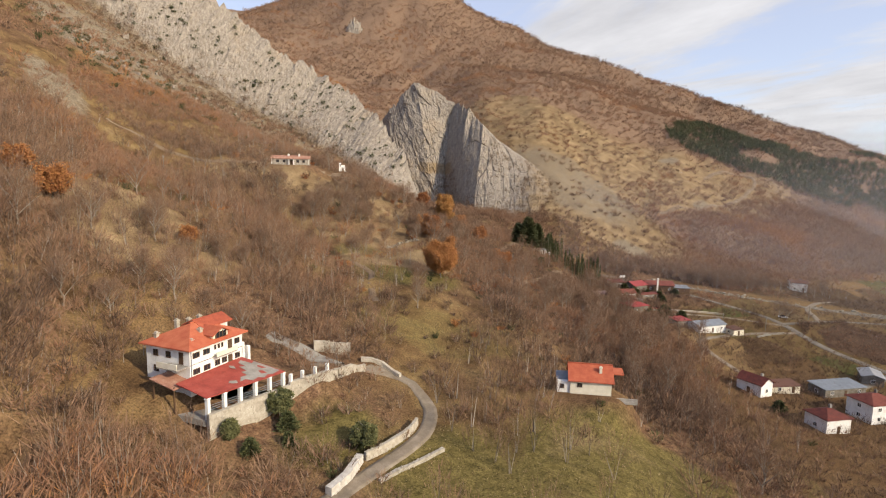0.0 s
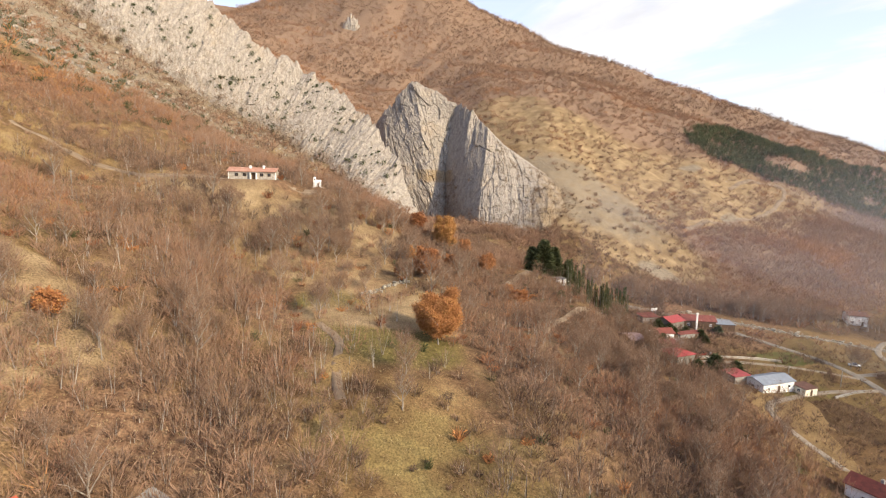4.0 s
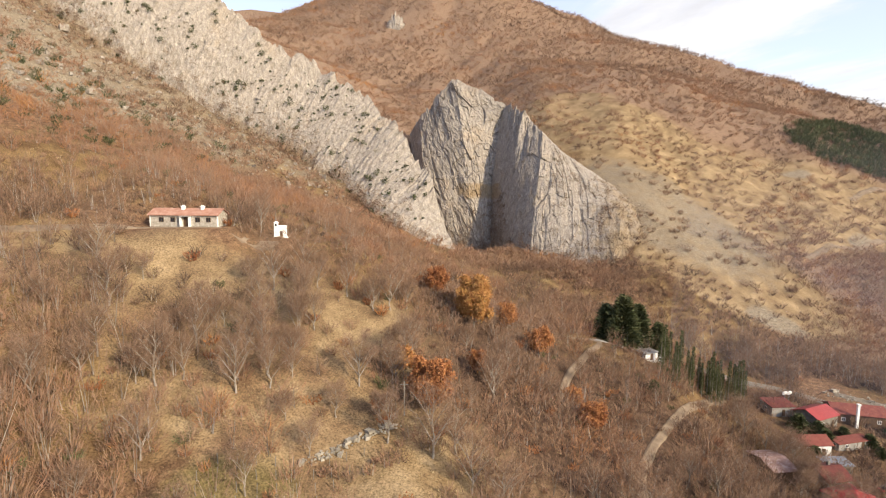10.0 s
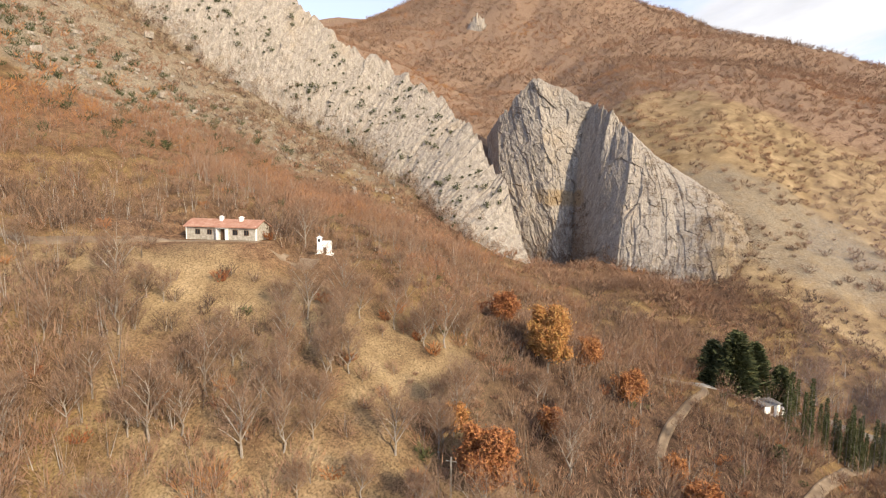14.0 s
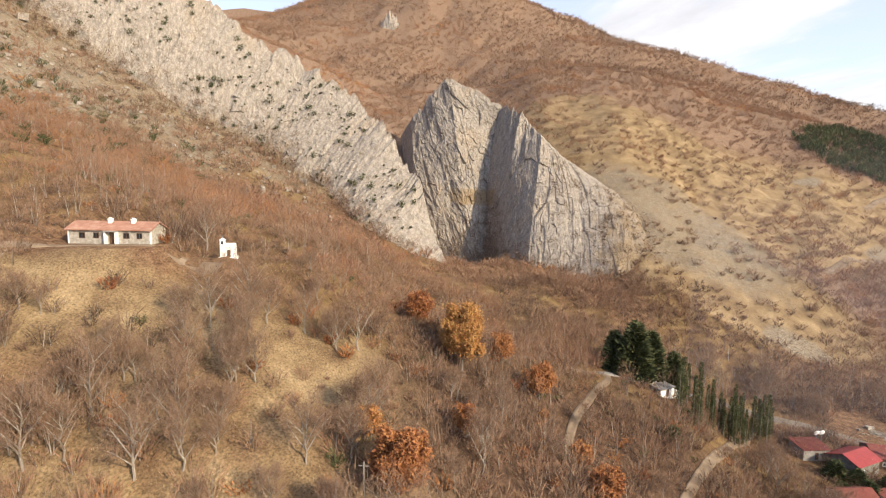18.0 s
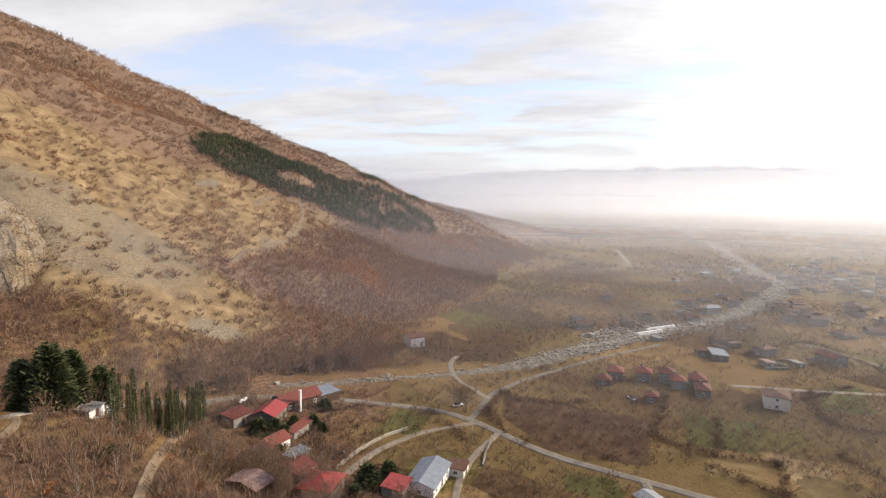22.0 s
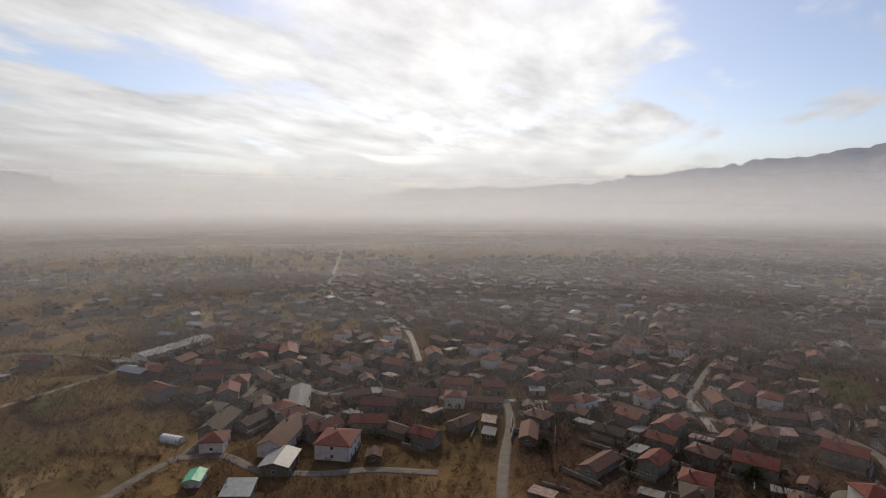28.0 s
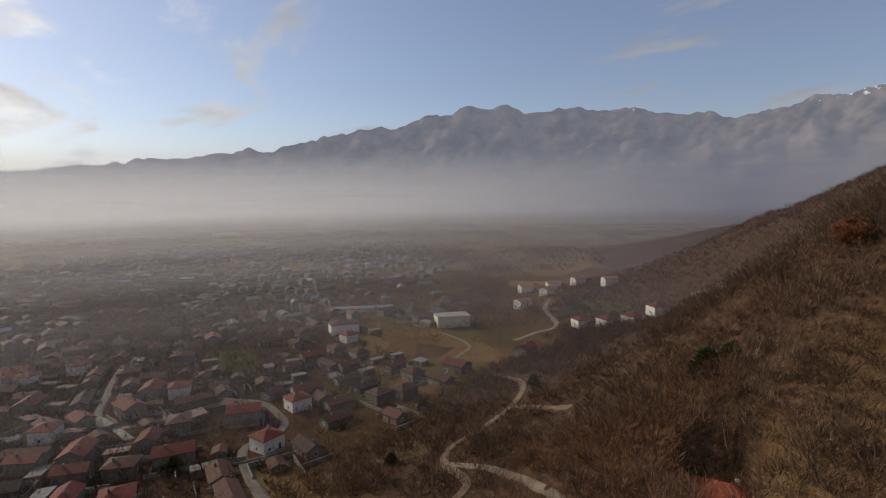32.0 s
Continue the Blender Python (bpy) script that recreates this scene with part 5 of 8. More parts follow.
for k in range(6):
    x, y, z = porch_top(-2.7 + 2.78 * k, 0.97)
    pil = part("pillar", box(x - 0.28, y - 0.28, 29.2, x + 0.28, y + 0.28, z - 0.15), PLASTER, porch)
    part("pillar_cap", box(x - 0.34, y - 0.34, z - 0.4, x + 0.34, y + 0.34, z - 0.2), PLASTER, pil)
    if k < 5:
        for lift in (31.4, 31.75, 32.1):
            rail = part("rail", box(0.25, -0.03, 0, 2.6, 0.03, 0.07), METAL_GREY, porch)
            rail.matrix_basis = pose(x, y, lift, 0, 0, math.degrees(math.atan2(-3.4, 14.4)))
part("floor", solid([(-3.2, -6.7, 30.0), (11.6, -10.2, 30.0), (11.6, -0.1, 30.0), (-3.2, -0.1, 30.0)], [[0, 1, 2, 3]], 1.0), CONCRETE, porch)

# terrace retaining wall of pale rubble, with pillars and rails on top
terrace = thing("terrace_wall", PLOT, "tall pale rubble retaining wall with white pillars on top", "wall")
corners = [(-3.4, -6.9), (4, -8.65), (11.6, -10.4), (15.5, -11.5), (19.7, -13.2)]
for (ax, ay), (bx, by) in zip(corners, corners[1:]):
    run = math.hypot(bx - ax, by - ay)
    seg = part("wall_length", box(0, -0.45, 22.5, run + 0.2, 0.25, 31.2 + 0.5 * (ax > 11)), PALE_STONE, terrace)
    seg.matrix_basis = pose(ax, ay, 0, 0, 0, math.degrees(math.atan2(by - ay, bx - ax)))
    rng = random.Random(int(ax * 10))
    for k in range(int(run * 5)):
        x, z, s = rng.uniform(0.2, run), rng.uniform(25, 31), rng.uniform(0.25, 0.6)
        bm = bmesh.new()
        bmesh.ops.create_icosphere(bm, subdivisions=1, radius=s / 2)
        for v in bm.verts:
            v.co *= rng.uniform(0.8, 1.15)
            v.co.y *= 0.5
        st = part("stone", bm, PALE_STONE, seg)
        st.matrix_basis = pose(x, -0.45, z)
for x, y in ((12.0, -10.5), (14.4, -11.2), (17.0, -12.1), (19.4, -13.1)):
    part("pillar", box(x - 0.25, y - 0.25, 31.6, x + 0.25, y + 0.25, 33.0), PLASTER, terrace)
for x, y in ((12.9, -0.3), (12.9, 1.4), (14.2, 2.2)):
    part("gate_pillar", box(x - 0.35, y - 0.3, 32, x + 0.3, y + 0.3, 36.6), PLASTER, terrace)


def rubble_wall(name, points, high, thick, label, base_drop=0.6, mat=None):
    """A free wall of stones along points of the plan: each length has its own core and stones."""
    line = curve_through(points, 2.0)
    a = line[len(line) // 2]
    ob = thing(name, pose(a[0], a[1], surf(*a)), label, "wall")
    inv = ob.matrix_world.inverted()
    rng = random.Random(len(line))
    tops = [surf(*p) + high * rng.uniform(0.9, 1.08) for p in line]
    for p, q, zp, zq in zip(line[:-1], line[1:], tops[:-1], tops[1:]):
        run = float(np.linalg.norm(q - p))
        bm = box(0, -thick / 2, -base_drop - 1, run, thick / 2, 0)
        for v in bm.verts:
            t = v.co.x / run
            v.co.z = (zp if t < 0.5 else zq) - (0 if v.co.z == 0 else high + base_drop)
            v.co.y += rng.uniform(-0.06, 0.06)
        seg = part("wall_length", bm, mat or PALE_STONE, ob)
        seg.matrix_basis = inv @ pose(p[0], p[1], 0, 0, 0, math.degrees(math.atan2(q[1] - p[1], q[0] - p[0])))
        for k in range(int(4 + 4 * high)):
            s = rng.uniform(0.25, 0.55)
            bm = bmesh.new()
            bmesh.ops.create_icosphere(bm, subdivisions=1, radius=s / 2)
            for v in bm.verts:
                v.co *= rng.uniform(0.75, 1.2)
            st = part("stone", bm, mat or PALE_STONE, seg)
            up = rng.uniform(-0.1, 1.05)
            st.matrix_basis = pose(rng.uniform(0, run), rng.choice((-1, 1)) * thick / 2 * (0.9 if up < 0.95 else 0.4), (zp + zq) / 2 - high * (1 - up))
    return ob


rubble_wall("terrace_wall_end", [(-21.0, 96.6), (-18.8, 100.4), (-15.7, 105.8)], 1.7, 0.7, "pale rubble wall running down from the terrace to the drive")
rubble_wall("drive_wall", [(-11.8, 80.0), (-8.2, 84.2), (-5.2, 89), (-4.2, 92.5)], 1.5, 0.6, "curved pale stone wall along the inside of the drive")
rubble_wall("bank_wall", [(-8.5, 107.5), (-12.5, 109.8), (-17, 109.2)], 0.9, 0.8, "low tumbled stone wall above the drive")
rubble_wall("lane_wall", [(-15.6, 70.6), (-13.6, 74.5), (-12.6, 79.5)], 1.3, 1.2, "tumbled white rubble wall at the bottom of the drive", mat=WHITE_RUBBLE)
rubble_wall("garden_wall", [(-8.9, 75.1), (-4.8, 79.7), (0.7, 85.5)], 0.6, 0.6, "low brown stone wall on the bank outside the drive", mat=STONEWALL)
rubble_wall("ruined_wall", [(-26.9, 108.8), (-23, 110.4), (-19.6, 111.2)], 2.2, 0.5, "ruined pale stone wall end beside the drive")
rubble_wall("field_wall", [(104, 256), (118, 261), (132, 263), (142, 262)], 0.9, 0.6, "low pale dry-stone wall round the field")
rubble_wall("road_wall", [(140, 229), (148, 233), (156, 236)], 0.8, 0.5, "low concrete wall beside the road", mat=CONCRETE)
_a = np.random.uniform(0, 1, 130)
_q = along([(-22, 191.6), (-15.4, 196.7), (-9.1, 201.5)], _a) + np.random.normal(0, 0.4, (130, 2))
boulders("slope_stones", _q[:, 0], _q[:, 1], np.random.gamma(2.0, 0.14, 130) + 0.15, "line of tumbled pale stones on the slope")
road("concrete_ramp", [(-36.7, 110.5), (-30.5, 108.6), (-25.5, 106.5), (-20.5, 104.5)], 3.4, CONCRETE, "pale concrete ramp behind the villa", "ramp", lift=0.3)

# ---------------------------------------------------------------- small house on the slope
cottage = thing("cottage", pose(28.0, 110.2, 22.6, 0, 0, -9.0), "small cream house with an orange-red tiled roof on the slope", "house")
part("wall", gable_walls(0, 0, 8.6, 6.4, -1.5, 2.8, 2.5), CREAM, cottage)
part("roof", gable(0, 0, 8.6, 6.4, 2.8, 2.8, 0.5, 0.2), RED_TILE, cottage, "orange-red tiled saddle roof")
part("ridge_cap", box(-0.45, 3.05, 5.55, 9.05, 3.35, 5.73), RED_TILE, cottage)
part("barge_board", box(9.12, -0.4, 2.5, 9.22, 6.8, 2.75), PALE_TILE, cottage)
opening(cottage, 2.0, 0, 1.8, 1.1, 1.0)
opening(cottage, 8.6, 3.0, 1.4, 1.0, 2.1, 90, name="door")
chimney(cottage, 6.4, 1.6, 3.0, 5.6, 0.55, CREAM)
part("annex_wall", box(-2.7, 0.3, -1.5, -0.02, 5.0, 2.3), PLASTER, cottage, "pale side annex")
part("annex_roof", shed_roof(-2.7, 1.6, -0.1, 5.2, 2.4, 2.9, 0.2), METAL_GREY, cottage, "dark grey sheet annex roof")
opening(cottage, -1.7, 0.3, 1.2, 0.9, 1.0)
part("porch_roof", shed_roof(9.3, 3.8, 11.6, 6.4, 3.4, 4.0, 0.1), RED_TILE, cottage, "small tiled porch roof")
for x, y in ((11.4, 4.0), (11.4, 6.2)):
    part("porch_post", box(x - 0.08, y - 0.08, -1, x + 0.08, y + 0.08, 3.7), WOOD, cottage)
part("footing", box(-2.9, -0.5, -3.0, 9.0, -0.2, -0.5), PALE_STONE, cottage, "pale stone footing wall")
part("yard_kerb", box(9.1, -0.4, -1.6, 14.0, -0.1, -0.4), CONCRETE, cottage)

# ---------------------------------------------------------------- long stone hut and chapel
hut = thing("stone_hut", pose(-77.2, 239.4, 73.5, 0, 0, 5.0), "long single-storey stone hut with a faded orange tiled roof", "hut")
part("wall", gable_walls(0, 0, 16.4, 5.6, -1.0, 3.0, 1.3), STONEWALL, hut)
part("roof", gable(0, 0, 16.4, 5.6, 3.0, 1.5, 0.45, 0.2), PALE_TILE, hut, "faded orange tiled roof")
for x, w in ((2.8, 1.2), (5.6, 1.1), (11.6, 1.2), (14.2, 1.1)):
    opening(hut, x, 0, 1.8, w, 1.15, frame_mat=WOOD)
opening(hut, 8.8, 0, 1.3, 1.1, 2.3, name="door")
part("porch_wall", box(7.6, -0.9, -1, 7.9, 0, 2.6), PLASTER, hut)
part("porch_wall", box(9.7, -0.9, -1, 10.0, 0, 2.6), PLASTER, hut)
part("porch_roof", box(7.4, -1.1, 2.6, 10.2, 0, 2.8), CONCRETE, hut)
for k in range(3):
    part("step", box(7.4, -1.1 - 0.4 * (k + 1), -1, 10.2, -1.1 - 0.4 * k, -0.15 - 0.2 * k), STONEWALL, hut)
for x in (7.2, 11.9):
    chimney(hut, x, 2.2, 3.6, 5.1, 0.7, PLASTER)
for x in (-0.06, 16.22):
    part("quoin", box(x, -0.05, -0.9, x + 0.24, 0.3, 3.2), PLASTER, hut)

chapel = thing("chapel", pose(-47.6, 242.6, 71.3, 0, 0, 14), "tiny white-washed chapel with a slim bell tower", "chapel")
part("wall", gable_walls(0.9, 0, 3.4, 2.6, -1, 2.6, 0.7), PLASTER, chapel)
part("roof", gable(0.9, 0, 3.4, 2.6, 2.62, 0.8, 0.1, 0.12), PLASTER, chapel)
tower = part("tower", box(0, 0, -1, 1.1, 1.1, 4.3), PLASTER, chapel)
# no hole in the tower: a dark block paints the bell opening's shade
part("belfry", box(0.3, -0.02, 3.2, 0.8, 0.3, 4.0), GLASS, tower, "dark block standing in for the shaded belfry opening")
part("cap", hip(0, 0, 1.1, 1.1, 4.3, 0.5, 0.12, 0.08), PLASTER, tower)
part("cross", box(0.52, 0.5, 4.8, 0.6, 0.58, 5.4, box(0.35, 0.5, 5.1, 0.77, 0.58, 5.18)), METAL_GREY, tower)
opening(chapel, 2.1, 0, 0.9, 0.8, 1.8, name="door")
part("plinth", box(-0.3, -0.6, -1, 3.8, 3.0, 0.0), PLASTER, chapel)

chapel.scale = (0.8, 0.8, 0.8)

# red-roofed house below the villa's south side
south = thing("slope_house", pose(-57, 55.2, 26.6, 0, 0, 144), "white house with a red tiled roof among scrub", "house")
part("wall", box(-5, -4, -1.5, 5, 4, 3.2), PLASTER, south)
part("roof", hip(-5, -4, 5, 4, 3.2, 2.2, 0.6), RED_TILE, south)
opening(south, -2.5, -4, 1.6, 1.2, 1.2)
opening(south, 2.0, -4, 1.1, 1.0, 2.1, name="door")
chimney(south, 2, 1, 3.5, 5.9)


# ---------------------------------------------------------------- houses of the valley
def simple_house(name, x, y, turn_by, w, d, h, roof_kind, rise, wall_mat, roof_mat, label, category="house", group="", windows=True, chim=1, drop=1.2, z=None):
    """A house of one to three storeys with windows on all sides, a door, a roof and chimneys."""
    ob = thing(name, pose(x, y, surf(x, y) if z is None else z, 0, 0, turn_by), label, category, group)
    X, Y = w / 2, d / 2
    if roof_kind == "gable":
        part("wall", gable_walls(-X, -Y, X, Y, -drop, h, rise * 0.88), wall_mat, ob)
        part("roof", gable(-X, -Y, X, Y, h, rise), roof_mat, ob)
    elif roof_kind == "hip":
        part("wall", box(-X, -Y, -drop, X, Y, h), wall_mat, ob)
        part("roof", hip(-X, -Y, X, Y, h, rise), roof_mat, ob)
    else:
        part("wall", box(-X, -Y, -drop, X, Y, h), wall_mat, ob)
        part("roof", shed_roof(-X, -Y, X, Y, h + 0.05, h + rise, 0.35), roof_mat, ob)
    if windows:
        for floor in range(max(1, int(h / 2.7))):
            zc = 1.5 + 2.8 * floor
            cols = max(1, int(w / 4.2))
            for k in range(cols):
                xc = -X + w * (k + 0.5) / cols
                if floor == 0 and k == cols // 2:
                    opening(ob, xc, -Y, 1.05, 1.0, 2.1, name="door")
                else:
                    opening(ob, xc, -Y, zc, 1.2, 1.2, frame_mat=PLASTER)
            opening(ob, X, 0, zc, 1.2, 1.2, 90, frame_mat=PLASTER)
            opening(ob, -X, 0, zc, 1.2, 1.2, -90, frame_mat=PLASTER)
    for k in range(chim):
        chimney(ob, X * (0.4 - 0.9 * k), Y * 0.3, h, h + rise + 0.5, 0.6, OLD_PLASTER)
    return ob


simple_house("valley_house", 101, 164.5, -62, 8, 6, 3.8, "gable", 2.0, PLASTER, MID_TILE, "white house with a steep orange saddle roof by a yard")
simple_house("valley_outbuilding", 112, 168, 8, 10, 4.5, 2.4, "shed", 0.7, CREAM, OLD_TILE, "low cream outbuilding with an old tiled lean-to roof", "outbuilding", chim=0)
simple_house("valley_villa", 108.5, 142, 12, 8, 7, 4.2, "hip", 1.7, PLASTER, MID_TILE, "white two-storey house with an orange hip roof")
simple_house("valley_tall_house", 128, 150.5, 12, 10, 8, 5.8, "hip", 1.8, PLASTER, MID_TILE, "tall white house with a red hip roof")
simple_house("valley_barn", 131, 169, 12, 16, 6.5, 2.8, "shed", 0.7, OLD_PLASTER, METAL_GREY, "long barn with a grey sheet roof", "barn", chim=0)
simple_house("grey_shed", 119, 234, 20, 15, 8.5, 3.2, "gable", 1.5, PLASTER, METAL_GREY, "white building with a blue-grey sheet roof", "shed", chim=0)
simple_house("shed_annex", 131, 232, 20, 6, 5, 2.6, "shed", 0.5, CREAM, OLD_TILE, "small cream annex with a worn roof", "outbuilding", chim=0)
simple_house("red_barn", 108, 236, 20, 7, 6, 2.8, "shed", 0.6, OLD_PLASTER, METAL_RED, "low shed with a dark red sheet roof", "shed", chim=0, windows=False)
simple_house("ruined_house", 223, 329, -20, 9, 8, 5.0, "gable", 1.8, PLASTER, OLD_TILE, "pale half-ruined two-storey house by the trees", chim=1)
simple_house("inn", 124, 301, -8, 15, 9, 3.4, "gable", 2.0, WOOD, MID_TILE, "dark timber inn with a long orange tiled roof", "inn", chim=0)
simple_house("inn_terrace", 136, 300, -8, 9, 8, 3.0, "shed", 0.5, WOOD, METAL_GREY, "dark timber terrace with a grey sheet roof", "inn", chim=0)
simple_house("red_house", 109, 296, 30, 10, 8, 3.6, "gable", 2.0, OLD_PLASTER, METAL_RED, "house with a bright red sheet saddle roof", chim=0)
simple_house("red_annex", 100, 301, 10, 8, 6, 3.0, "shed", 0.8, OLD_PLASTER, MID_TILE, "low annex with an orange roof beside the red house", "outbuilding", chim=0)
simple_house("white_house", 97, 277, 10, 9, 6, 3.2, "gable", 1.8, PLASTER, MID_TILE, "white cottage with an orange tiled roof", chim=0)
simple_house("pergola_house", 112, 283, 20, 12, 3, 2.4, "shed", 0.5, OLD_PLASTER, MID_TILE, "narrow outbuilding with a striped orange roof", "outbuilding", chim=0)
simple_house("grey_lean_to", 99, 268, 5, 7, 4, 2.2, "shed", 0.4, OLD_PLASTER, METAL_GREY, "low shed with a pale grey sheet roof", "shed", chim=0, windows=False)
simple_house("rusty_shed", 77, 257, 12, 6, 10, 3.0, "gable", 1.2, WOOD, RUST, "leaning wooden shed with a rusty sheet roof", "shed", chim=0, windows=False, drop=3)
simple_house("orange_house", 91, 258, 15, 7, 8, 3.4, "gable", 1.8, OLD_PLASTER, MID_TILE, "house with a patched orange tiled roof", drop=2)
simple_house("scarlet_house", 91, 247, 25, 9, 9, 3.6, "hip", 1.8, OLD_PLASTER, METAL_RED, "house with a scarlet sheet roof", drop=3, chim=0)
simple_house("lane_kiosk", 54.5, 291.5, 35, 5.5, 3.2, 2.3, "shed", 0.4, PLASTER, OLD_ROOF_GREY, "small white kiosk with a flat grey roof under the pines", "kiosk", chim=0)
shrine = thing("white_shrine", pose(59.3, 294.6, surf(59.3, 294.6), 0, 0, 20), "small white-washed shrine with a pointed roof among cypresses", "shrine")
part("body", box(-0.7, -0.7, -0.5, 0.7, 0.7, 2.0), PLASTER, shrine)
part("roof", hip(-0.7, -0.7, 0.7, 0.7, 2.0, 0.8, 0.15, 0.1), PLASTER, shrine)
stack = thing("tall_chimney", pose(121.5, 295.5, surf(121.5, 295.5)), "tall slim white chimney stack in front of the inn", "chimney")
part("shaft", box(-0.35, -0.35, -0.5, 0.35, 0.35, 7.6), PLASTER, stack)
part("cap", box(-0.5, -0.5, 7.6, 0.5, 0.5, 7.9), PLASTER, stack)
for x, y in ((103.5, 304), (105.2, 304.5)):
    dish = thing("satellite_dish", pose(x, y, surf(x, y)), "white round satellite dish on a pole above the roofs", "dish", "dishes")
    part("pole", box(-0.05, -0.05, 0, 0.05, 0.05, 4.8), METAL_GREY, dish)
    bm = bmesh.new()
    bmesh.ops.create_uvsphere(bm, u_segments=12, v_segments=6, radius=0.9)
    bmesh.ops.scale(bm, vec=(1, 0.35, 1), verts=bm.verts)
    d = part("bowl", bm, PLASTER, dish)
    d.matrix_basis = pose(0, 0, 5.2, 25, 0, 10)


def car(x, y, turn_by, paint, label):
    ob = thing("car", pose(x, y, surf(x, y) + 0.15, 0, 0, turn_by), label, "car", "parked cars")
    body = box(-2.1, -0.85, 0.3, 2.1, 0.85, 0.85)
    bmesh.ops.bevel(body, geom=body.edges[:], offset=0.12, segments=2, affect="EDGES")
    part("body", body, paint, ob)
    cab = solid([(-1.0, -0.65, 1.45), (0.7, -0.65, 1.45), (0.7, 0.65, 1.45), (-1.0, 0.65, 1.45)], [[0, 1, 2, 3]], 0.6)
    for v in cab.verts:
        if v.co.z < 1:
            v.co.x *= 1.5
            v.co.y *= 1.2
    part("cabin", cab, GLASS, ob)
    for wx in (-1.3, 1.3):
        for wy in (-0.85, 0.85):
            bm = bmesh.new()
            bmesh.ops.create_cone(bm, segments=12, radius1=0.32, radius2=0.32, depth=0.2, cap_ends=True)
            wheel = part("wheel", bm, RUBBER, ob)
            wheel.matrix_basis = pose(wx, wy, 0.3, 90, 0, 0)
    return ob


car(107, 260, 10, CAR_RED, "bright red car parked by the wall")
car(172, 262, -30, CAR_WHITE, "white car parked under the bare trees")
car(65, 303, 30, CAR_GREY, "grey car parked by the pines")
car(110, 261.5, 10, CAR_GREY, "dark blue-grey car parked by the wall")
car(229, 212, 60, CAR_WHITE, "white car parked in the farmyard")

# poles beside the tracks
for x, y, h in ((-101, 193, 7), (-26.8, 157, 4), (-28.5, 176, 1.8), (-9, 205, 6), (130, 240, 7), (150, 240, 7), (185, 262, 7)):
    pole = thing("pole", pose(x, y, surf(x, y)), "weathered wooden utility pole", "pole", "poles")
    part("shaft", box(-0.11, -0.11, -0.5, 0.11, 0.11, h), BARK, pole)
    part("crossbar", box(-0.7, -0.05, h - 0.6, 0.7, 0.05, h - 0.5), BARK, pole)
# vineyard stakes on the green patch
for i in range(5):
    for j in range(9):
        x, y = -38 + 2.4 * j + i * 1.4, 175 + 3.0 * i + j * 0.9
        st = thing("stake", pose(x, y, surf(x, y), 0, (i * 7 + j * 5) % 9 - 4), "thin pale wooden vineyard stake", "stake", "vineyard stakes")
        part("post", box(-0.04, -0.04, -0.3, 0.04, 0.04, 1.5), BARK, st)
for k in range(7):
    x, y = -20.5 - 0.3 * k, 146 + 3.2 * k
    st = thing("fence_post", pose(x + 3, y, surf(x + 3, y)), "pale wooden fence post beside the track", "post", "fence posts")
    part("post", box(-0.05, -0.05, -0.3, 0.05, 0.05, 1.4), BARK, st)

# ---------------------------------------------------------------- the village on the plain
FARM = "red-roofed farmhouses"
for x, y, a, w, d, h in ((250.6, 226.9, 20, 7.6, 6.8, 4.5), (257.8, 216.1, 15, 6.8, 6.8, 4.6), (263.2, 207.1, 25, 7.6, 6.8, 5), (257.8, 200.8, 20, 6.8, 6, 4.2), (266.8, 194.5, 18, 9.3, 6.8, 4), (240.7, 228.7, 20, 6.8, 6, 2.7), (256, 190, 15, 9.3, 6, 3.4)):
    simple_house("farmhouse", x, y, a, w, d, h, "hip", 1.9, OLD_PLASTER, MID_TILE, "stone-walled farmhouse with a bright orange hip roof", group=FARM)
simple_house("small_red_house", 233, 205, 15, 6, 5, 3.0, "hip", 1.4, OLD_PLASTER, MID_TILE, "small outbuilding with a bright red roof", "outbuilding")
simple_house("yellow_house", 262, 163, 10, 10, 9, 5.4, "hip", 1.6, CREAM, OLD_TILE, "unfinished yellowish house with a broken roof")
simple_house("warehouse", 336, 84, -58, 46, 11, 4.0, "gable", 1.4, PLASTER, METAL_BRIGHT, "long white warehouse with a bright sheet roof", "warehouse", chim=0)
simple_house("long_house", 186, 76, -45, 24, 9, 4.2, "gable", 2.2, PLASTER, OLD_TILE, "long white house with a dark red tiled roof")
simple_house("big_house", 168, 64, -45, 13, 12, 5.4, "hip", 2.3, PLASTER, MID_TILE, "white house with a broad orange hip roof")
simple_house("grey_workshop", 169, 84, -40, 12, 9, 3.4, "gable", 1.3, OLD_PLASTER, METAL_BRIGHT, "workshop with a pale grey sheet roof", "workshop", chim=0)
simple_house("long_red_house", 209, 92, -40, 18, 8, 4.6, "gable", 2.2, OLD_PLASTER, OLD_TILE, "long house with a dark red tiled roof")
simple_house("street_house", 197, 97, -30, 9, 8, 4.0, "hip", 1.8, PLASTER, MID_TILE, "white house with an orange roof at the road fork")
simple_house("tin_shed", 159, 100, -30, 10, 8, 3.0, "shed", 0.6, OLD_PLASTER, METAL_GREY, "shed with a blue-grey sheet roof", "shed", chim=0)
simple_house("lane_shed", 151, 180, 60, 9, 6, 3.0, "gable", 1.0, OLD_PLASTER, METAL_BRIGHT, "small shed with a pale grey roof", "shed", chim=0)
simple_house("round_hall", -42.1, -211, 3.8, 22, 16, 7.0, "flat", 0.5, CREAM, CONCRETE, "pale unfinished hall with columns", "hall", chim=0)
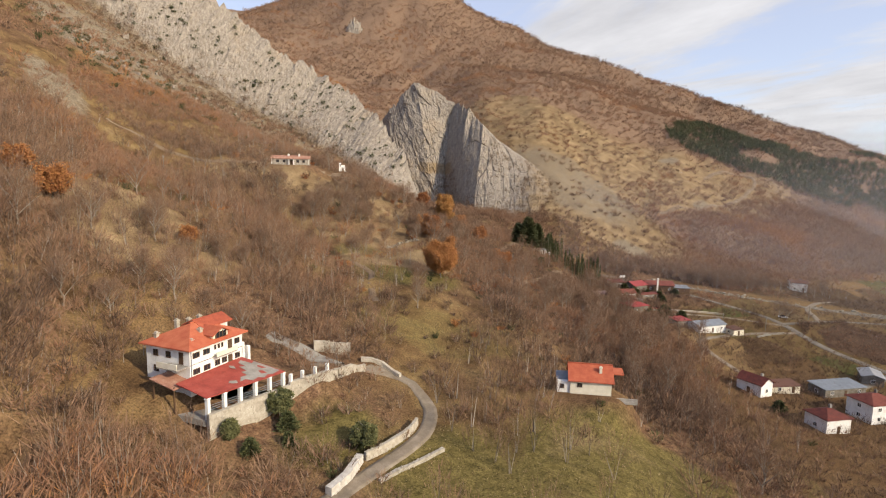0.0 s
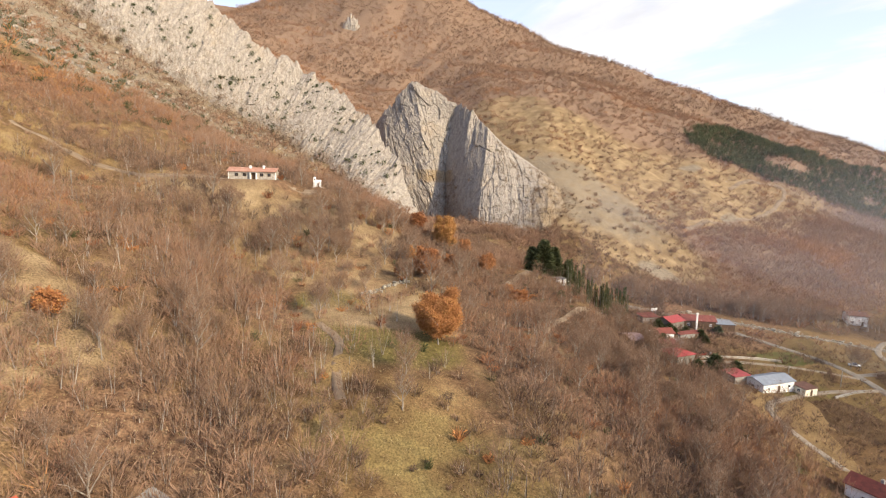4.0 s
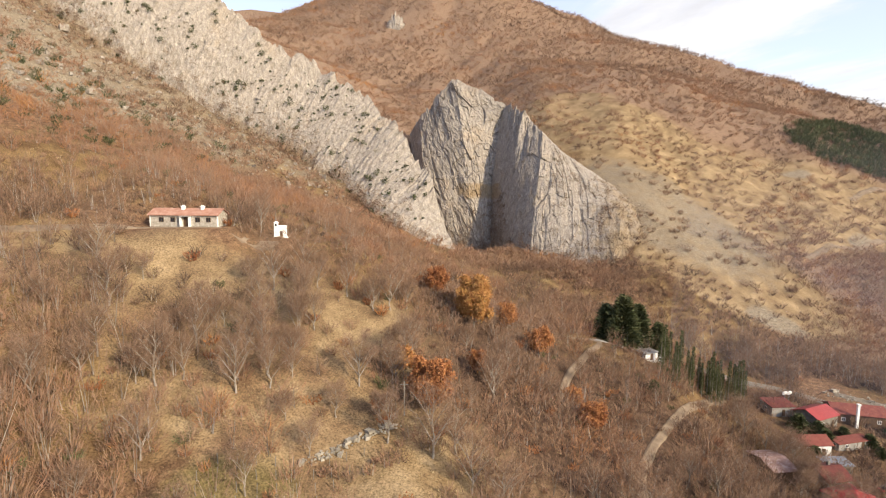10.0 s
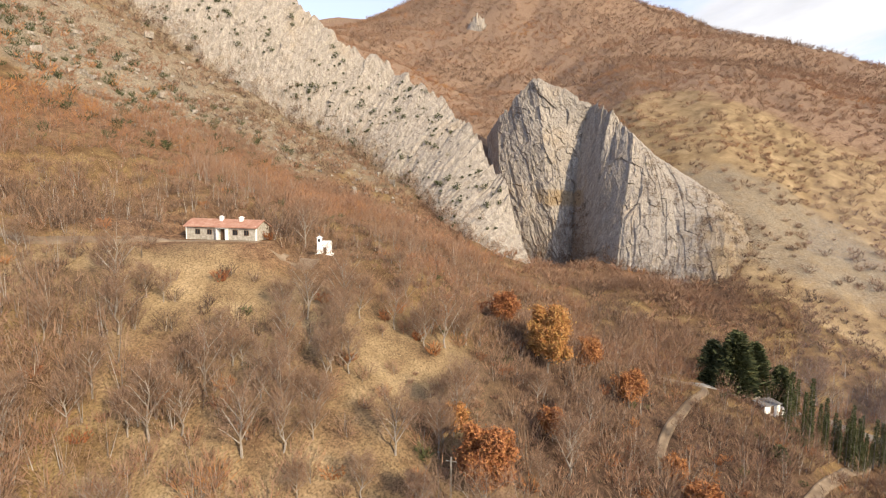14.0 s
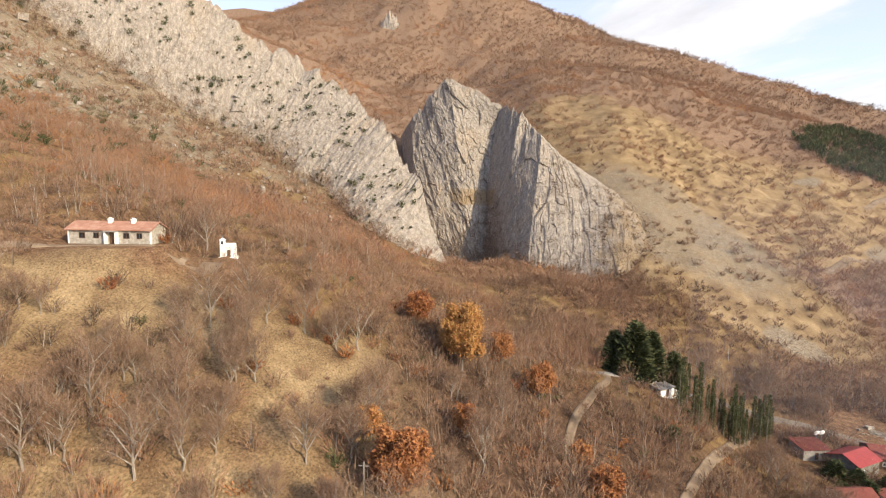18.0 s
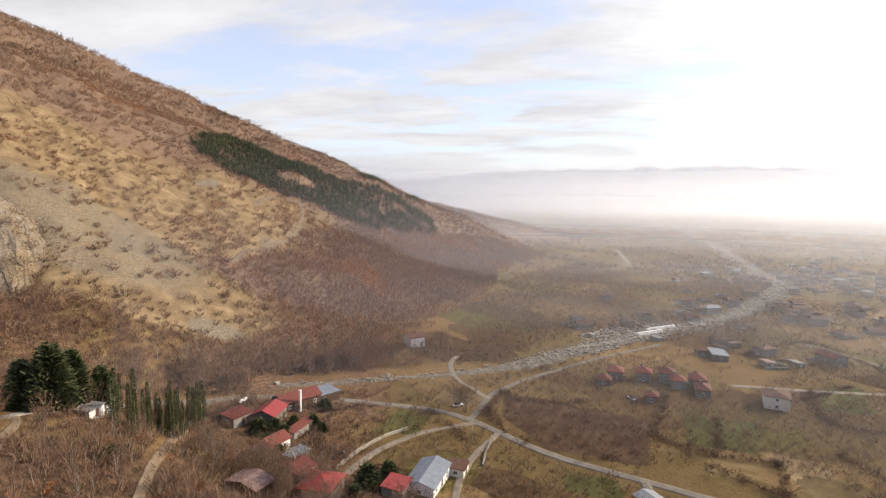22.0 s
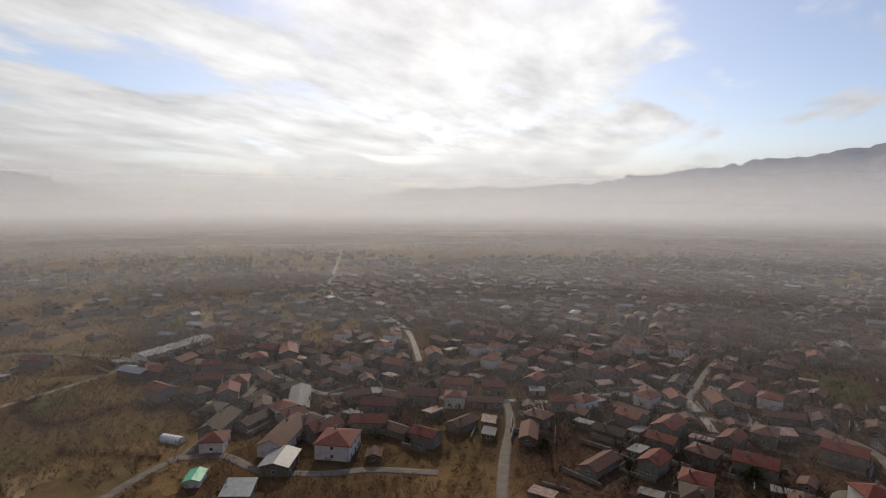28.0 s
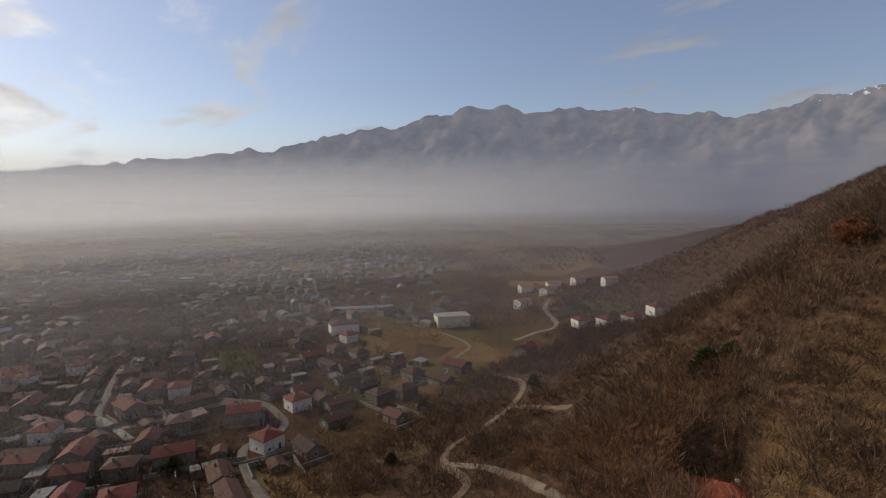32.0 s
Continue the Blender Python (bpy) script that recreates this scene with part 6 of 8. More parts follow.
simple_house("field_barn", 300, 108, 30, 16, 8, 3.6, "gable", 1.4, OLD_PLASTER, METAL_GREY, "field barn with a grey sheet roof", "barn", chim=0)
simple_house("block_shed", 322, 196, 20, 14, 8, 3.2, "shed", 0.6, OLD_PLASTER, METAL_GREY, "dark blue-grey shed by the orchard", "shed", chim=0)
for x, y, a in ((-128.6, -155.3, 20), (-118, -168.5, 10), (-139.7, -146, 30), (-153.4, -142.5, 5)):
    simple_house("foothill_house", x, y, a, 11, 9, 4.8, "hip", 2.0, PLASTER, MID_TILE, "white house with a red tiled roof at the hill's foot", group="foothill houses")
for x, y, a in ((-103, -252.6, 30), (-124.2, -318.7, 10), (-150.6, -320.9, 0), (-176.6, -328.1, 20), (-186.6, -281.8, 5), (-135.6, -293.4, 40)):
    simple_house("white_foothill_house", x, y, a, 12, 8, 5.6, "gable", 2.0, PLASTER, PALE_TILE, "white two-storey house among gardens", group="white foothill houses")
hot = thing("greenhouse", pose(211, 108, surf(211, 108), 0, 0, 35), "white arched plastic greenhouse", "greenhouse")
bm = bmesh.new()
bmesh.ops.create_cone(bm, segments=24, radius1=2.0, radius2=2.0, depth=9, cap_ends=True)
sk = part("skin", bm, WHITE_PLASTIC, hot)
sk.matrix_basis = pose(0, 0, 0.3, 0, 90, 0)
for k in range(7):
    bm = bmesh.new()
    bmesh.ops.create_cone(bm, segments=24, radius1=2.06, radius2=2.06, depth=0.1, cap_ends=True)
    hp = part("hoop", bm, METAL_GREY, hot)
    hp.matrix_basis = pose(-4.2 + 1.4 * k, 0, 0.3, 0, 90, 0)
simple_house("green_shelter", 176, 108, -30, 7, 4.5, 2.2, "gable", 0.8, WHITE_PLASTIC, GREEN_PLASTIC, "low shelter with a green sheet roof", "shelter", windows=False, chim=0)
weir = thing("concrete_weir", pose(352, 242, surf(352, 242), 0, 0, -25), "pale concrete weir walls in the river bed", "weir")
for k, (x, y, w) in enumerate(((-12, -3, 22), (4, 4, 26))):
    part("wall", box(x, y, -1, x + w, y + 1.2, 2.4 - 0.5 * k), PLASTER, weir)
part("apron", box(-10, -1.8, -1, 26, 4, 0.6), CONCRETE, weir)

simple_house("old_barn", 219, 57, -25, 26, 8, 3.0, "gable", 1.6, OLD_PLASTER, OLD_ROOF_GREY, "long grey barn with a worn asbestos roof", "barn", chim=0, windows=False)
simple_house("stucco_hall", 30.1, -203.7, 13.8, 18, 12, 6.5, "hip", 2.0, PLASTER, OLD_TILE, "broad white hall with a low dark roof", "hall", chim=0)
simple_house("long_white_hall", 18.8, -270.9, 1.8, 44, 8, 3.2, "gable", 1.2, PLASTER, METAL_BRIGHT, "very long low hall with a bright roof", "hall", chim=0, windows=False)

for x, y, a, w, d, h in ((241, 80, -20, 11, 8, 5.0), (253, 72, -25, 10, 8, 4.6), (264, 83, 65, 12, 7, 4.4), (286, 36, -20, 18, 9, 5.2), (284, 53, -15, 10, 8, 5.0), (303, 86, -50, 12, 8, 4.6), (300, 103, -50, 10, 7, 4.2), (178, 46, 50, 13, 8, 4.4), (191, 34, 48, 14, 7.5, 4.2)):
    simple_house("lane_house", x, y, a, w, d, h, "hip" if w < 11 else "gable", 2.0, OLD_PLASTER, MID_TILE, "two-storey house with a dark red tiled roof by the lane", group="lane houses")

MODELS = [((9, 7.5, 4.6, "hip", 1.7, OLD_PLASTER, OLD_TILE, 1), "two-storey village house with a dark tiled hip roof"),
          ((11, 6.5, 2.9, "gable", 1.7, OLD_PLASTER, OLD_TILE, 1), "low village house with a weathered tiled saddle roof"),
          ((8.5, 8, 5.0, "hip", 1.8, PLASTER, MID_TILE, 1), "white village house with a red tiled hip roof"),
          ((14, 6, 2.8, "gable", 1.5, OLD_PLASTER, OLD_TILE, 0), "long low village house with a weathered roof"),
          ((9.5, 6.5, 4.4, "gable", 1.7, OLD_PLASTER, MID_TILE, 1), "two-storey village house with a red tiled saddle roof"),
          ((8, 6, 2.9, "gable", 1.6, OLD_PLASTER, OLD_TILE, 1), "small plastered village house with a dark tiled roof"),
          ((6.5, 4.5, 2.3, "shed", 0.5, OLD_PLASTER, OLD_ROOF_GREY, 0), "small outbuilding with a worn grey roof"),
          ((12, 8, 4.8, "gable", 2.1, OLD_PLASTER, MID_TILE, 1), "large village house with a red tiled saddle roof"),
          ((5.5, 4.5, 2.2, "gable", 1.0, OLD_PLASTER, OLD_TILE, 0), "little tiled outbuilding in a yard"),
          ((7, 5, 2.6, "shed", 0.6, OLD_PLASTER, RUST, 0), "shed with a rusty sheet roof")]


def village_density(x, y):
    d = np.maximum.reduce([0.95 * blob(x, y, 287.1, -272.9, 330, 250, -30), 0.95 * blob(x, y, 240, 40, 80, 70, 20), 0.95 * blob(x, y, 97.8, -71.3, 75, 100, 10), 0.7 * blob(x, y, 18.7, -243.7, 110, 120), 0.9 * blob(x, y, 330, 95, 40, 24, -30), 0.55 * blob(x, y, 38.8, -336.4, 130, 170), 0.45 * blob(x, y, 136.7, -638.8, 380, 240), 0.12 * blob(x, y, 500, 0, 400, 400)])
    d = d * (0.18 + 0.9 * smooth(0.36, 0.56, value_noise(x / 55, y / 55, 71)))
    return d * (height(x, y) < 3.0) * ~((x < 132) & (y > 40)) * ~((y > 106) & (x < 320))


rng = np.random.RandomState(12)
rows_of = []
for line in STREETS:
    way = np.gradient(line, axis=0)
    way /= np.linalg.norm(way, axis=1)[:, None]
    for sgn in (-1, 1):
        s = 0.0
        while s < len(line) - 1:
            k = int(s)
            off = rng.uniform(6.8, 9.5)
            rows_of.append((line[k, 0] + sgn * way[k, 1] * off, line[k, 1] - sgn * way[k, 0] * off, math.degrees(math.atan2(way[k, 1], way[k, 0])) + (90 if rng.uniform() < 0.25 else 0)))
            s += rng.uniform(4.2, 7.0)
_c = np.stack([rng.uniform(-70, 1050, 30000), rng.uniform(-1000, 320, 30000)], 1)
_lay = 25 + 70 * (value_noise(_c[:, 0] / 120, _c[:, 1] / 120, 8) - 0.5) + 90 * (rng.uniform(0, 1, len(_c)) < 0.4) + rng.normal(0, 6, len(_c))
cand = np.concatenate([np.array(rows_of), np.stack([_c[:, 0], _c[:, 1], _lay], 1)])
_p = village_density(cand[:, 0], cand[:, 1])
_p[:len(rows_of)] = np.minimum(1, _p[:len(rows_of)] * 3)
okay = (rng.uniform(0, 1, len(cand)) < _p) & ~near_road(cand[:, 0], cand[:, 1], 2.2)
TAKEN = [(o.location.x, o.location.y) for o in list(bpy.data.objects) if o.parent is None and o.get("category") in ("house", "shed", "warehouse", "workshop", "hall", "barn", "outbuilding", "greenhouse", "shelter", "inn")]
placed = []
spots_taken = np.array(TAKEN + [(0.0, 0.0)] * 5000)
filled = len(TAKEN)
for x, y, a in cand[okay]:
    gap = 8.8 if rng.uniform() < 0.7 else 13.5
    near = ((spots_taken[:filled, 0] - x) ** 2 + (spots_taken[:filled, 1] - y) ** 2).min()
    if filled < len(spots_taken) and near > gap * gap:
        placed.append((x, y, a))
        spots_taken[filled] = (x, y)
        filled += 1
placed.sort(key=lambda p: math.hypot(p[0] - 5, p[1] - 140))
first = {}
NEAR_VILLAGE = 295
for i, (x, y, turn_by) in enumerate(placed[:NEAR_VILLAGE]):
    k = int(hash2(np.array(i * 1.7), np.array(3.1), 2) * len(MODELS))
    if k not in first:
        (w, d, h, kind, rise, wm, rm, ch), lab = MODELS[k]
        first[k] = simple_house("village_house", x, y, turn_by, w, d, h, kind, rise, wm, rm, lab, group="village houses", chim=ch)
        first[k].rotation_mode = "XYZ"
    else:
        copy_thing(first[k], pose(x, y, surf(x, y), 0, 0, turn_by))


def joined(name, corners, faces, at, angles, mat, parent):
    """Many like solids in one mesh: corners has one row of points for each."""
    c, s = np.cos(np.radians(angles))[:, None], np.sin(np.radians(angles))[:, None]
    P = np.stack([corners[..., 0] * c - corners[..., 1] * s + at[:, :1], corners[..., 0] * s + corners[..., 1] * c + at[:, 1:2], corners[..., 2] + at[:, 2:3]], -1)
    k = corners.shape[1]
    me = bpy.data.meshes.new(name)
    me.from_pydata(P.reshape(-1, 3).tolist(), [], [[i * k + j for j in f] for i in range(len(at)) for f in faces])
    me.materials.append(mat)
    ob = new(name, me)
    ob.parent = parent
    return ob


BLOCK = [(3, 2, 1, 0), (4, 5, 6, 7), (0, 1, 5, 4), (1, 2, 6, 5), (2, 3, 7, 6), (3, 0, 4, 7)]


def blocks_of(w, d, z0, z1):
    o = np.ones(len(w))
    return np.stack([np.stack([a * w / 2, b * d / 2, z * o], 1) for z in (z0, z1) for a, b in ((-1, -1), (1, -1), (1, 1), (-1, 1))], 1)


far = np.array(placed[NEAR_VILLAGE:3400])
n = len(far)
far_at = np.stack([far[:, 0], far[:, 1], height(far[:, 0], far[:, 1])], 1)
w, d, h = rng.uniform(6, 13, n), rng.uniform(5, 8.5, n), rng.choice([2.6, 3.2, 4.8, 5.4], n)
far_village = tagged(new("far_village"), "far village houses with dark roofs in haze", "village", kind="stuff")
joined("wall", blocks_of(w, d, -1, h), BLOCK, far_at, far[:, 2], OLD_PLASTER, far_village)
ridge_in = np.where(rng.uniform(0, 1, n) < 0.5, 0.0, 1.0) * d / 2
X, Y, R = w / 2 + 0.4, d / 2 + 0.4, h + rng.uniform(1.2, 2.2, n)
roof_pts = np.stack([np.stack(p, 1) for p in ((-X, -Y, h), (X, -Y, h), (X, Y, h), (-X, Y, h), (-X + ridge_in, 0 * X, R), (X - ridge_in, 0 * X, R))], 1)
ROOF = [(0, 1, 5, 4), (1, 2, 5), (2, 3, 4, 5), (3, 0, 4), (3, 2, 1, 0)]
kind = rng.uniform(0, 1, n)
for name, mat, lo, hi in (("roof", FAR_TILE, 0, 0.84), ("grey_roof", OLD_ROOF_GREY, 0.84, 0.955), ("metal_roof", METAL_BRIGHT, 0.955, 1.01)):
    pick = (kind >= lo) & (kind < hi)
    joined(name, roof_pts[pick], ROOF, far_at[pick], far[pick, 2], mat, far_village)
# low walls round the yards
m_ = 1500
i = rng.randint(0, min(900, len(placed)), m_)
near_by = np.array(placed)[i]
a = near_by[:, 2] + 90 * rng.randint(0, 2, m_)
off = rng.uniform(5.5, 9, m_) * rng.choice([-1, 1], m_)
q = near_by[:, :2] + np.stack([-np.sin(np.radians(a)), np.cos(np.radians(a))], 1) * off[:, None] + rng.normal(0, 2, (m_, 2))
keep = ~near_road(q[:, 0], q[:, 1], -1.0)
q, a = q[keep], a[keep]
n = len(q)
walls = tagged(new("yard_walls"), "low pale walls round the village yards", "walls", kind="stuff")
joined("wall", blocks_of(rng.uniform(6, 16, n), np.full(n, 0.3), -0.6, rng.uniform(0.9, 1.9, n)), BLOCK, np.stack([q[:, 0], q[:, 1], height(q[:, 0], q[:, 1])], 1), a, OLD_PLASTER, walls)

# ---------------------------------------------------------------- trees
def limb(bm, a, b, r0, r1, sides=5):
    """A tapered length of wood from a to b."""
    a, b = Vector(a), Vector(b)
    way = (b - a).normalized()
    u = way.orthogonal().normalized()
    v = way.cross(u)
    rings = []
    for p, r in ((a, r0), (b, r1)):
        rings.append([bm.verts.new(p + (u * math.cos(2 * math.pi * k / sides) + v * math.sin(2 * math.pi * k / sides)) * r) for k in range(sides)])
    for k in range(sides):
        j = (k + 1) % sides
        bm.faces.new((rings[0][k], rings[0][j], rings[1][j], rings[1][k]))


def skeleton_of(rng, tall, spread_by, limbs=8, start=0.25, climb=(0.45, 0.9)):
    """Trunk, limbs and branch tips of a broadleaf tree."""
    bm, tips = bmesh.new(), []
    p, r = Vector((0, 0, -0.5)), tall * 0.022
    knots = [p]
    for k in range(5):
        q = Vector((rng.uniform(-0.04, 0.04) * tall, rng.uniform(-0.04, 0.04) * tall, tall * (k + 1) / 5.6))
        limb(bm, p, q, r, r * 0.78, 6)
        p, r = q, r * 0.78
        knots.append(q)
    for k in range(limbs):
        s = start + (1 - start) * (k + rng.random()) / limbs
        f = s * 5
        i = min(4, int(f))
        a = knots[i].lerp(knots[i + 1], f - i)
        az = k * 2.4 + rng.uniform(-0.4, 0.4)
        ln = spread_by * (1.15 - 0.6 * s) * rng.uniform(0.8, 1.15)
        b = a + Vector((math.cos(az) * ln, math.sin(az) * ln, ln * rng.uniform(*climb)))
        r0 = tall * 0.011 * (1.25 - s)
        limb(bm, a, b, r0, r0 * 0.45, 4)
        for j in range(5):
            c = a.lerp(b, 0.35 + 0.65 * j / 4)
            az2 = az + rng.uniform(-1.3, 1.3)
            l2 = ln * rng.uniform(0.3, 0.55)
            d = c + Vector((math.cos(az2) * l2, math.sin(az2) * l2, l2 * rng.uniform(0.4, 1.1)))
            limb(bm, c, d, r0 * 0.45, r0 * 0.15, 3)
            tips += [c.lerp(d, 0.5), d]
    tips.append(knots[-1])
    return bm, np.array([tuple(t) for t in tips])


def crown_on(parent, tips, per, size, width, tint, jitter, mat, name="crown", fall=0.3, loose=0.0):
    """Twigs or leaves clustered round branch tips."""
    idx = np.repeat(np.arange(len(tips)), per)
    base = tips[idx] + np.random.normal(0, loose or size * 0.55, (len(idx), 3))
    way = np.random.normal(0, 1, (len(idx), 3))
    way[:, 2] = np.abs(way[:, 2]) * 0.8 - fall
    way *= (np.random.uniform(0.5, 1.2, len(idx)) * size / np.linalg.norm(way, axis=1))[:, None]
    ob = spikes(name, base, way, np.random.uniform(0.6, 1.4, len(idx)) * width, np.clip(np.random.normal(tint, jitter, len(idx)), 0, 1), mat, "", "")
    ob.parent = parent
    return ob


LEAF = material("autumn_leaves", [(0.180, 0.062, 0.027), (0.303, 0.124, 0.048), (0.385, 0.176, 0.064), (0.394, 0.224, 0.068), (0.361, 0.264, 0.089)], attribute="tint", bump=0, rough=0.8, specular=0.15)


def leafy_tree(name, x, y, tall, wide, tint, label, per=110, leaf=0.27):
    rng = random.Random(int(x * 3 + y))
    ob = thing(name, pose(x, y, surf(x, y)), label, "tree")
    bm, tips = skeleton_of(rng, tall * 0.92, wide * 0.5, 14, 0.16)
    part("trunk", bm, BARK, ob)
    r = np.random.RandomState(int(tall * 10))
    way = r.normal(0, 1, (110, 3))
    way /= np.linalg.norm(way, axis=1)[:, None]
    lumps = way * (r.uniform(0.35, 1.0, (110, 1)) **0.5 * (wide * 0.46, wide * 0.46, tall * 0.36)) + (0, 0, tall * 0.6)
    crown_on(ob, np.concatenate([tips * (0.8, 0.8, 1), lumps]), per, leaf * 1.5, leaf * 0.6, tint, 0.13, LEAF, loose=0.055 * wide)
    return ob


leafy_tree("oak", -0.5, 168, 11.2, 10.5, 0.44, "round oak still full of orange leaves on the grassy slope", per=420, leaf=0.22)
leafy_tree("oak", -4.9, 207.5, 9.5, 7.0, 0.25, "rusty red-orange oak on the slope", per=120)
leafy_tree("poplar", 0.4, 252, 14.5, 9, 0.60, "tall yellow-leaved tree at the wood's edge", per=120)
leafy_tree("maple", 18, 262, 8, 7, 0.3, "low bush with rusty orange leaves", per=28)
leafy_tree("maple", 9, 268, 7, 6, 0.35, "small tree with thinning orange leaves", per=20)
leafy_tree("oak", -88, 120, 6.5, 7.5, 0.36, "spreading oak with brown-orange leaves", per=40)
leafy_tree("oak", -97, 122, 6, 6, 0.33, "small oak with orange-brown leaves", per=36)
leafy_tree("oak", -64, 133, 4, 4.5, 0.33, "low bush with orange leaves", per=26)
leafy_tree("maple", 24.4, 242, 4.5, 4.0, 0.34, "rusty bush beside the lane", per=30)
leafy_tree("maple", 27.3, 233, 5, 6, 0.26, "rusty bush beside the dirt track", per=30)
leafy_tree("oak", 2.7, 228, 5.5, 4, 0.24, "small rusty oak on the slope", per=30)
leafy_tree("oak", -10.5, 260, 7.5, 6, 0.16, "russet oak with thinning leaves at the wood's edge", per=34)
leafy_tree("maple", -11, 215, 5, 4, 0.5, "thin tree with a few yellow-orange leaves", per=16)


def bare_tree(name, tall, seed, twigs=21):
    rng = random.Random(seed)
    ob = thing(name, pose(0, 0, 0), "leafless grey tree with fine spreading branches", "tree", "bare trees")
    bm, tips = skeleton_of(rng, tall * 0.80, tall * 0.25, 11, 0.18, (1.0, 1.9))
    part("trunk", bm, PALE_BARK, ob)
    crown_on(ob, tips, twigs, tall * 0.085, 0.022, 0.30, 0.10, TWIG, fall=-0.6)
    return ob


def put(model, used, x, y, turn_by, size):
    m = pose(x, y, surf(x, y) - 0.1, 0, 0, turn_by)
    ob = model if not used else copy_thing(model, m)
    ob.matrix_basis = m
    ob.scale = (size, size, size)
    return ob


models = [bare_tree("bare_tree", t, s) for t, s in ((8, 1), (9.5, 2), (7, 3), (11, 4))]
spots = []
rng = np.random.RandomState(5)
for cx, cy, rx, ry, n_ in ((165, 320, 50, 11, 34), (72, 200, 22, 60, 46), (64, 150, 16, 40, 20), (84, 262, 10, 22, 16), (-28, 206, 45, 20, 62), (-30, 235, 40, 14, 20), (-60, 160, 40, 40, 26), (100, 330, 30, 12, 22), (165, 330, 45, 12, 22), (40, 210, 25, 40, 26), (-55, 110, 30, 22, 18), (0, 140, 25, 16, 12), (-25, 60, 30, 20, 16), (60, 240, 20, 25, 14), (75, 90, 18, 40, 14)):
    p = rng.normal(0, 0.55, (n_, 2)) * (rx, ry) + (cx, cy)
    spots += [tuple(q) for q in p]
spots = [p for p, bad in zip(spots, near_road(np.array([s[0] for s in spots]), np.array([s[1] for s in spots]))) if not bad and open_ground(np.array([p[0]]), np.array([p[1]]))[0]][:285]
used = set()
for i, (x, y) in enumerate(spots):
    k = i % 4
    put(models[k], k in used, x, y, (i * 77) % 360, 0.75 + 0.5 * ((i * 37) % 10) / 10)
    used.add(k)
for x, y in ((168, 259), (171, 258), (-20, -3)):
    put(models[3], True, x, y, 40, 1.0)


def round_bush(x, y, tall, wide, label, tint=0.82):
    """A dense evergreen bush with many small leaves and a lumpy crown."""
    r = np.random.RandomState(int(abs(x) * 7 + y))
    ob = thing("evergreen_bush", pose(x, y, surf(x, y) - 0.1), label, "bush")
    bm, tips = skeleton_of(random.Random(int(y)), tall * 0.9, wide * 0.4, 10, 0.1)
    part("trunk", bm, BARK, ob)
    way = r.normal(0, 1, (90, 3))
    way /= np.linalg.norm(way, axis=1)[:, None]
    lumps = way * (r.uniform(0.45, 1.0, (90, 1)) * (wide * 0.46, wide * 0.46, tall * 0.42)) + (0, 0, tall * 0.52)
    crown_on(ob, lumps, 120, 0.42, 0.11, tint, 0.2, GREENERY)
    return ob


round_bush(-12.3, 83.1, 5.0, 5.2, "round olive-green evergreen bush beside the drive wall")
round_bush(-27.5, 86.8, 5.2, 4.6, "round olive-green bush against the terrace wall", 0.88)
round_bush(-32.5, 78.2, 3.4, 2.2, "small pale green bush against the terrace wall", 0.92)


def conifer(name, tall, wide, label, layers=16, per=26, group="", taper=1.0):
    ob = thing(name, pose(0, 0, 0), label, "tree", group)
    bm = bmesh.new()
    limb(bm, (0, 0, -0.5), (0, 0, tall * 0.97), tall * 0.018, 0.02, 6)
    part("trunk", bm, BARK, ob)
    base, way, width = [], [], []
    for k in range(layers):
        s = (k + 0.5) / layers
        r = wide * 0.5 * (1 - s**1.3) ** 0.8 * taper + 0.15
        for a in np.random.uniform(0, 2 * np.pi, per):
            for f in (0.25, 0.5, 0.75, 1.0):
                q = np.array((math.cos(a) * r * f, math.sin(a) * r * f, tall * (0.10 + 0.88 * s) - 0.1 * r * f)) + np.random.normal(0, 0.03 + 0.05 * wide, 3)
                base.append(q)
                way.append(np.array((math.cos(a), math.sin(a), 0.35)) * np.random.uniform(0.5, 1.0) * (0.18 + 0.13 * wide) + np.random.normal(0, 0.08 + 0.02 * wide, 3))
                width.append(0.10 + 0.02 * wide)
    n_ = len(base)
    tint = np.clip(np.random.normal(0.62, 0.22, n_), 0, 1)
    c = spikes("crown", np.array(base), np.array(way), np.array(width), tint, GREENERY, "", "")
    c.parent = ob
    return ob


pine = conifer("pine", 14, 8.6, "big dark green pine at the end of the lane", 24, 64)
put(pine, False, 47, 294, 0, 1.2)
put(pine, True, 53, 299, 90, 1.0)
put(pine, True, 42, 297, 190, 0.85)
put(pine, True, 60, 300, 20, 0.8)
fir = conifer("dark_bush", 5, 5.5, "dense dark evergreen bush on the grass", 12, 40)
put(fir, False, 96, 240, 0, 0.8)
put(fir, True, 104, 243, 40, 1.25)
put(fir, True, 105, 283, 10, 0.9)
put(fir, True, 118, 284, 10, 0.8)
put(fir, True, 57, 280, 60, 0.7)
put(fir, True, 50, 268, 60, 0.7)
put(fir, True, 196, 4, 60, 1.1)
put(fir, True, 100, 150, 0, 0.7)
cypress = conifer("cypress", 14.5, 1.45, "slim dark green cypress in a grove", 22, 16, "cypresses")
rng = np.random.RandomState(9)
first_one = True
for k in range(38):
    s = rng.uniform(0, 1)
    x, y = 56 + 34 * s + rng.normal(0, 2.2), 284 + 25 * s + rng.normal(0, 3.4)
    put(cypress, not first_one, x, y, k * 50, rng.uniform(0.5, 1.1))
    first_one = False


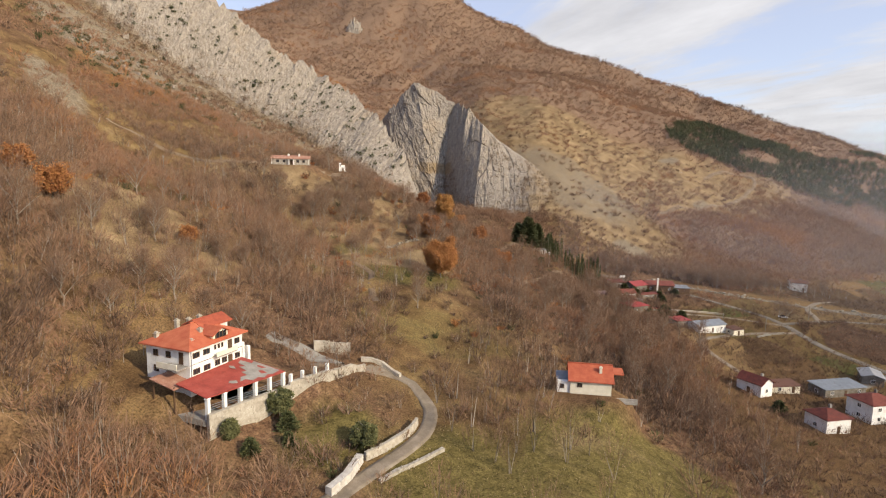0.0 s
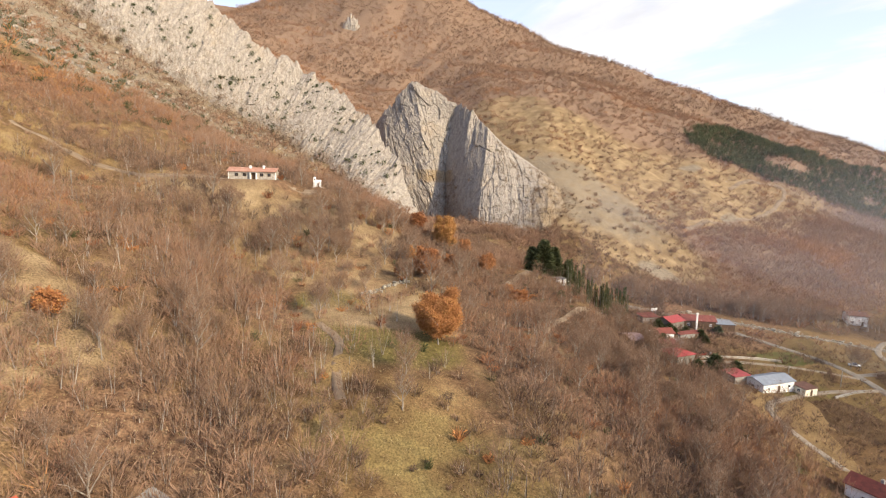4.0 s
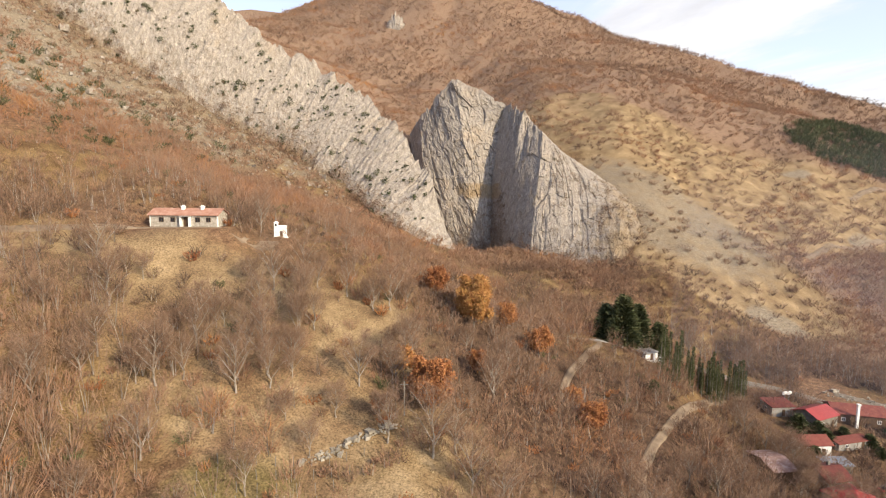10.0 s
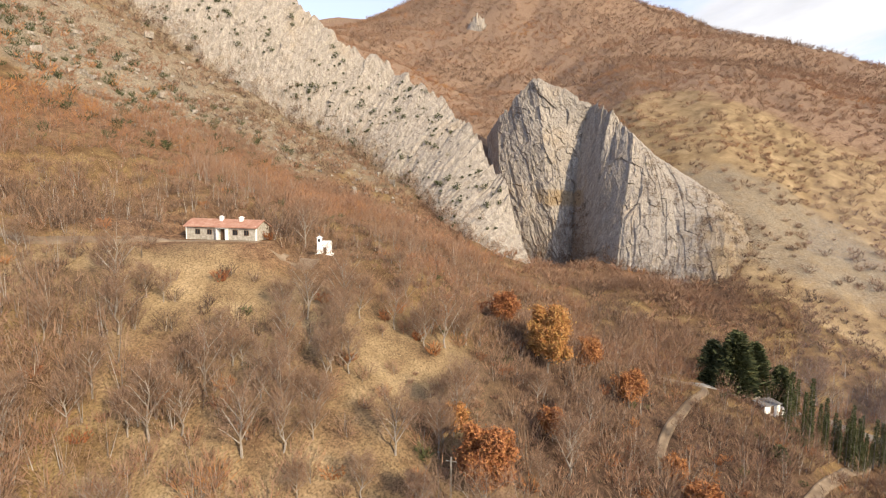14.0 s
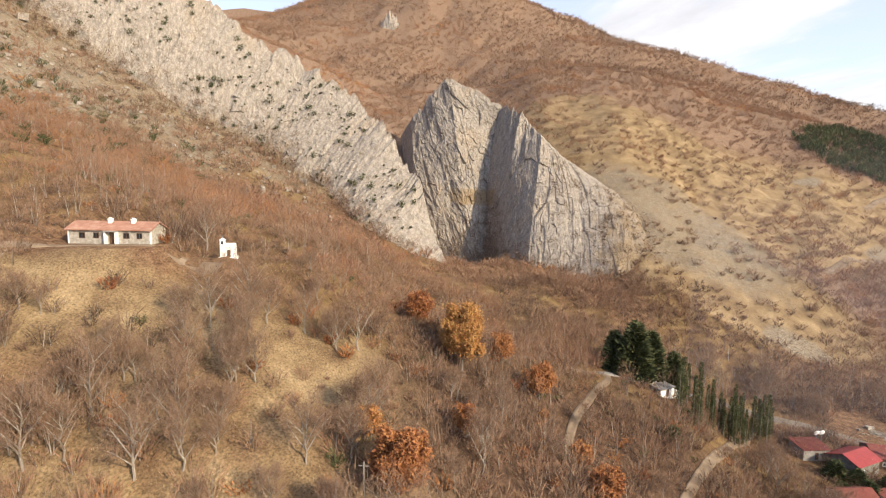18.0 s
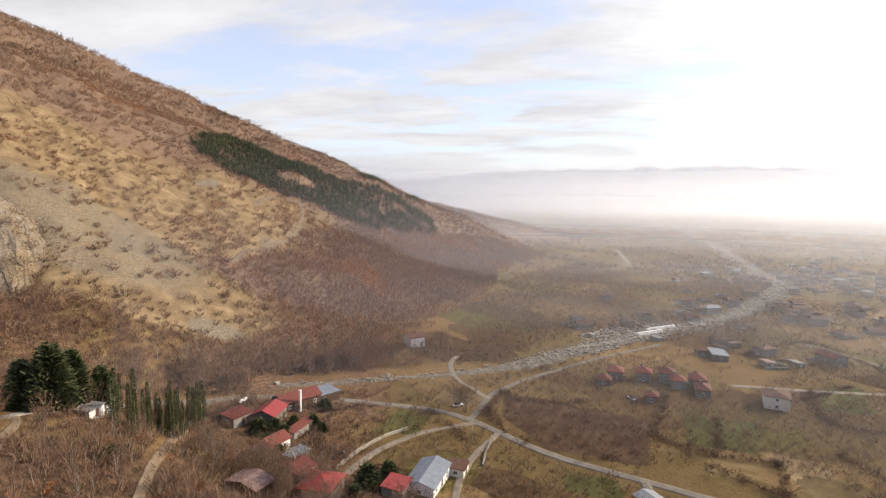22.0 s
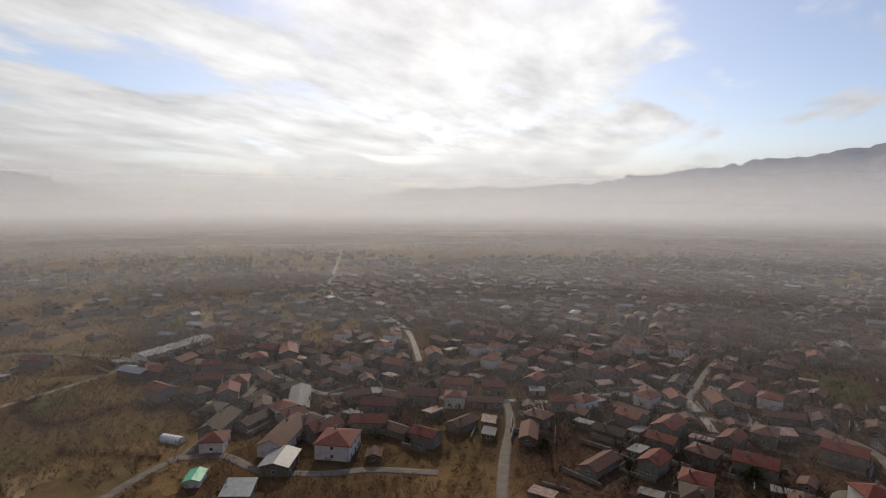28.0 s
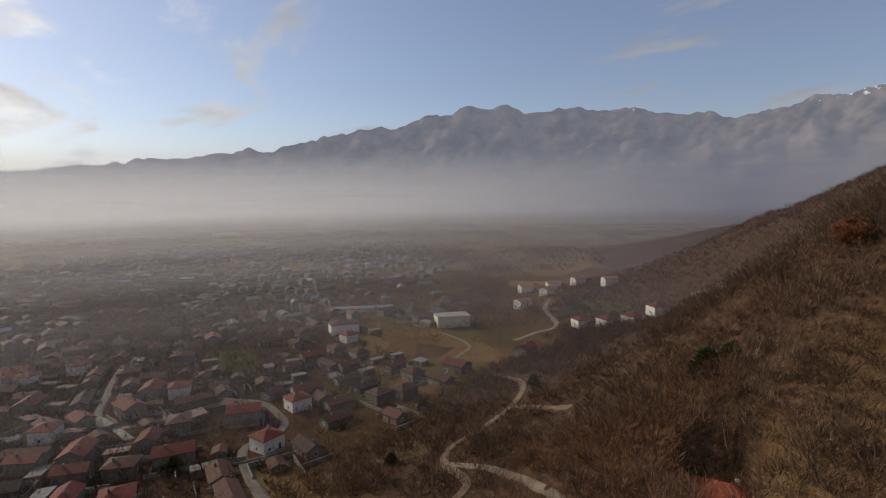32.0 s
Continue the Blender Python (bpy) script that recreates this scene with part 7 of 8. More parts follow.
def inside(x, y, outline):
    """True where places lie inside a closed outline of the plan."""
    hit = np.zeros(len(x), bool)
    for (ax, ay), (bx, by) in zip(outline, outline[1:] + outline[:1]):
        hit ^= ((ay > y) != (by > y)) & (x < (bx - ax) * (y - ay) / (by - ay + 1e-9) + ax)
    return hit


PINES = [(248, 602), (260, 645), (325, 672), (392, 645), (430, 632), (505, 640), (560, 592), (530, 555), (468, 551), (385, 545), (352, 552), (305, 570), (268, 588)]


def plantation(x, y, z):
    wob = 9 * (value_noise(x / 18, y / 18, 97) - 0.5)
    gaps = smooth(0.20, 0.32, value_noise(x / 22, y / 22, 98)) * (1 - 0.55 * smooth(400, 470, x) * smooth(0.4, 0.6, value_noise(x / 30, y / 30, 99)))
    return np.maximum(inside(x + wob, y + wob, PINES) * gaps, 0.9 * (np.abs(y - 673 + (x - 511) * 0.25) < 5) * (x > 508) * (x < 600))


x, y = scatter(220, 700, 500, 720, 3.6, plantation)
n = len(x)
spikes("pine_plantation", *brush(x, y, np.random.uniform(6, 10, n), np.full(n, 2.1), 50, 0.25, 0.42 + 0.3 * value_noise(x / 14, y / 14, 94), 0.16), GREENERY, "dark green pine plantation on the mountainside", "forest")
# bushes on the rocks
_c = np.random.randint(0, 90, 620)
_u = np.where(np.arange(620) < 380, np.random.uniform(0.05, 0.95, 90)[_c] + np.random.normal(0, 0.010, 620), np.random.uniform(0.05, 0.95, 620)).clip(0.03, 0.97)
_v = np.where(np.arange(620) < 380, np.random.uniform(0.03, 0.95, 90)[_c] + np.random.normal(0, 0.04, 620), np.random.uniform(0.03, 0.95, 620)).clip(0.03, 0.95)
_m = np.array([v.co[:] for v in ridge.data.vertices]).reshape(-1, RIDGE_COLUMNS, 3)
_b = _m[(8 + _v * (RIDGE_ROWS - 1)).astype(int), (_u * (RIDGE_COLUMNS - 1)).astype(int)]
_i = np.repeat(np.arange(620), 100)
_w = np.random.normal(0, 1, (len(_i), 3))
_sz = 0.4 + 2.4 * np.random.uniform(0, 1, 620) ** 3.2
_at = np.random.normal(0, 1, (len(_i), 3))
_at *= (np.random.uniform(0.3, 1, len(_i)) / np.linalg.norm(_at, axis=1))[:, None]
spikes("cliff_bushes", _b[_i] + (_at * (1, 1, 0.85) + (0, -0.3, 0.5)) * _sz[_i][:, None], _w * (0.16 * _sz[_i] + 0.12)[:, None], 0.07 + 0.05 * _sz[_i], np.clip(np.random.normal(0.42, 0.2, len(_i)), 0, 1), GREENERY, "dark green bushes clinging to the cliff", "bushes")
_u = np.random.uniform(0.05, 1.0, 2400)
_v = 1 - np.abs(np.random.normal(0, 0.17, 2400)).clip(0, 0.95)
_b = _m[(8 + _v * (RIDGE_ROWS - 1)).astype(int), (_u * (RIDGE_COLUMNS - 1)).astype(int)]
_i = np.repeat(np.arange(2400), 30)
_w = np.random.normal(0, 1, (len(_i), 3))
_w[:, 2] = np.abs(_w[:, 2])
spikes("cliff_scrub", _b[_i] + np.random.normal(0, 1.1, (len(_i), 3)) + np.repeat(np.random.normal(0, 1, (2400, 3)) * (4, 3, 0.6) - (0, 2, 0), 30, 0), _w * 0.9, np.full(len(_i), 0.09), np.clip(np.random.normal(0.22, 0.14, len(_i)), 0, 1), TWIG, "leafless brown scrub at the foot of the cliff", "shrubs")
_m = np.array([v.co[:] for v in fin.data.vertices]).reshape(-1, FIN_COLUMNS, 3)
_u = np.concatenate([np.random.uniform(0.0, 0.95, 700), np.random.normal(0.39, 0.05, 90), np.random.uniform(0.7, 1.0, 200)]).clip(0, 1)
_v = np.concatenate([1 - np.abs(np.random.normal(0, 0.07, 700)), np.random.normal(0.80, 0.10, 90), np.random.uniform(0.1, 1.0, 200)]).clip(0.02, 1)
_b = _m[(8 + _v * (FIN_ROWS - 1)).astype(int), (_u * (FIN_COLUMNS - 1)).astype(int)]
_i = np.repeat(np.arange(len(_u)), 34)
_w = np.random.normal(0, 1, (len(_i), 3))
_w[:, 2] = np.abs(_w[:, 2])
spikes("crag_scrub", _b[_i] + np.random.normal(0, 1.2, (len(_i), 3)) - (0, 1, 0), _w * 1.1, np.full(len(_i), 0.10), np.clip(np.random.normal(0.16, 0.12, len(_i)), 0, 1), TWIG, "leafless brown scrub in the gullies and at the foot of the crag", "shrubs")
x, y = scatter(60, 330, 280, 400, 3.4, lambda x, y, z: 0.55 * np.maximum(blob(x, y, 165, 334, 75, 16, -12), blob(x, y, 95, 335, 45, 14)) + 0.5 * blob(x, y, 84, 262, 9, 30))
n = len(x)
tall = np.random.uniform(5.5, 12, n)
spikes("riverside_trees", *brush(x, y, tall, tall * 0.4, 56, 0.045, tint_at(x, y) * 0.8 + 0.12), TWIG, "leafless trees along the stony stream", "trees")
_t = np.repeat(np.arange(n), 3)
_len = tall[_t] * np.random.uniform(0.6, 0.95, len(_t))
_lean = np.random.normal(0, 0.10, (len(_t), 2)) * _len[:, None]
spikes("riverside_trunks", np.stack([x[_t] + np.random.normal(0, 0.4, len(_t)), y[_t] + np.random.normal(0, 0.4, len(_t)), height(x, y)[_t] - 0.3], 1), np.column_stack([_lean, _len]), np.random.uniform(0.06, 0.13, len(_t)), np.random.uniform(0.3, 1, len(_t)), TRUNKS, "slim pale trunks along the stony stream", "trunks")
def gorge_wood(x, y, z):
    foot = np.interp(x, [-49, -38, -20, -8, 4, 10, 21, 42, 62, 92], [485, 468, 460, 452, 440, 430, 410, 397, 391, 400])
    return (y < foot) * np.maximum(0.95 * blob(x, y, 8, 400, 44, 46), 0.9 * blob(x, y, 55, 378, 46, 18, -8)) * (z < 62)


x, y = scatter(-60, 120, 330, 470, 2.7, gorge_wood)
n = len(x)
tall = np.random.uniform(2.5, 7.0, n) * (0.5 + value_noise(x / 14, y / 14, 68))
spikes("gorge_thicket", *brush(x, y, tall, tall * 0.55, 70, 0.065, tint_at(x, y) + 0.04), TWIG, "dense leafless brown thicket in the gorge below the crags", "shrubs")
x, y = scatter(-290, -45, 270, 425, 4.2, lambda x, y, z: 0.75 * smooth(0.42, 0.62, value_noise(x / 26 + y / 60, y / 16, 69)) * np.minimum(1, 1.4 * cover_masks(x, y, z)["scree"]))
n = len(x)
tall = np.random.uniform(1.4, 4.2, n)
spikes("stony_slope_shrubs", *brush(x, y, tall, tall * 0.7, 64, 0.07, tint_at(x, y) + 0.05), TWIG, "leafless brown shrubs on the stony upper slope", "shrubs")
x, y = scatter(-260, -100, 250, 420, 8, lambda x, y, z: 0.8 * blob(x, y, -180, 310, 80, 60))
n = len(x)
spikes("scree_bushes", *brush(x, y, np.random.uniform(1.8, 4.2, n), np.random.uniform(1.4, 3.0, n), 130, 0.09, np.full(n, 0.45), 0.2), GREENERY, "dark green bushes on the stony upper slope", "bushes")
outcrop = crag("rock_outcrop", [(-184, 1013, 343), (-178, 1010, 354), (-169, 1009, 360), (-160, 1010, 354), (-154, 1014, 344)], [(-185, 1001, 330), (-178, 997, 328), (-169, 996, 328), (-160, 997, 328), (-153, 1001, 332)], (3, 10), 60, 30, 0.5, 15)
tagged(outcrop, "small pale rock outcrop high on the mountain", "rock", kind="structure")

# trees and hedges of the plain


def plain_density(x, y, z):
    lines = np.minimum(np.abs(value_noise(x / 95, y / 95, 81) - 0.5), np.abs(value_noise(x / 60, y / 60, 83) - 0.5))
    d = 0.5 * (lines < 0.03) + 0.9 * smooth(0.45, 0.60, value_noise(x / 45, y / 45, 85)) + 0.9 * smooth(0.52, 0.62, value_noise(x / 75, y / 75, 95)) + 0.07 + 0.9 * village_density(x, y)
    return d * (z < 9)


def near_gardens(x, y):
    return (np.hypot(x - 5, y - 140) < 310) & ((x > 60) | (y < 60))


x, y = scatter(0, 310, -170, 340, 3.5, lambda x, y, z: plain_density(x, y, z) * near_gardens(x, y))
n = len(x)
tall = np.random.uniform(1.2, 5.0, n) + 3.0 * village_density(x, y) * np.random.uniform(0, 1, n)
spikes("garden_shrubs", *brush(x, y, tall, tall * 0.6, 52, 0.065, np.clip(0.7 * tint_at(x, y) - 0.04, 0, 1)), TWIG, "leafless garden trees and hedges between fields", "shrubs")
x, y = scatter(-160, 620, -480, 420, 5.0, lambda x, y, z: plain_density(x, y, z) * ~near_gardens(x, y))
n = len(x)
tall = np.random.uniform(1.8, 5.5, n) + 3.5 * village_density(x, y) + 4.0 * smooth(0.52, 0.68, value_noise(x / 75, y / 75, 95))
spikes("plain_shrubs", *brush(x, y, tall, tall * 0.75, 30, 0.14, np.clip(0.7 * tint_at(x, y) + 0.04, 0, 1)), TWIG, "leafless hedges and garden trees of the plain", "shrubs")
x, y = scatter(-300, 1900, -2000, 1000, 14, lambda x, y, z: plain_density(x, y, z) * ((x > 600) | (y < -460) | (y > 420)) * 0.9)
n = len(x)
tall = np.random.uniform(2.5, 6.5, n) + 5.0 * smooth(0.5, 0.66, value_noise(x / 130, y / 130, 96))
spikes("far_plain_trees", *brush(x, y, tall, tall * 0.9, 11, 0.75, np.clip(tint_at(x, y) - 0.12, 0, 1)), TWIG, "distant leafless trees and hedges of the plain", "trees")
x, y = scatter(0, 700, -500, 300, 8, lambda x, y, z: 0.75 * village_density(x, y))
n = len(x)
spikes("village_evergreens", *brush(x, y, np.random.uniform(2.5, 7, n), np.full(n, 2.0), 46, 0.16, np.full(n, 0.3), 0.2), GREENERY, "dark evergreen garden trees of the village", "trees")
for k in range(16):
    put(cypress, True, 684 + 2.1 * k + rng.normal(0, 1), -40 - 2.6 * k + rng.normal(0, 1.5), k * 40, rng.uniform(0.9, 1.7))
for x, y, s in ((101, 290, 1.0), (106, 289, 0.8), (98, 282, 0.7), (113, 288, 0.7), (96, 272, 0.75), (130, 292, 0.8), (118, 279, 0.6), (89, 268, 0.7), (112, 243, 1.0), (-24, 80, 0.45), (-25.5, 84.5, 0.62), (-29, 77, 0.5)):
    put(fir, True, x, y, x * 7, s)

# fields of the plain: plots with their own crop between the hedges
SOIL = material("ploughed_soil", [(0.050, 0.030, 0.021), (0.090, 0.055, 0.036), (0.135, 0.085, 0.054)], scale=0.12, bump=0.5, fine=12, rough=1.0, specular=0.05)
MEADOW = material("winter_meadow", [(0.052, 0.050, 0.018), (0.088, 0.082, 0.030), (0.130, 0.110, 0.045)], scale=0.10, bump=0.4, fine=14, rough=1.0, specular=0.05)
FALLOW = material("fallow_grass", [(0.085, 0.058, 0.030), (0.140, 0.098, 0.050), (0.205, 0.150, 0.080)], scale=0.12, bump=0.4, fine=12, rough=1.0, specular=0.05)
STUBBLE = material("straw_stubble", [(0.110, 0.072, 0.034), (0.180, 0.122, 0.058), (0.260, 0.185, 0.095)], scale=0.5, bump=0.5, fine=6, rough=1.0, specular=0.05, stretch=(1, 0.12, 1))


def plot(outline, mat, label):
    """A draped patch of land inside an outline of the plan, with a ragged edge."""
    xs, ys = [p[0] for p in outline], [p[1] for p in outline]
    px, py = np.meshgrid(np.arange(min(xs) - 2, max(xs) + 3, 1.3), np.arange(min(ys) - 2, max(ys) + 3, 1.3))
    rows_, cols = px.shape
    i = np.arange(rows_ * cols).reshape(rows_, cols)
    quads = np.stack([i[:-1, :-1], i[:-1, 1:], i[1:, 1:], i[1:, :-1]], -1).reshape(-1, 4)
    mx, my = px.ravel()[quads].mean(1), py.ravel()[quads].mean(1)
    wob = 2.6 * (value_noise(mx / 5, my / 5, 61) - 0.5)
    quads = quads[inside(mx + wob, my + wob, outline)]
    used_, back = np.unique(quads, return_inverse=True)
    me = bpy.data.meshes.new("field")
    co = np.stack([px.ravel()[used_], py.ravel()[used_], surfs(px.ravel()[used_], py.ravel()[used_]) + 0.05], 1)
    me.from_pydata(co.tolist(), [], back.reshape(-1, 4).tolist())
    me.materials.append(mat)
    return tagged(new("field", me), label, "field", kind="structure")


plot([(199, 256), (212, 199), (175, 189), (165, 220), (177, 244)], SOIL, "dark brown ploughed field")
plot([(227, 191), (236, 164), (207, 162), (201, 184)], MEADOW, "green winter meadow beside the farm")
plot([(197, 176), (199, 161), (186, 160), (181, 172)], STUBBLE, "plot of pale straw stubble")
plot([(201, 150), (207, 126), (197, 119), (184, 128), (181, 149)], FALLOW, "tan fallow plot by the road")
plot([(380, 188), (390, 150), (340, 131), (315, 152), (341, 178)], FALLOW, "broad tan field beside the lane")
plot([(300, 150), (314, 134), (282, 130), (266, 147)], MEADOW, "small green meadow by the lane")
plot([(180, 276), (194, 262), (188, 253), (174, 260), (169, 274)], FALLOW, "yellow-brown grass verge by the bridge")
plot([(154, 276), (157, 263), (143, 258), (130, 268)], MEADOW, "walled green field")
plot([(156, 209), (159, 193), (149, 186), (145, 204)], MEADOW, "rough green plot by the road")
plot([(166, 150), (171, 124), (156, 130), (150, 153)], SOIL, "dark brown garden plot")
plot([(449, 86), (435, 44), (375, 61), (379, 87)], MEADOW, "dull green field on the plain")
plot([(406, 34), (404, -5), (367, 12), (361, 42)], SOIL, "brown field on the plain")
plot([(107, -167), (81, -177), (69, -139), (88, -127)], MEADOW, "green meadow inside the village")
plot([(16, -93), (2, -95), (9, -72), (26, -76)], MEADOW, "narrow green plot at the village edge")
plot([(-16, -169), (-36, -155), (-25, -138), (-10, -131)], SOIL, "brown plot below the hall")
plot([(3, -31), (-12, -26), (-7, -11), (8, -15)], FALLOW, "small tan clearing by the lane")
plot([(-145, -262), (-163, -200), (-153, -175), (-120, -197)], MEADOW, "green field at the hill's foot")
# hedges and field banks of the plain
HEDGES = [[(198, 192), (197, 175), (203, 156)], [(203, 156), (175, 150)], [(230, 180), (202, 173)], [(224, 141), (198, 114)], [(186, 118), (170, 135), (160, 124)], [(338, 185), (389, 157), (325, 114)], [(291, 153), (254, 144), (259, 118)], [(257, 64), (269, 33)], [(182, 153), (188, 173)],
          [(277, 155), (310, 138)], [(235, 207), (242, 202), (198, 194)], [(126, 291), (150, 282), (160, 264)], [(199, 258), (196, 245), (213, 225)], [(178, 252), (165, 236), (163, 226)], [(199, 258), (172, 250)], [(109, 274), (110, 261)], [(156, 256), (151, 243)]]
hx, hy = [], []
rng = np.random.RandomState(31)
for line in HEDGES:
    c = curve_through(line, 0.9)
    c = c + rng.normal(0, 0.7, c.shape)
    hx.append(c[:, 0])
    hy.append(c[:, 1])
x, y = np.concatenate(hx), np.concatenate(hy)
ok = ~near_road(x, y, 0.0)
x, y = x[ok], y[ok]
n = len(x)
tall = np.random.uniform(1.2, 3.4, n)
spikes("field_hedges", *brush(x, y, tall, tall * 0.7, 60, 0.06, np.random.uniform(0.0, 0.3, n)), TWIG, "dark leafless hedges between the fields", "hedges")
# autumn trees and evergreens on the southern slope
for x, y, tall, wide, tint in ((-104.3, 31.2, 4.0, 7, 0.0), (-110, 26, 2.8, 4.5, 0.02)):
    leafy_tree("oak", x, y, tall, wide, tint, "dark red-leaved oak on the southern slope", per=26)
for x, y, s in ((-68, 32.3, 1.2), (-71.8, 34.7, 1.0), (-50.3, -45.1, 0.8), (3.8, -10.7, 0.7), (-9.6, -59.6, 0.8), (45.7, 4.8, 0.9), (72.3, -28.2, 1.0), (126.3, 6.1, 0.9)):
    put(fir, True, x, y, x * 5, s)
# dark bushes dotted over the mountain
x, y = scatter(-40, 620, 400, 900, 13, lambda x, y, z: 0.75 * smooth(10, 30, z) * (1 - 0.5 * cover_masks(x, y, z)["scree"]) * ((y > 545) | (x > 60)))
n = len(x)
spikes("mountain_bushes", *brush(x, y, np.random.uniform(2.0, 5.0, n), np.random.uniform(2.2, 4.2, n), 140, 0.085, np.clip(0.15 + 0.5 * value_noise(x / 60, y / 60, 93), 0, 1), 0.08), TWIG, "rounded brown bushes dotted over the mountain slope", "bushes")

# loose rocks below the cliff
x, y = scatter(-260, -50, 290, 425, 4.0, lambda x, y, z: 0.8 * cover_masks(x, y, z)["scree"] ** 0.7)
n = len(x)
rocks = boulders("slope_rocks", x, y, np.random.gamma(2.0, 0.4, n) + 0.3, "pale limestone rocks scattered below the cliff")
rocks.data.materials[0] = LIMESTONE
# small autumn bushes and evergreen shrubs on the near slopes
x, y = scatter(-110, 70, 130, 290, 7.0, lambda x, y, z: 0.16 + 0.3 * blob(x, y, 20, 245, 45, 45) + 0.25 * blob(x, y, -85, 170, 35, 30))
n = len(x)
spikes("autumn_bushes", *brush(x, y, np.random.uniform(1.2, 3.2, n), np.random.uniform(1.2, 2.4, n), 110, 0.10, np.random.uniform(0.0, 0.45, n), 0.08), LEAF, "small bushes with rusty orange leaves on the slope", "bushes")
x, y = scatter(-110, 100, 70, 300, 9.0, lambda x, y, z: 0.10 + 0.2 * blob(x, y, 45, 250, 35, 45) + 0.15 * blob(x, y, 55, 160, 25, 50))
n = len(x)
spikes("evergreen_shrubs", *brush(x, y, np.random.uniform(1.2, 3.0, n), np.random.uniform(1.0, 1.8, n), 120, 0.07, np.random.uniform(0.4, 0.8, n), 0.12), GREENERY, "small evergreen shrubs among the bare bushes", "bushes")

# ---------------------------------------------------------------- mist over the plain
def mist_material(name, thick, top):
    m = bpy.data.materials.new(name)
    m.use_nodes = True
    n, l = m.node_tree.nodes, m.node_tree.links
    n.clear()
    out_ = n.new("ShaderNodeOutputMaterial")
    clear = n.new("ShaderNodeBsdfTransparent")
    lit = n.new("ShaderNodeBsdfTranslucent")
    lit.inputs["Color"].default_value = (0.925, 0.94, 0.985, 1)
    back = n.new("ShaderNodeBsdfDiffuse")
    back.inputs["Color"].default_value = (0.925, 0.94, 0.985, 1)
    white = n.new("ShaderNodeMixShader")
    white.inputs[0].default_value = 0.4
    l.new(lit.outputs[0], white.inputs[1])
    l.new(back.outputs[0], white.inputs[2])
    geo = n.new("ShaderNodeNewGeometry")
    xyz = n.new("ShaderNodeSeparateXYZ")
    l.new(geo.outputs["Position"], xyz.inputs[0])
    drift = n.new("ShaderNodeTexNoise")
    drift.inputs["Scale"].default_value, drift.inputs["Detail"].default_value = 0.0016, 3
    l.new(geo.outputs["Position"], drift.inputs["Vector"])
    rise_ = n.new("ShaderNodeMapRange")
    rise_.interpolation_type = "SMOOTHSTEP"
    rise_.inputs["From Min"].default_value, rise_.inputs["From Max"].default_value = -20, top
    rise_.inputs["To Min"].default_value, rise_.inputs["To Max"].default_value = thick, 0
    l.new(xyz.outputs[2], rise_.inputs["Value"])
    lift_off = n.new("ShaderNodeMapRange")
    lift_off.interpolation_type = "SMOOTHSTEP"
    lift_off.inputs["From Min"].default_value, lift_off.inputs["From Max"].default_value = -1, 30
    l.new(xyz.outputs[2], lift_off.inputs["Value"])
    body = n.new("ShaderNodeMath")
    body.operation = "MULTIPLY"
    l.new(rise_.outputs[0], body.inputs[0])
    l.new(lift_off.outputs[0], body.inputs[1])
    vary = n.new("ShaderNodeMath")
    vary.operation, vary.use_clamp = "MULTIPLY", True
    swell = n.new("ShaderNodeMapRange")
    swell.inputs["From Min"].default_value, swell.inputs["From Max"].default_value = 0.3, 0.7
    swell.inputs["To Min"].default_value, swell.inputs["To Max"].default_value = 0.92, 1.1
    l.new(drift.outputs["Fac"], swell.inputs["Value"])
    l.new(body.outputs[0], vary.inputs[0])
    l.new(swell.outputs[0], vary.inputs[1])
    mx = n.new("ShaderNodeMixShader")
    l.new(vary.outputs[0], mx.inputs[0])
    l.new(clear.outputs[0], mx.inputs[1])
    l.new(white.outputs[0], mx.inputs[2])
    l.new(mx.outputs[0], out_.inputs["Surface"])
    return m


for k, (radius, thick, top) in enumerate(((185, 0.075, 110), (310, 0.125, 130), (520, 0.20, 155), (850, 0.30, 190), (1350, 0.44, 230), (2000, 0.58, 290), (2800, 0.66, 360), (3500, 0.70, 450))):
    az = np.radians(np.linspace(20, 258, 90))
    h = np.concatenate([np.linspace(-15, 40, 5), np.linspace(60, top, 6)])
    A, H = np.meshgrid(az, h)
    ob = sheet("mist_bank", 5 + np.sin(A) * radius, 140 + np.cos(A) * radius, H, mist_material("mist", thick, top))
    tagged(ob, "thin white mist lying over the plain", "mist", kind="structure")

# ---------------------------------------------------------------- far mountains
HAZE_BLUE = bpy.data.materials.new("mountain_with_haze_glow")
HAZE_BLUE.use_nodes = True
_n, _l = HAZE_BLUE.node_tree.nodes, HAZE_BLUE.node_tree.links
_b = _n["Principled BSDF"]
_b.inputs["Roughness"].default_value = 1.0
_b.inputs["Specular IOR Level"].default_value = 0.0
# blue-grey haze of the distance, put in as a glow of the slopes
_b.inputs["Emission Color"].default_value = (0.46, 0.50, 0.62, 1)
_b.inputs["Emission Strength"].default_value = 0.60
_pos = _n.new("ShaderNodeNewGeometry")
_woods = _n.new("ShaderNodeTexNoise")
_woods.inputs["Scale"].default_value, _woods.inputs["Detail"].default_value, _woods.inputs["Roughness"].default_value = 0.006, 8, 0.65
_l.new(_pos.outputs["Position"], _woods.inputs["Vector"])
_rock = _n.new("ShaderNodeValToRGB")
_rock.color_ramp.elements[0].position, _rock.color_ramp.elements[0].color = 0.38, (0.045, 0.036, 0.036, 1)
_rock.color_ramp.elements[1].position, _rock.color_ramp.elements[1].color = 0.64, (0.19, 0.150, 0.125, 1)
_l.new(_woods.outputs["Fac"], _rock.inputs["Fac"])
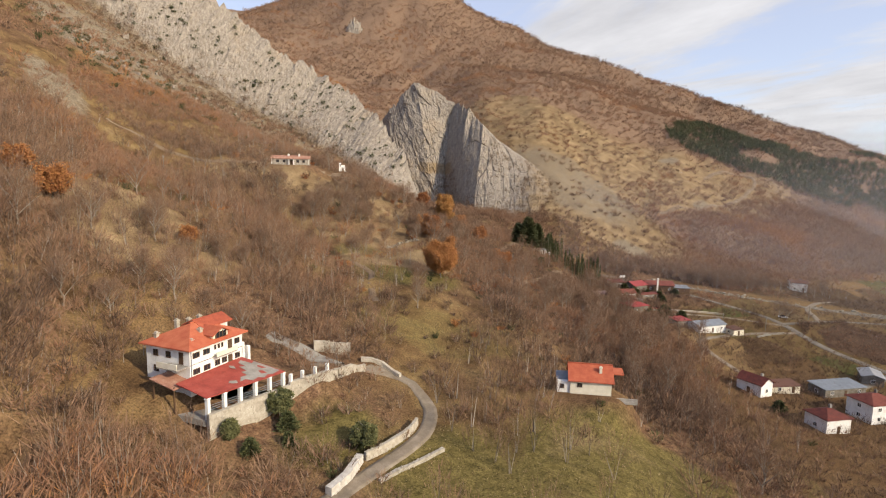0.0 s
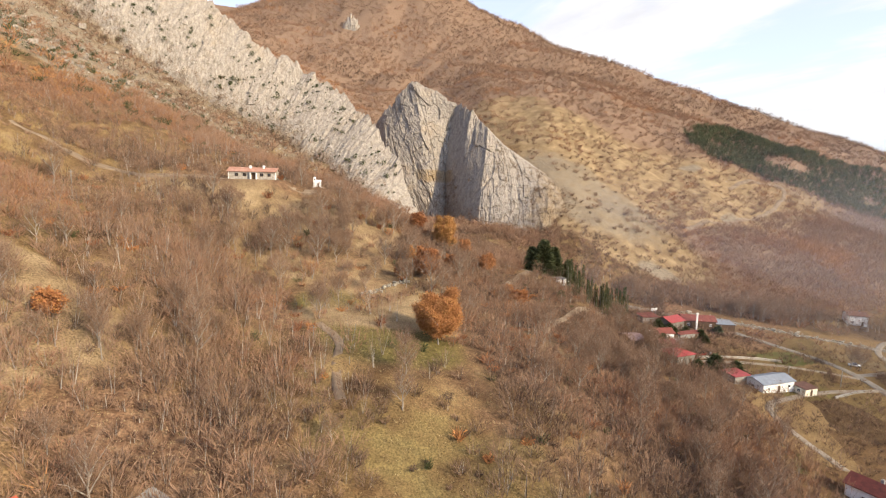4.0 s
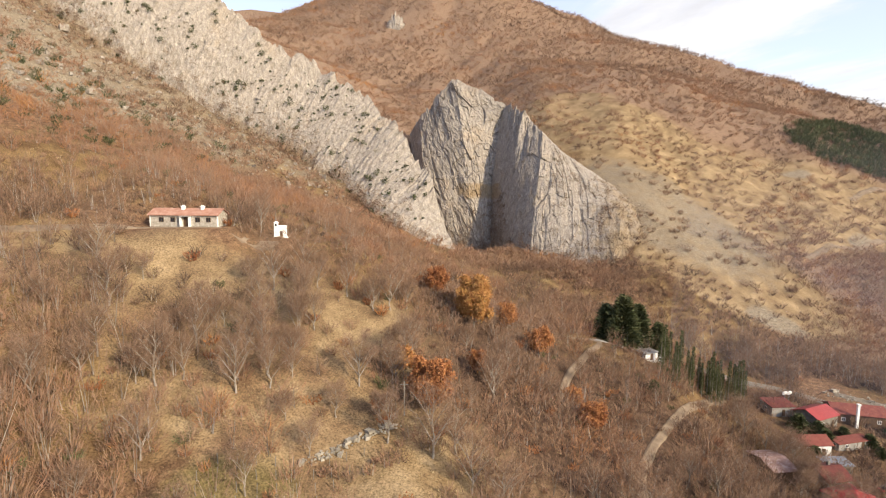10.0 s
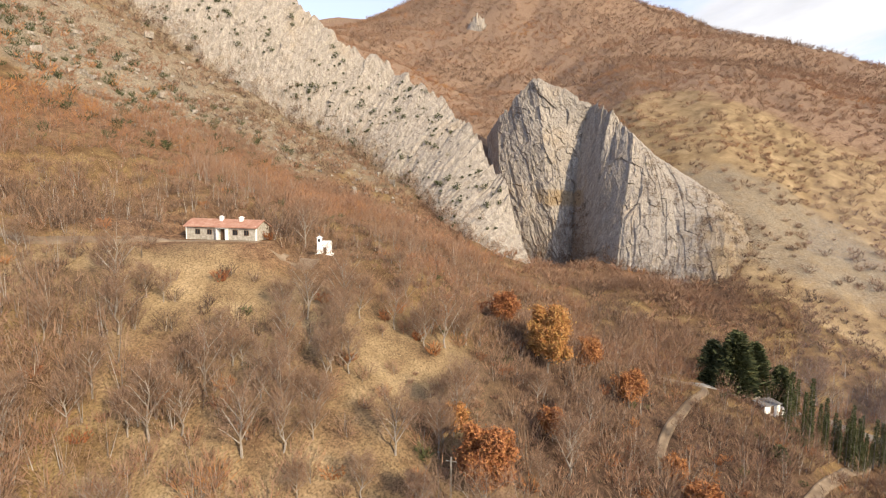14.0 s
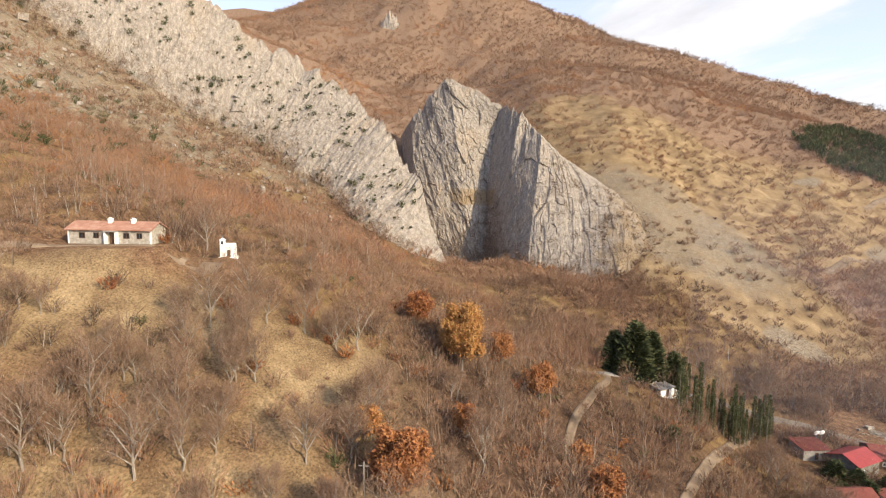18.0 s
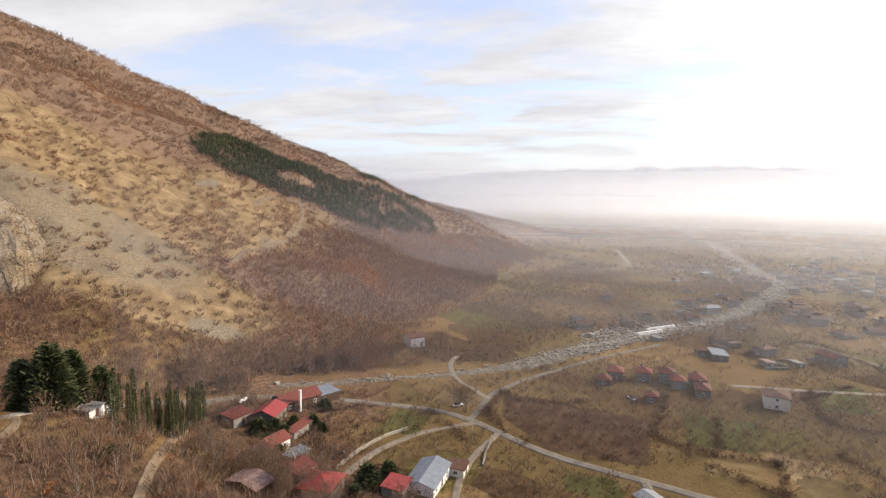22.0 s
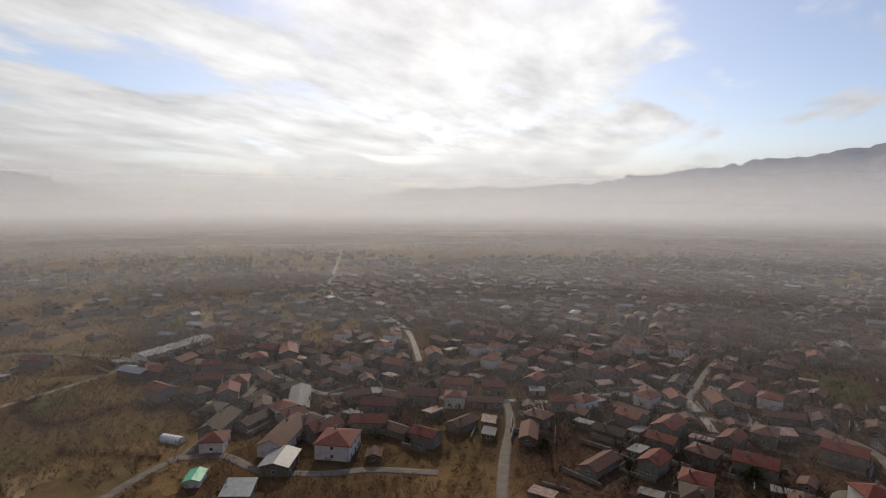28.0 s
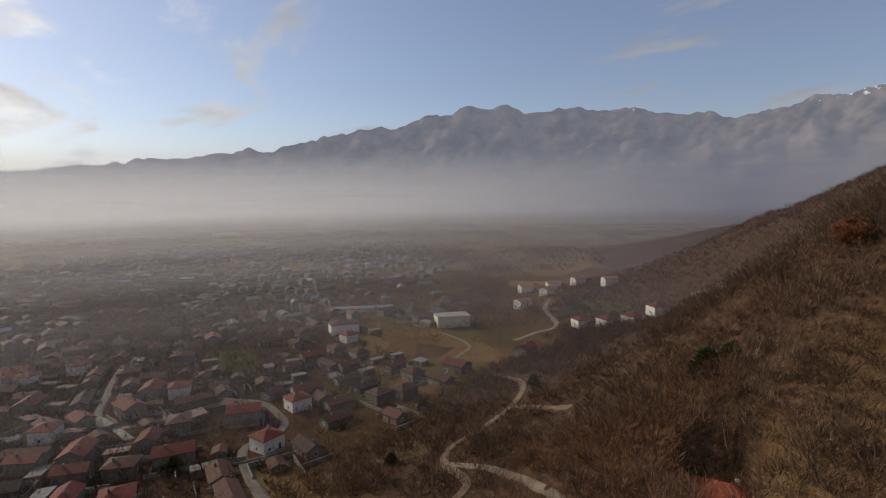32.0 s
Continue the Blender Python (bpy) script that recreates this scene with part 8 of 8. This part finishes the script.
# old snow in patches on the highest crest in the south-west
_xyz = _n.new("ShaderNodeSeparateXYZ")
_l.new(_pos.outputs["Position"], _xyz.inputs[0])
_high = _n.new("ShaderNodeMapRange")
_high.inputs["From Min"].default_value, _high.inputs["From Max"].default_value = 640, 800
_l.new(_xyz.outputs[2], _high.inputs["Value"])
_west = _n.new("ShaderNodeMapRange")
_west.inputs["From Min"].default_value, _west.inputs["From Max"].default_value = -1500, -2500
_l.new(_xyz.outputs[0], _west.inputs["Value"])
_both = _n.new("ShaderNodeMath")
_both.operation = "MULTIPLY"
_l.new(_high.outputs[0], _both.inputs[0])
_l.new(_west.outputs[0], _both.inputs[1])
_speck = _n.new("ShaderNodeTexNoise")
_speck.inputs["Scale"].default_value, _speck.inputs["Detail"].default_value, _speck.inputs["Roughness"].default_value = 0.02, 6, 0.7
_l.new(_pos.outputs["Position"], _speck.inputs["Vector"])
_sum = _n.new("ShaderNodeMath")
_sum.operation = "MULTIPLY_ADD"
_sum.inputs[1].default_value = 0.2
_l.new(_both.outputs[0], _sum.inputs[0])
_l.new(_speck.outputs["Fac"], _sum.inputs[2])
_snow = _n.new("ShaderNodeMapRange")
_snow.inputs["From Min"].default_value, _snow.inputs["From Max"].default_value = 0.70, 0.76
_l.new(_sum.outputs[0], _snow.inputs["Value"])
_tone = _n.new("ShaderNodeMix")
_tone.data_type = "RGBA"
_tone.inputs[7].default_value = (0.85, 0.86, 0.9, 1)
_l.new(_snow.outputs[0], _tone.inputs[0])
_l.new(_rock.outputs["Color"], _tone.inputs[6])
_l.new(_tone.outputs[2], _b.inputs["Base Color"])


def range_of_hills(name, rim, distance, seed, rough):
    """A far ridge: rim is a row of (heading, degrees above the horizon) seen from the valley."""
    az = np.linspace(rim[0][0], rim[-1][0], 420)
    el = np.interp(az, [r[0] for r in rim], [r[1] for r in rim])
    crest = np.tan(np.radians(el)) * distance + 84
    crest = crest + fractal(az / 2.2, az * 0, seed, 4) * rough + fractal(az / 0.9, az * 0, seed + 8, 3) * rough * 0.35
    v = np.linspace(0, 1, 60)
    D = distance - 900 * v[:, None] + (fractal(az[None] / 2.4 + v[:, None] * 5, v[:, None] * 3.5 - az[None] / 5, seed + 3, 5)) * 150 * np.sin(np.pi * v)[:, None] ** 0.7
    Z = crest[None] * (1 - v[:, None]) ** 1.25 - 30 * v[:, None]
    A = np.radians(az)[None]
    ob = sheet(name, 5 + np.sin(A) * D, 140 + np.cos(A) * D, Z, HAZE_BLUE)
    return tagged(ob, "distant mountain ridge, blue-grey from an added haze glow, fading in mist", "mountain", kind="structure")


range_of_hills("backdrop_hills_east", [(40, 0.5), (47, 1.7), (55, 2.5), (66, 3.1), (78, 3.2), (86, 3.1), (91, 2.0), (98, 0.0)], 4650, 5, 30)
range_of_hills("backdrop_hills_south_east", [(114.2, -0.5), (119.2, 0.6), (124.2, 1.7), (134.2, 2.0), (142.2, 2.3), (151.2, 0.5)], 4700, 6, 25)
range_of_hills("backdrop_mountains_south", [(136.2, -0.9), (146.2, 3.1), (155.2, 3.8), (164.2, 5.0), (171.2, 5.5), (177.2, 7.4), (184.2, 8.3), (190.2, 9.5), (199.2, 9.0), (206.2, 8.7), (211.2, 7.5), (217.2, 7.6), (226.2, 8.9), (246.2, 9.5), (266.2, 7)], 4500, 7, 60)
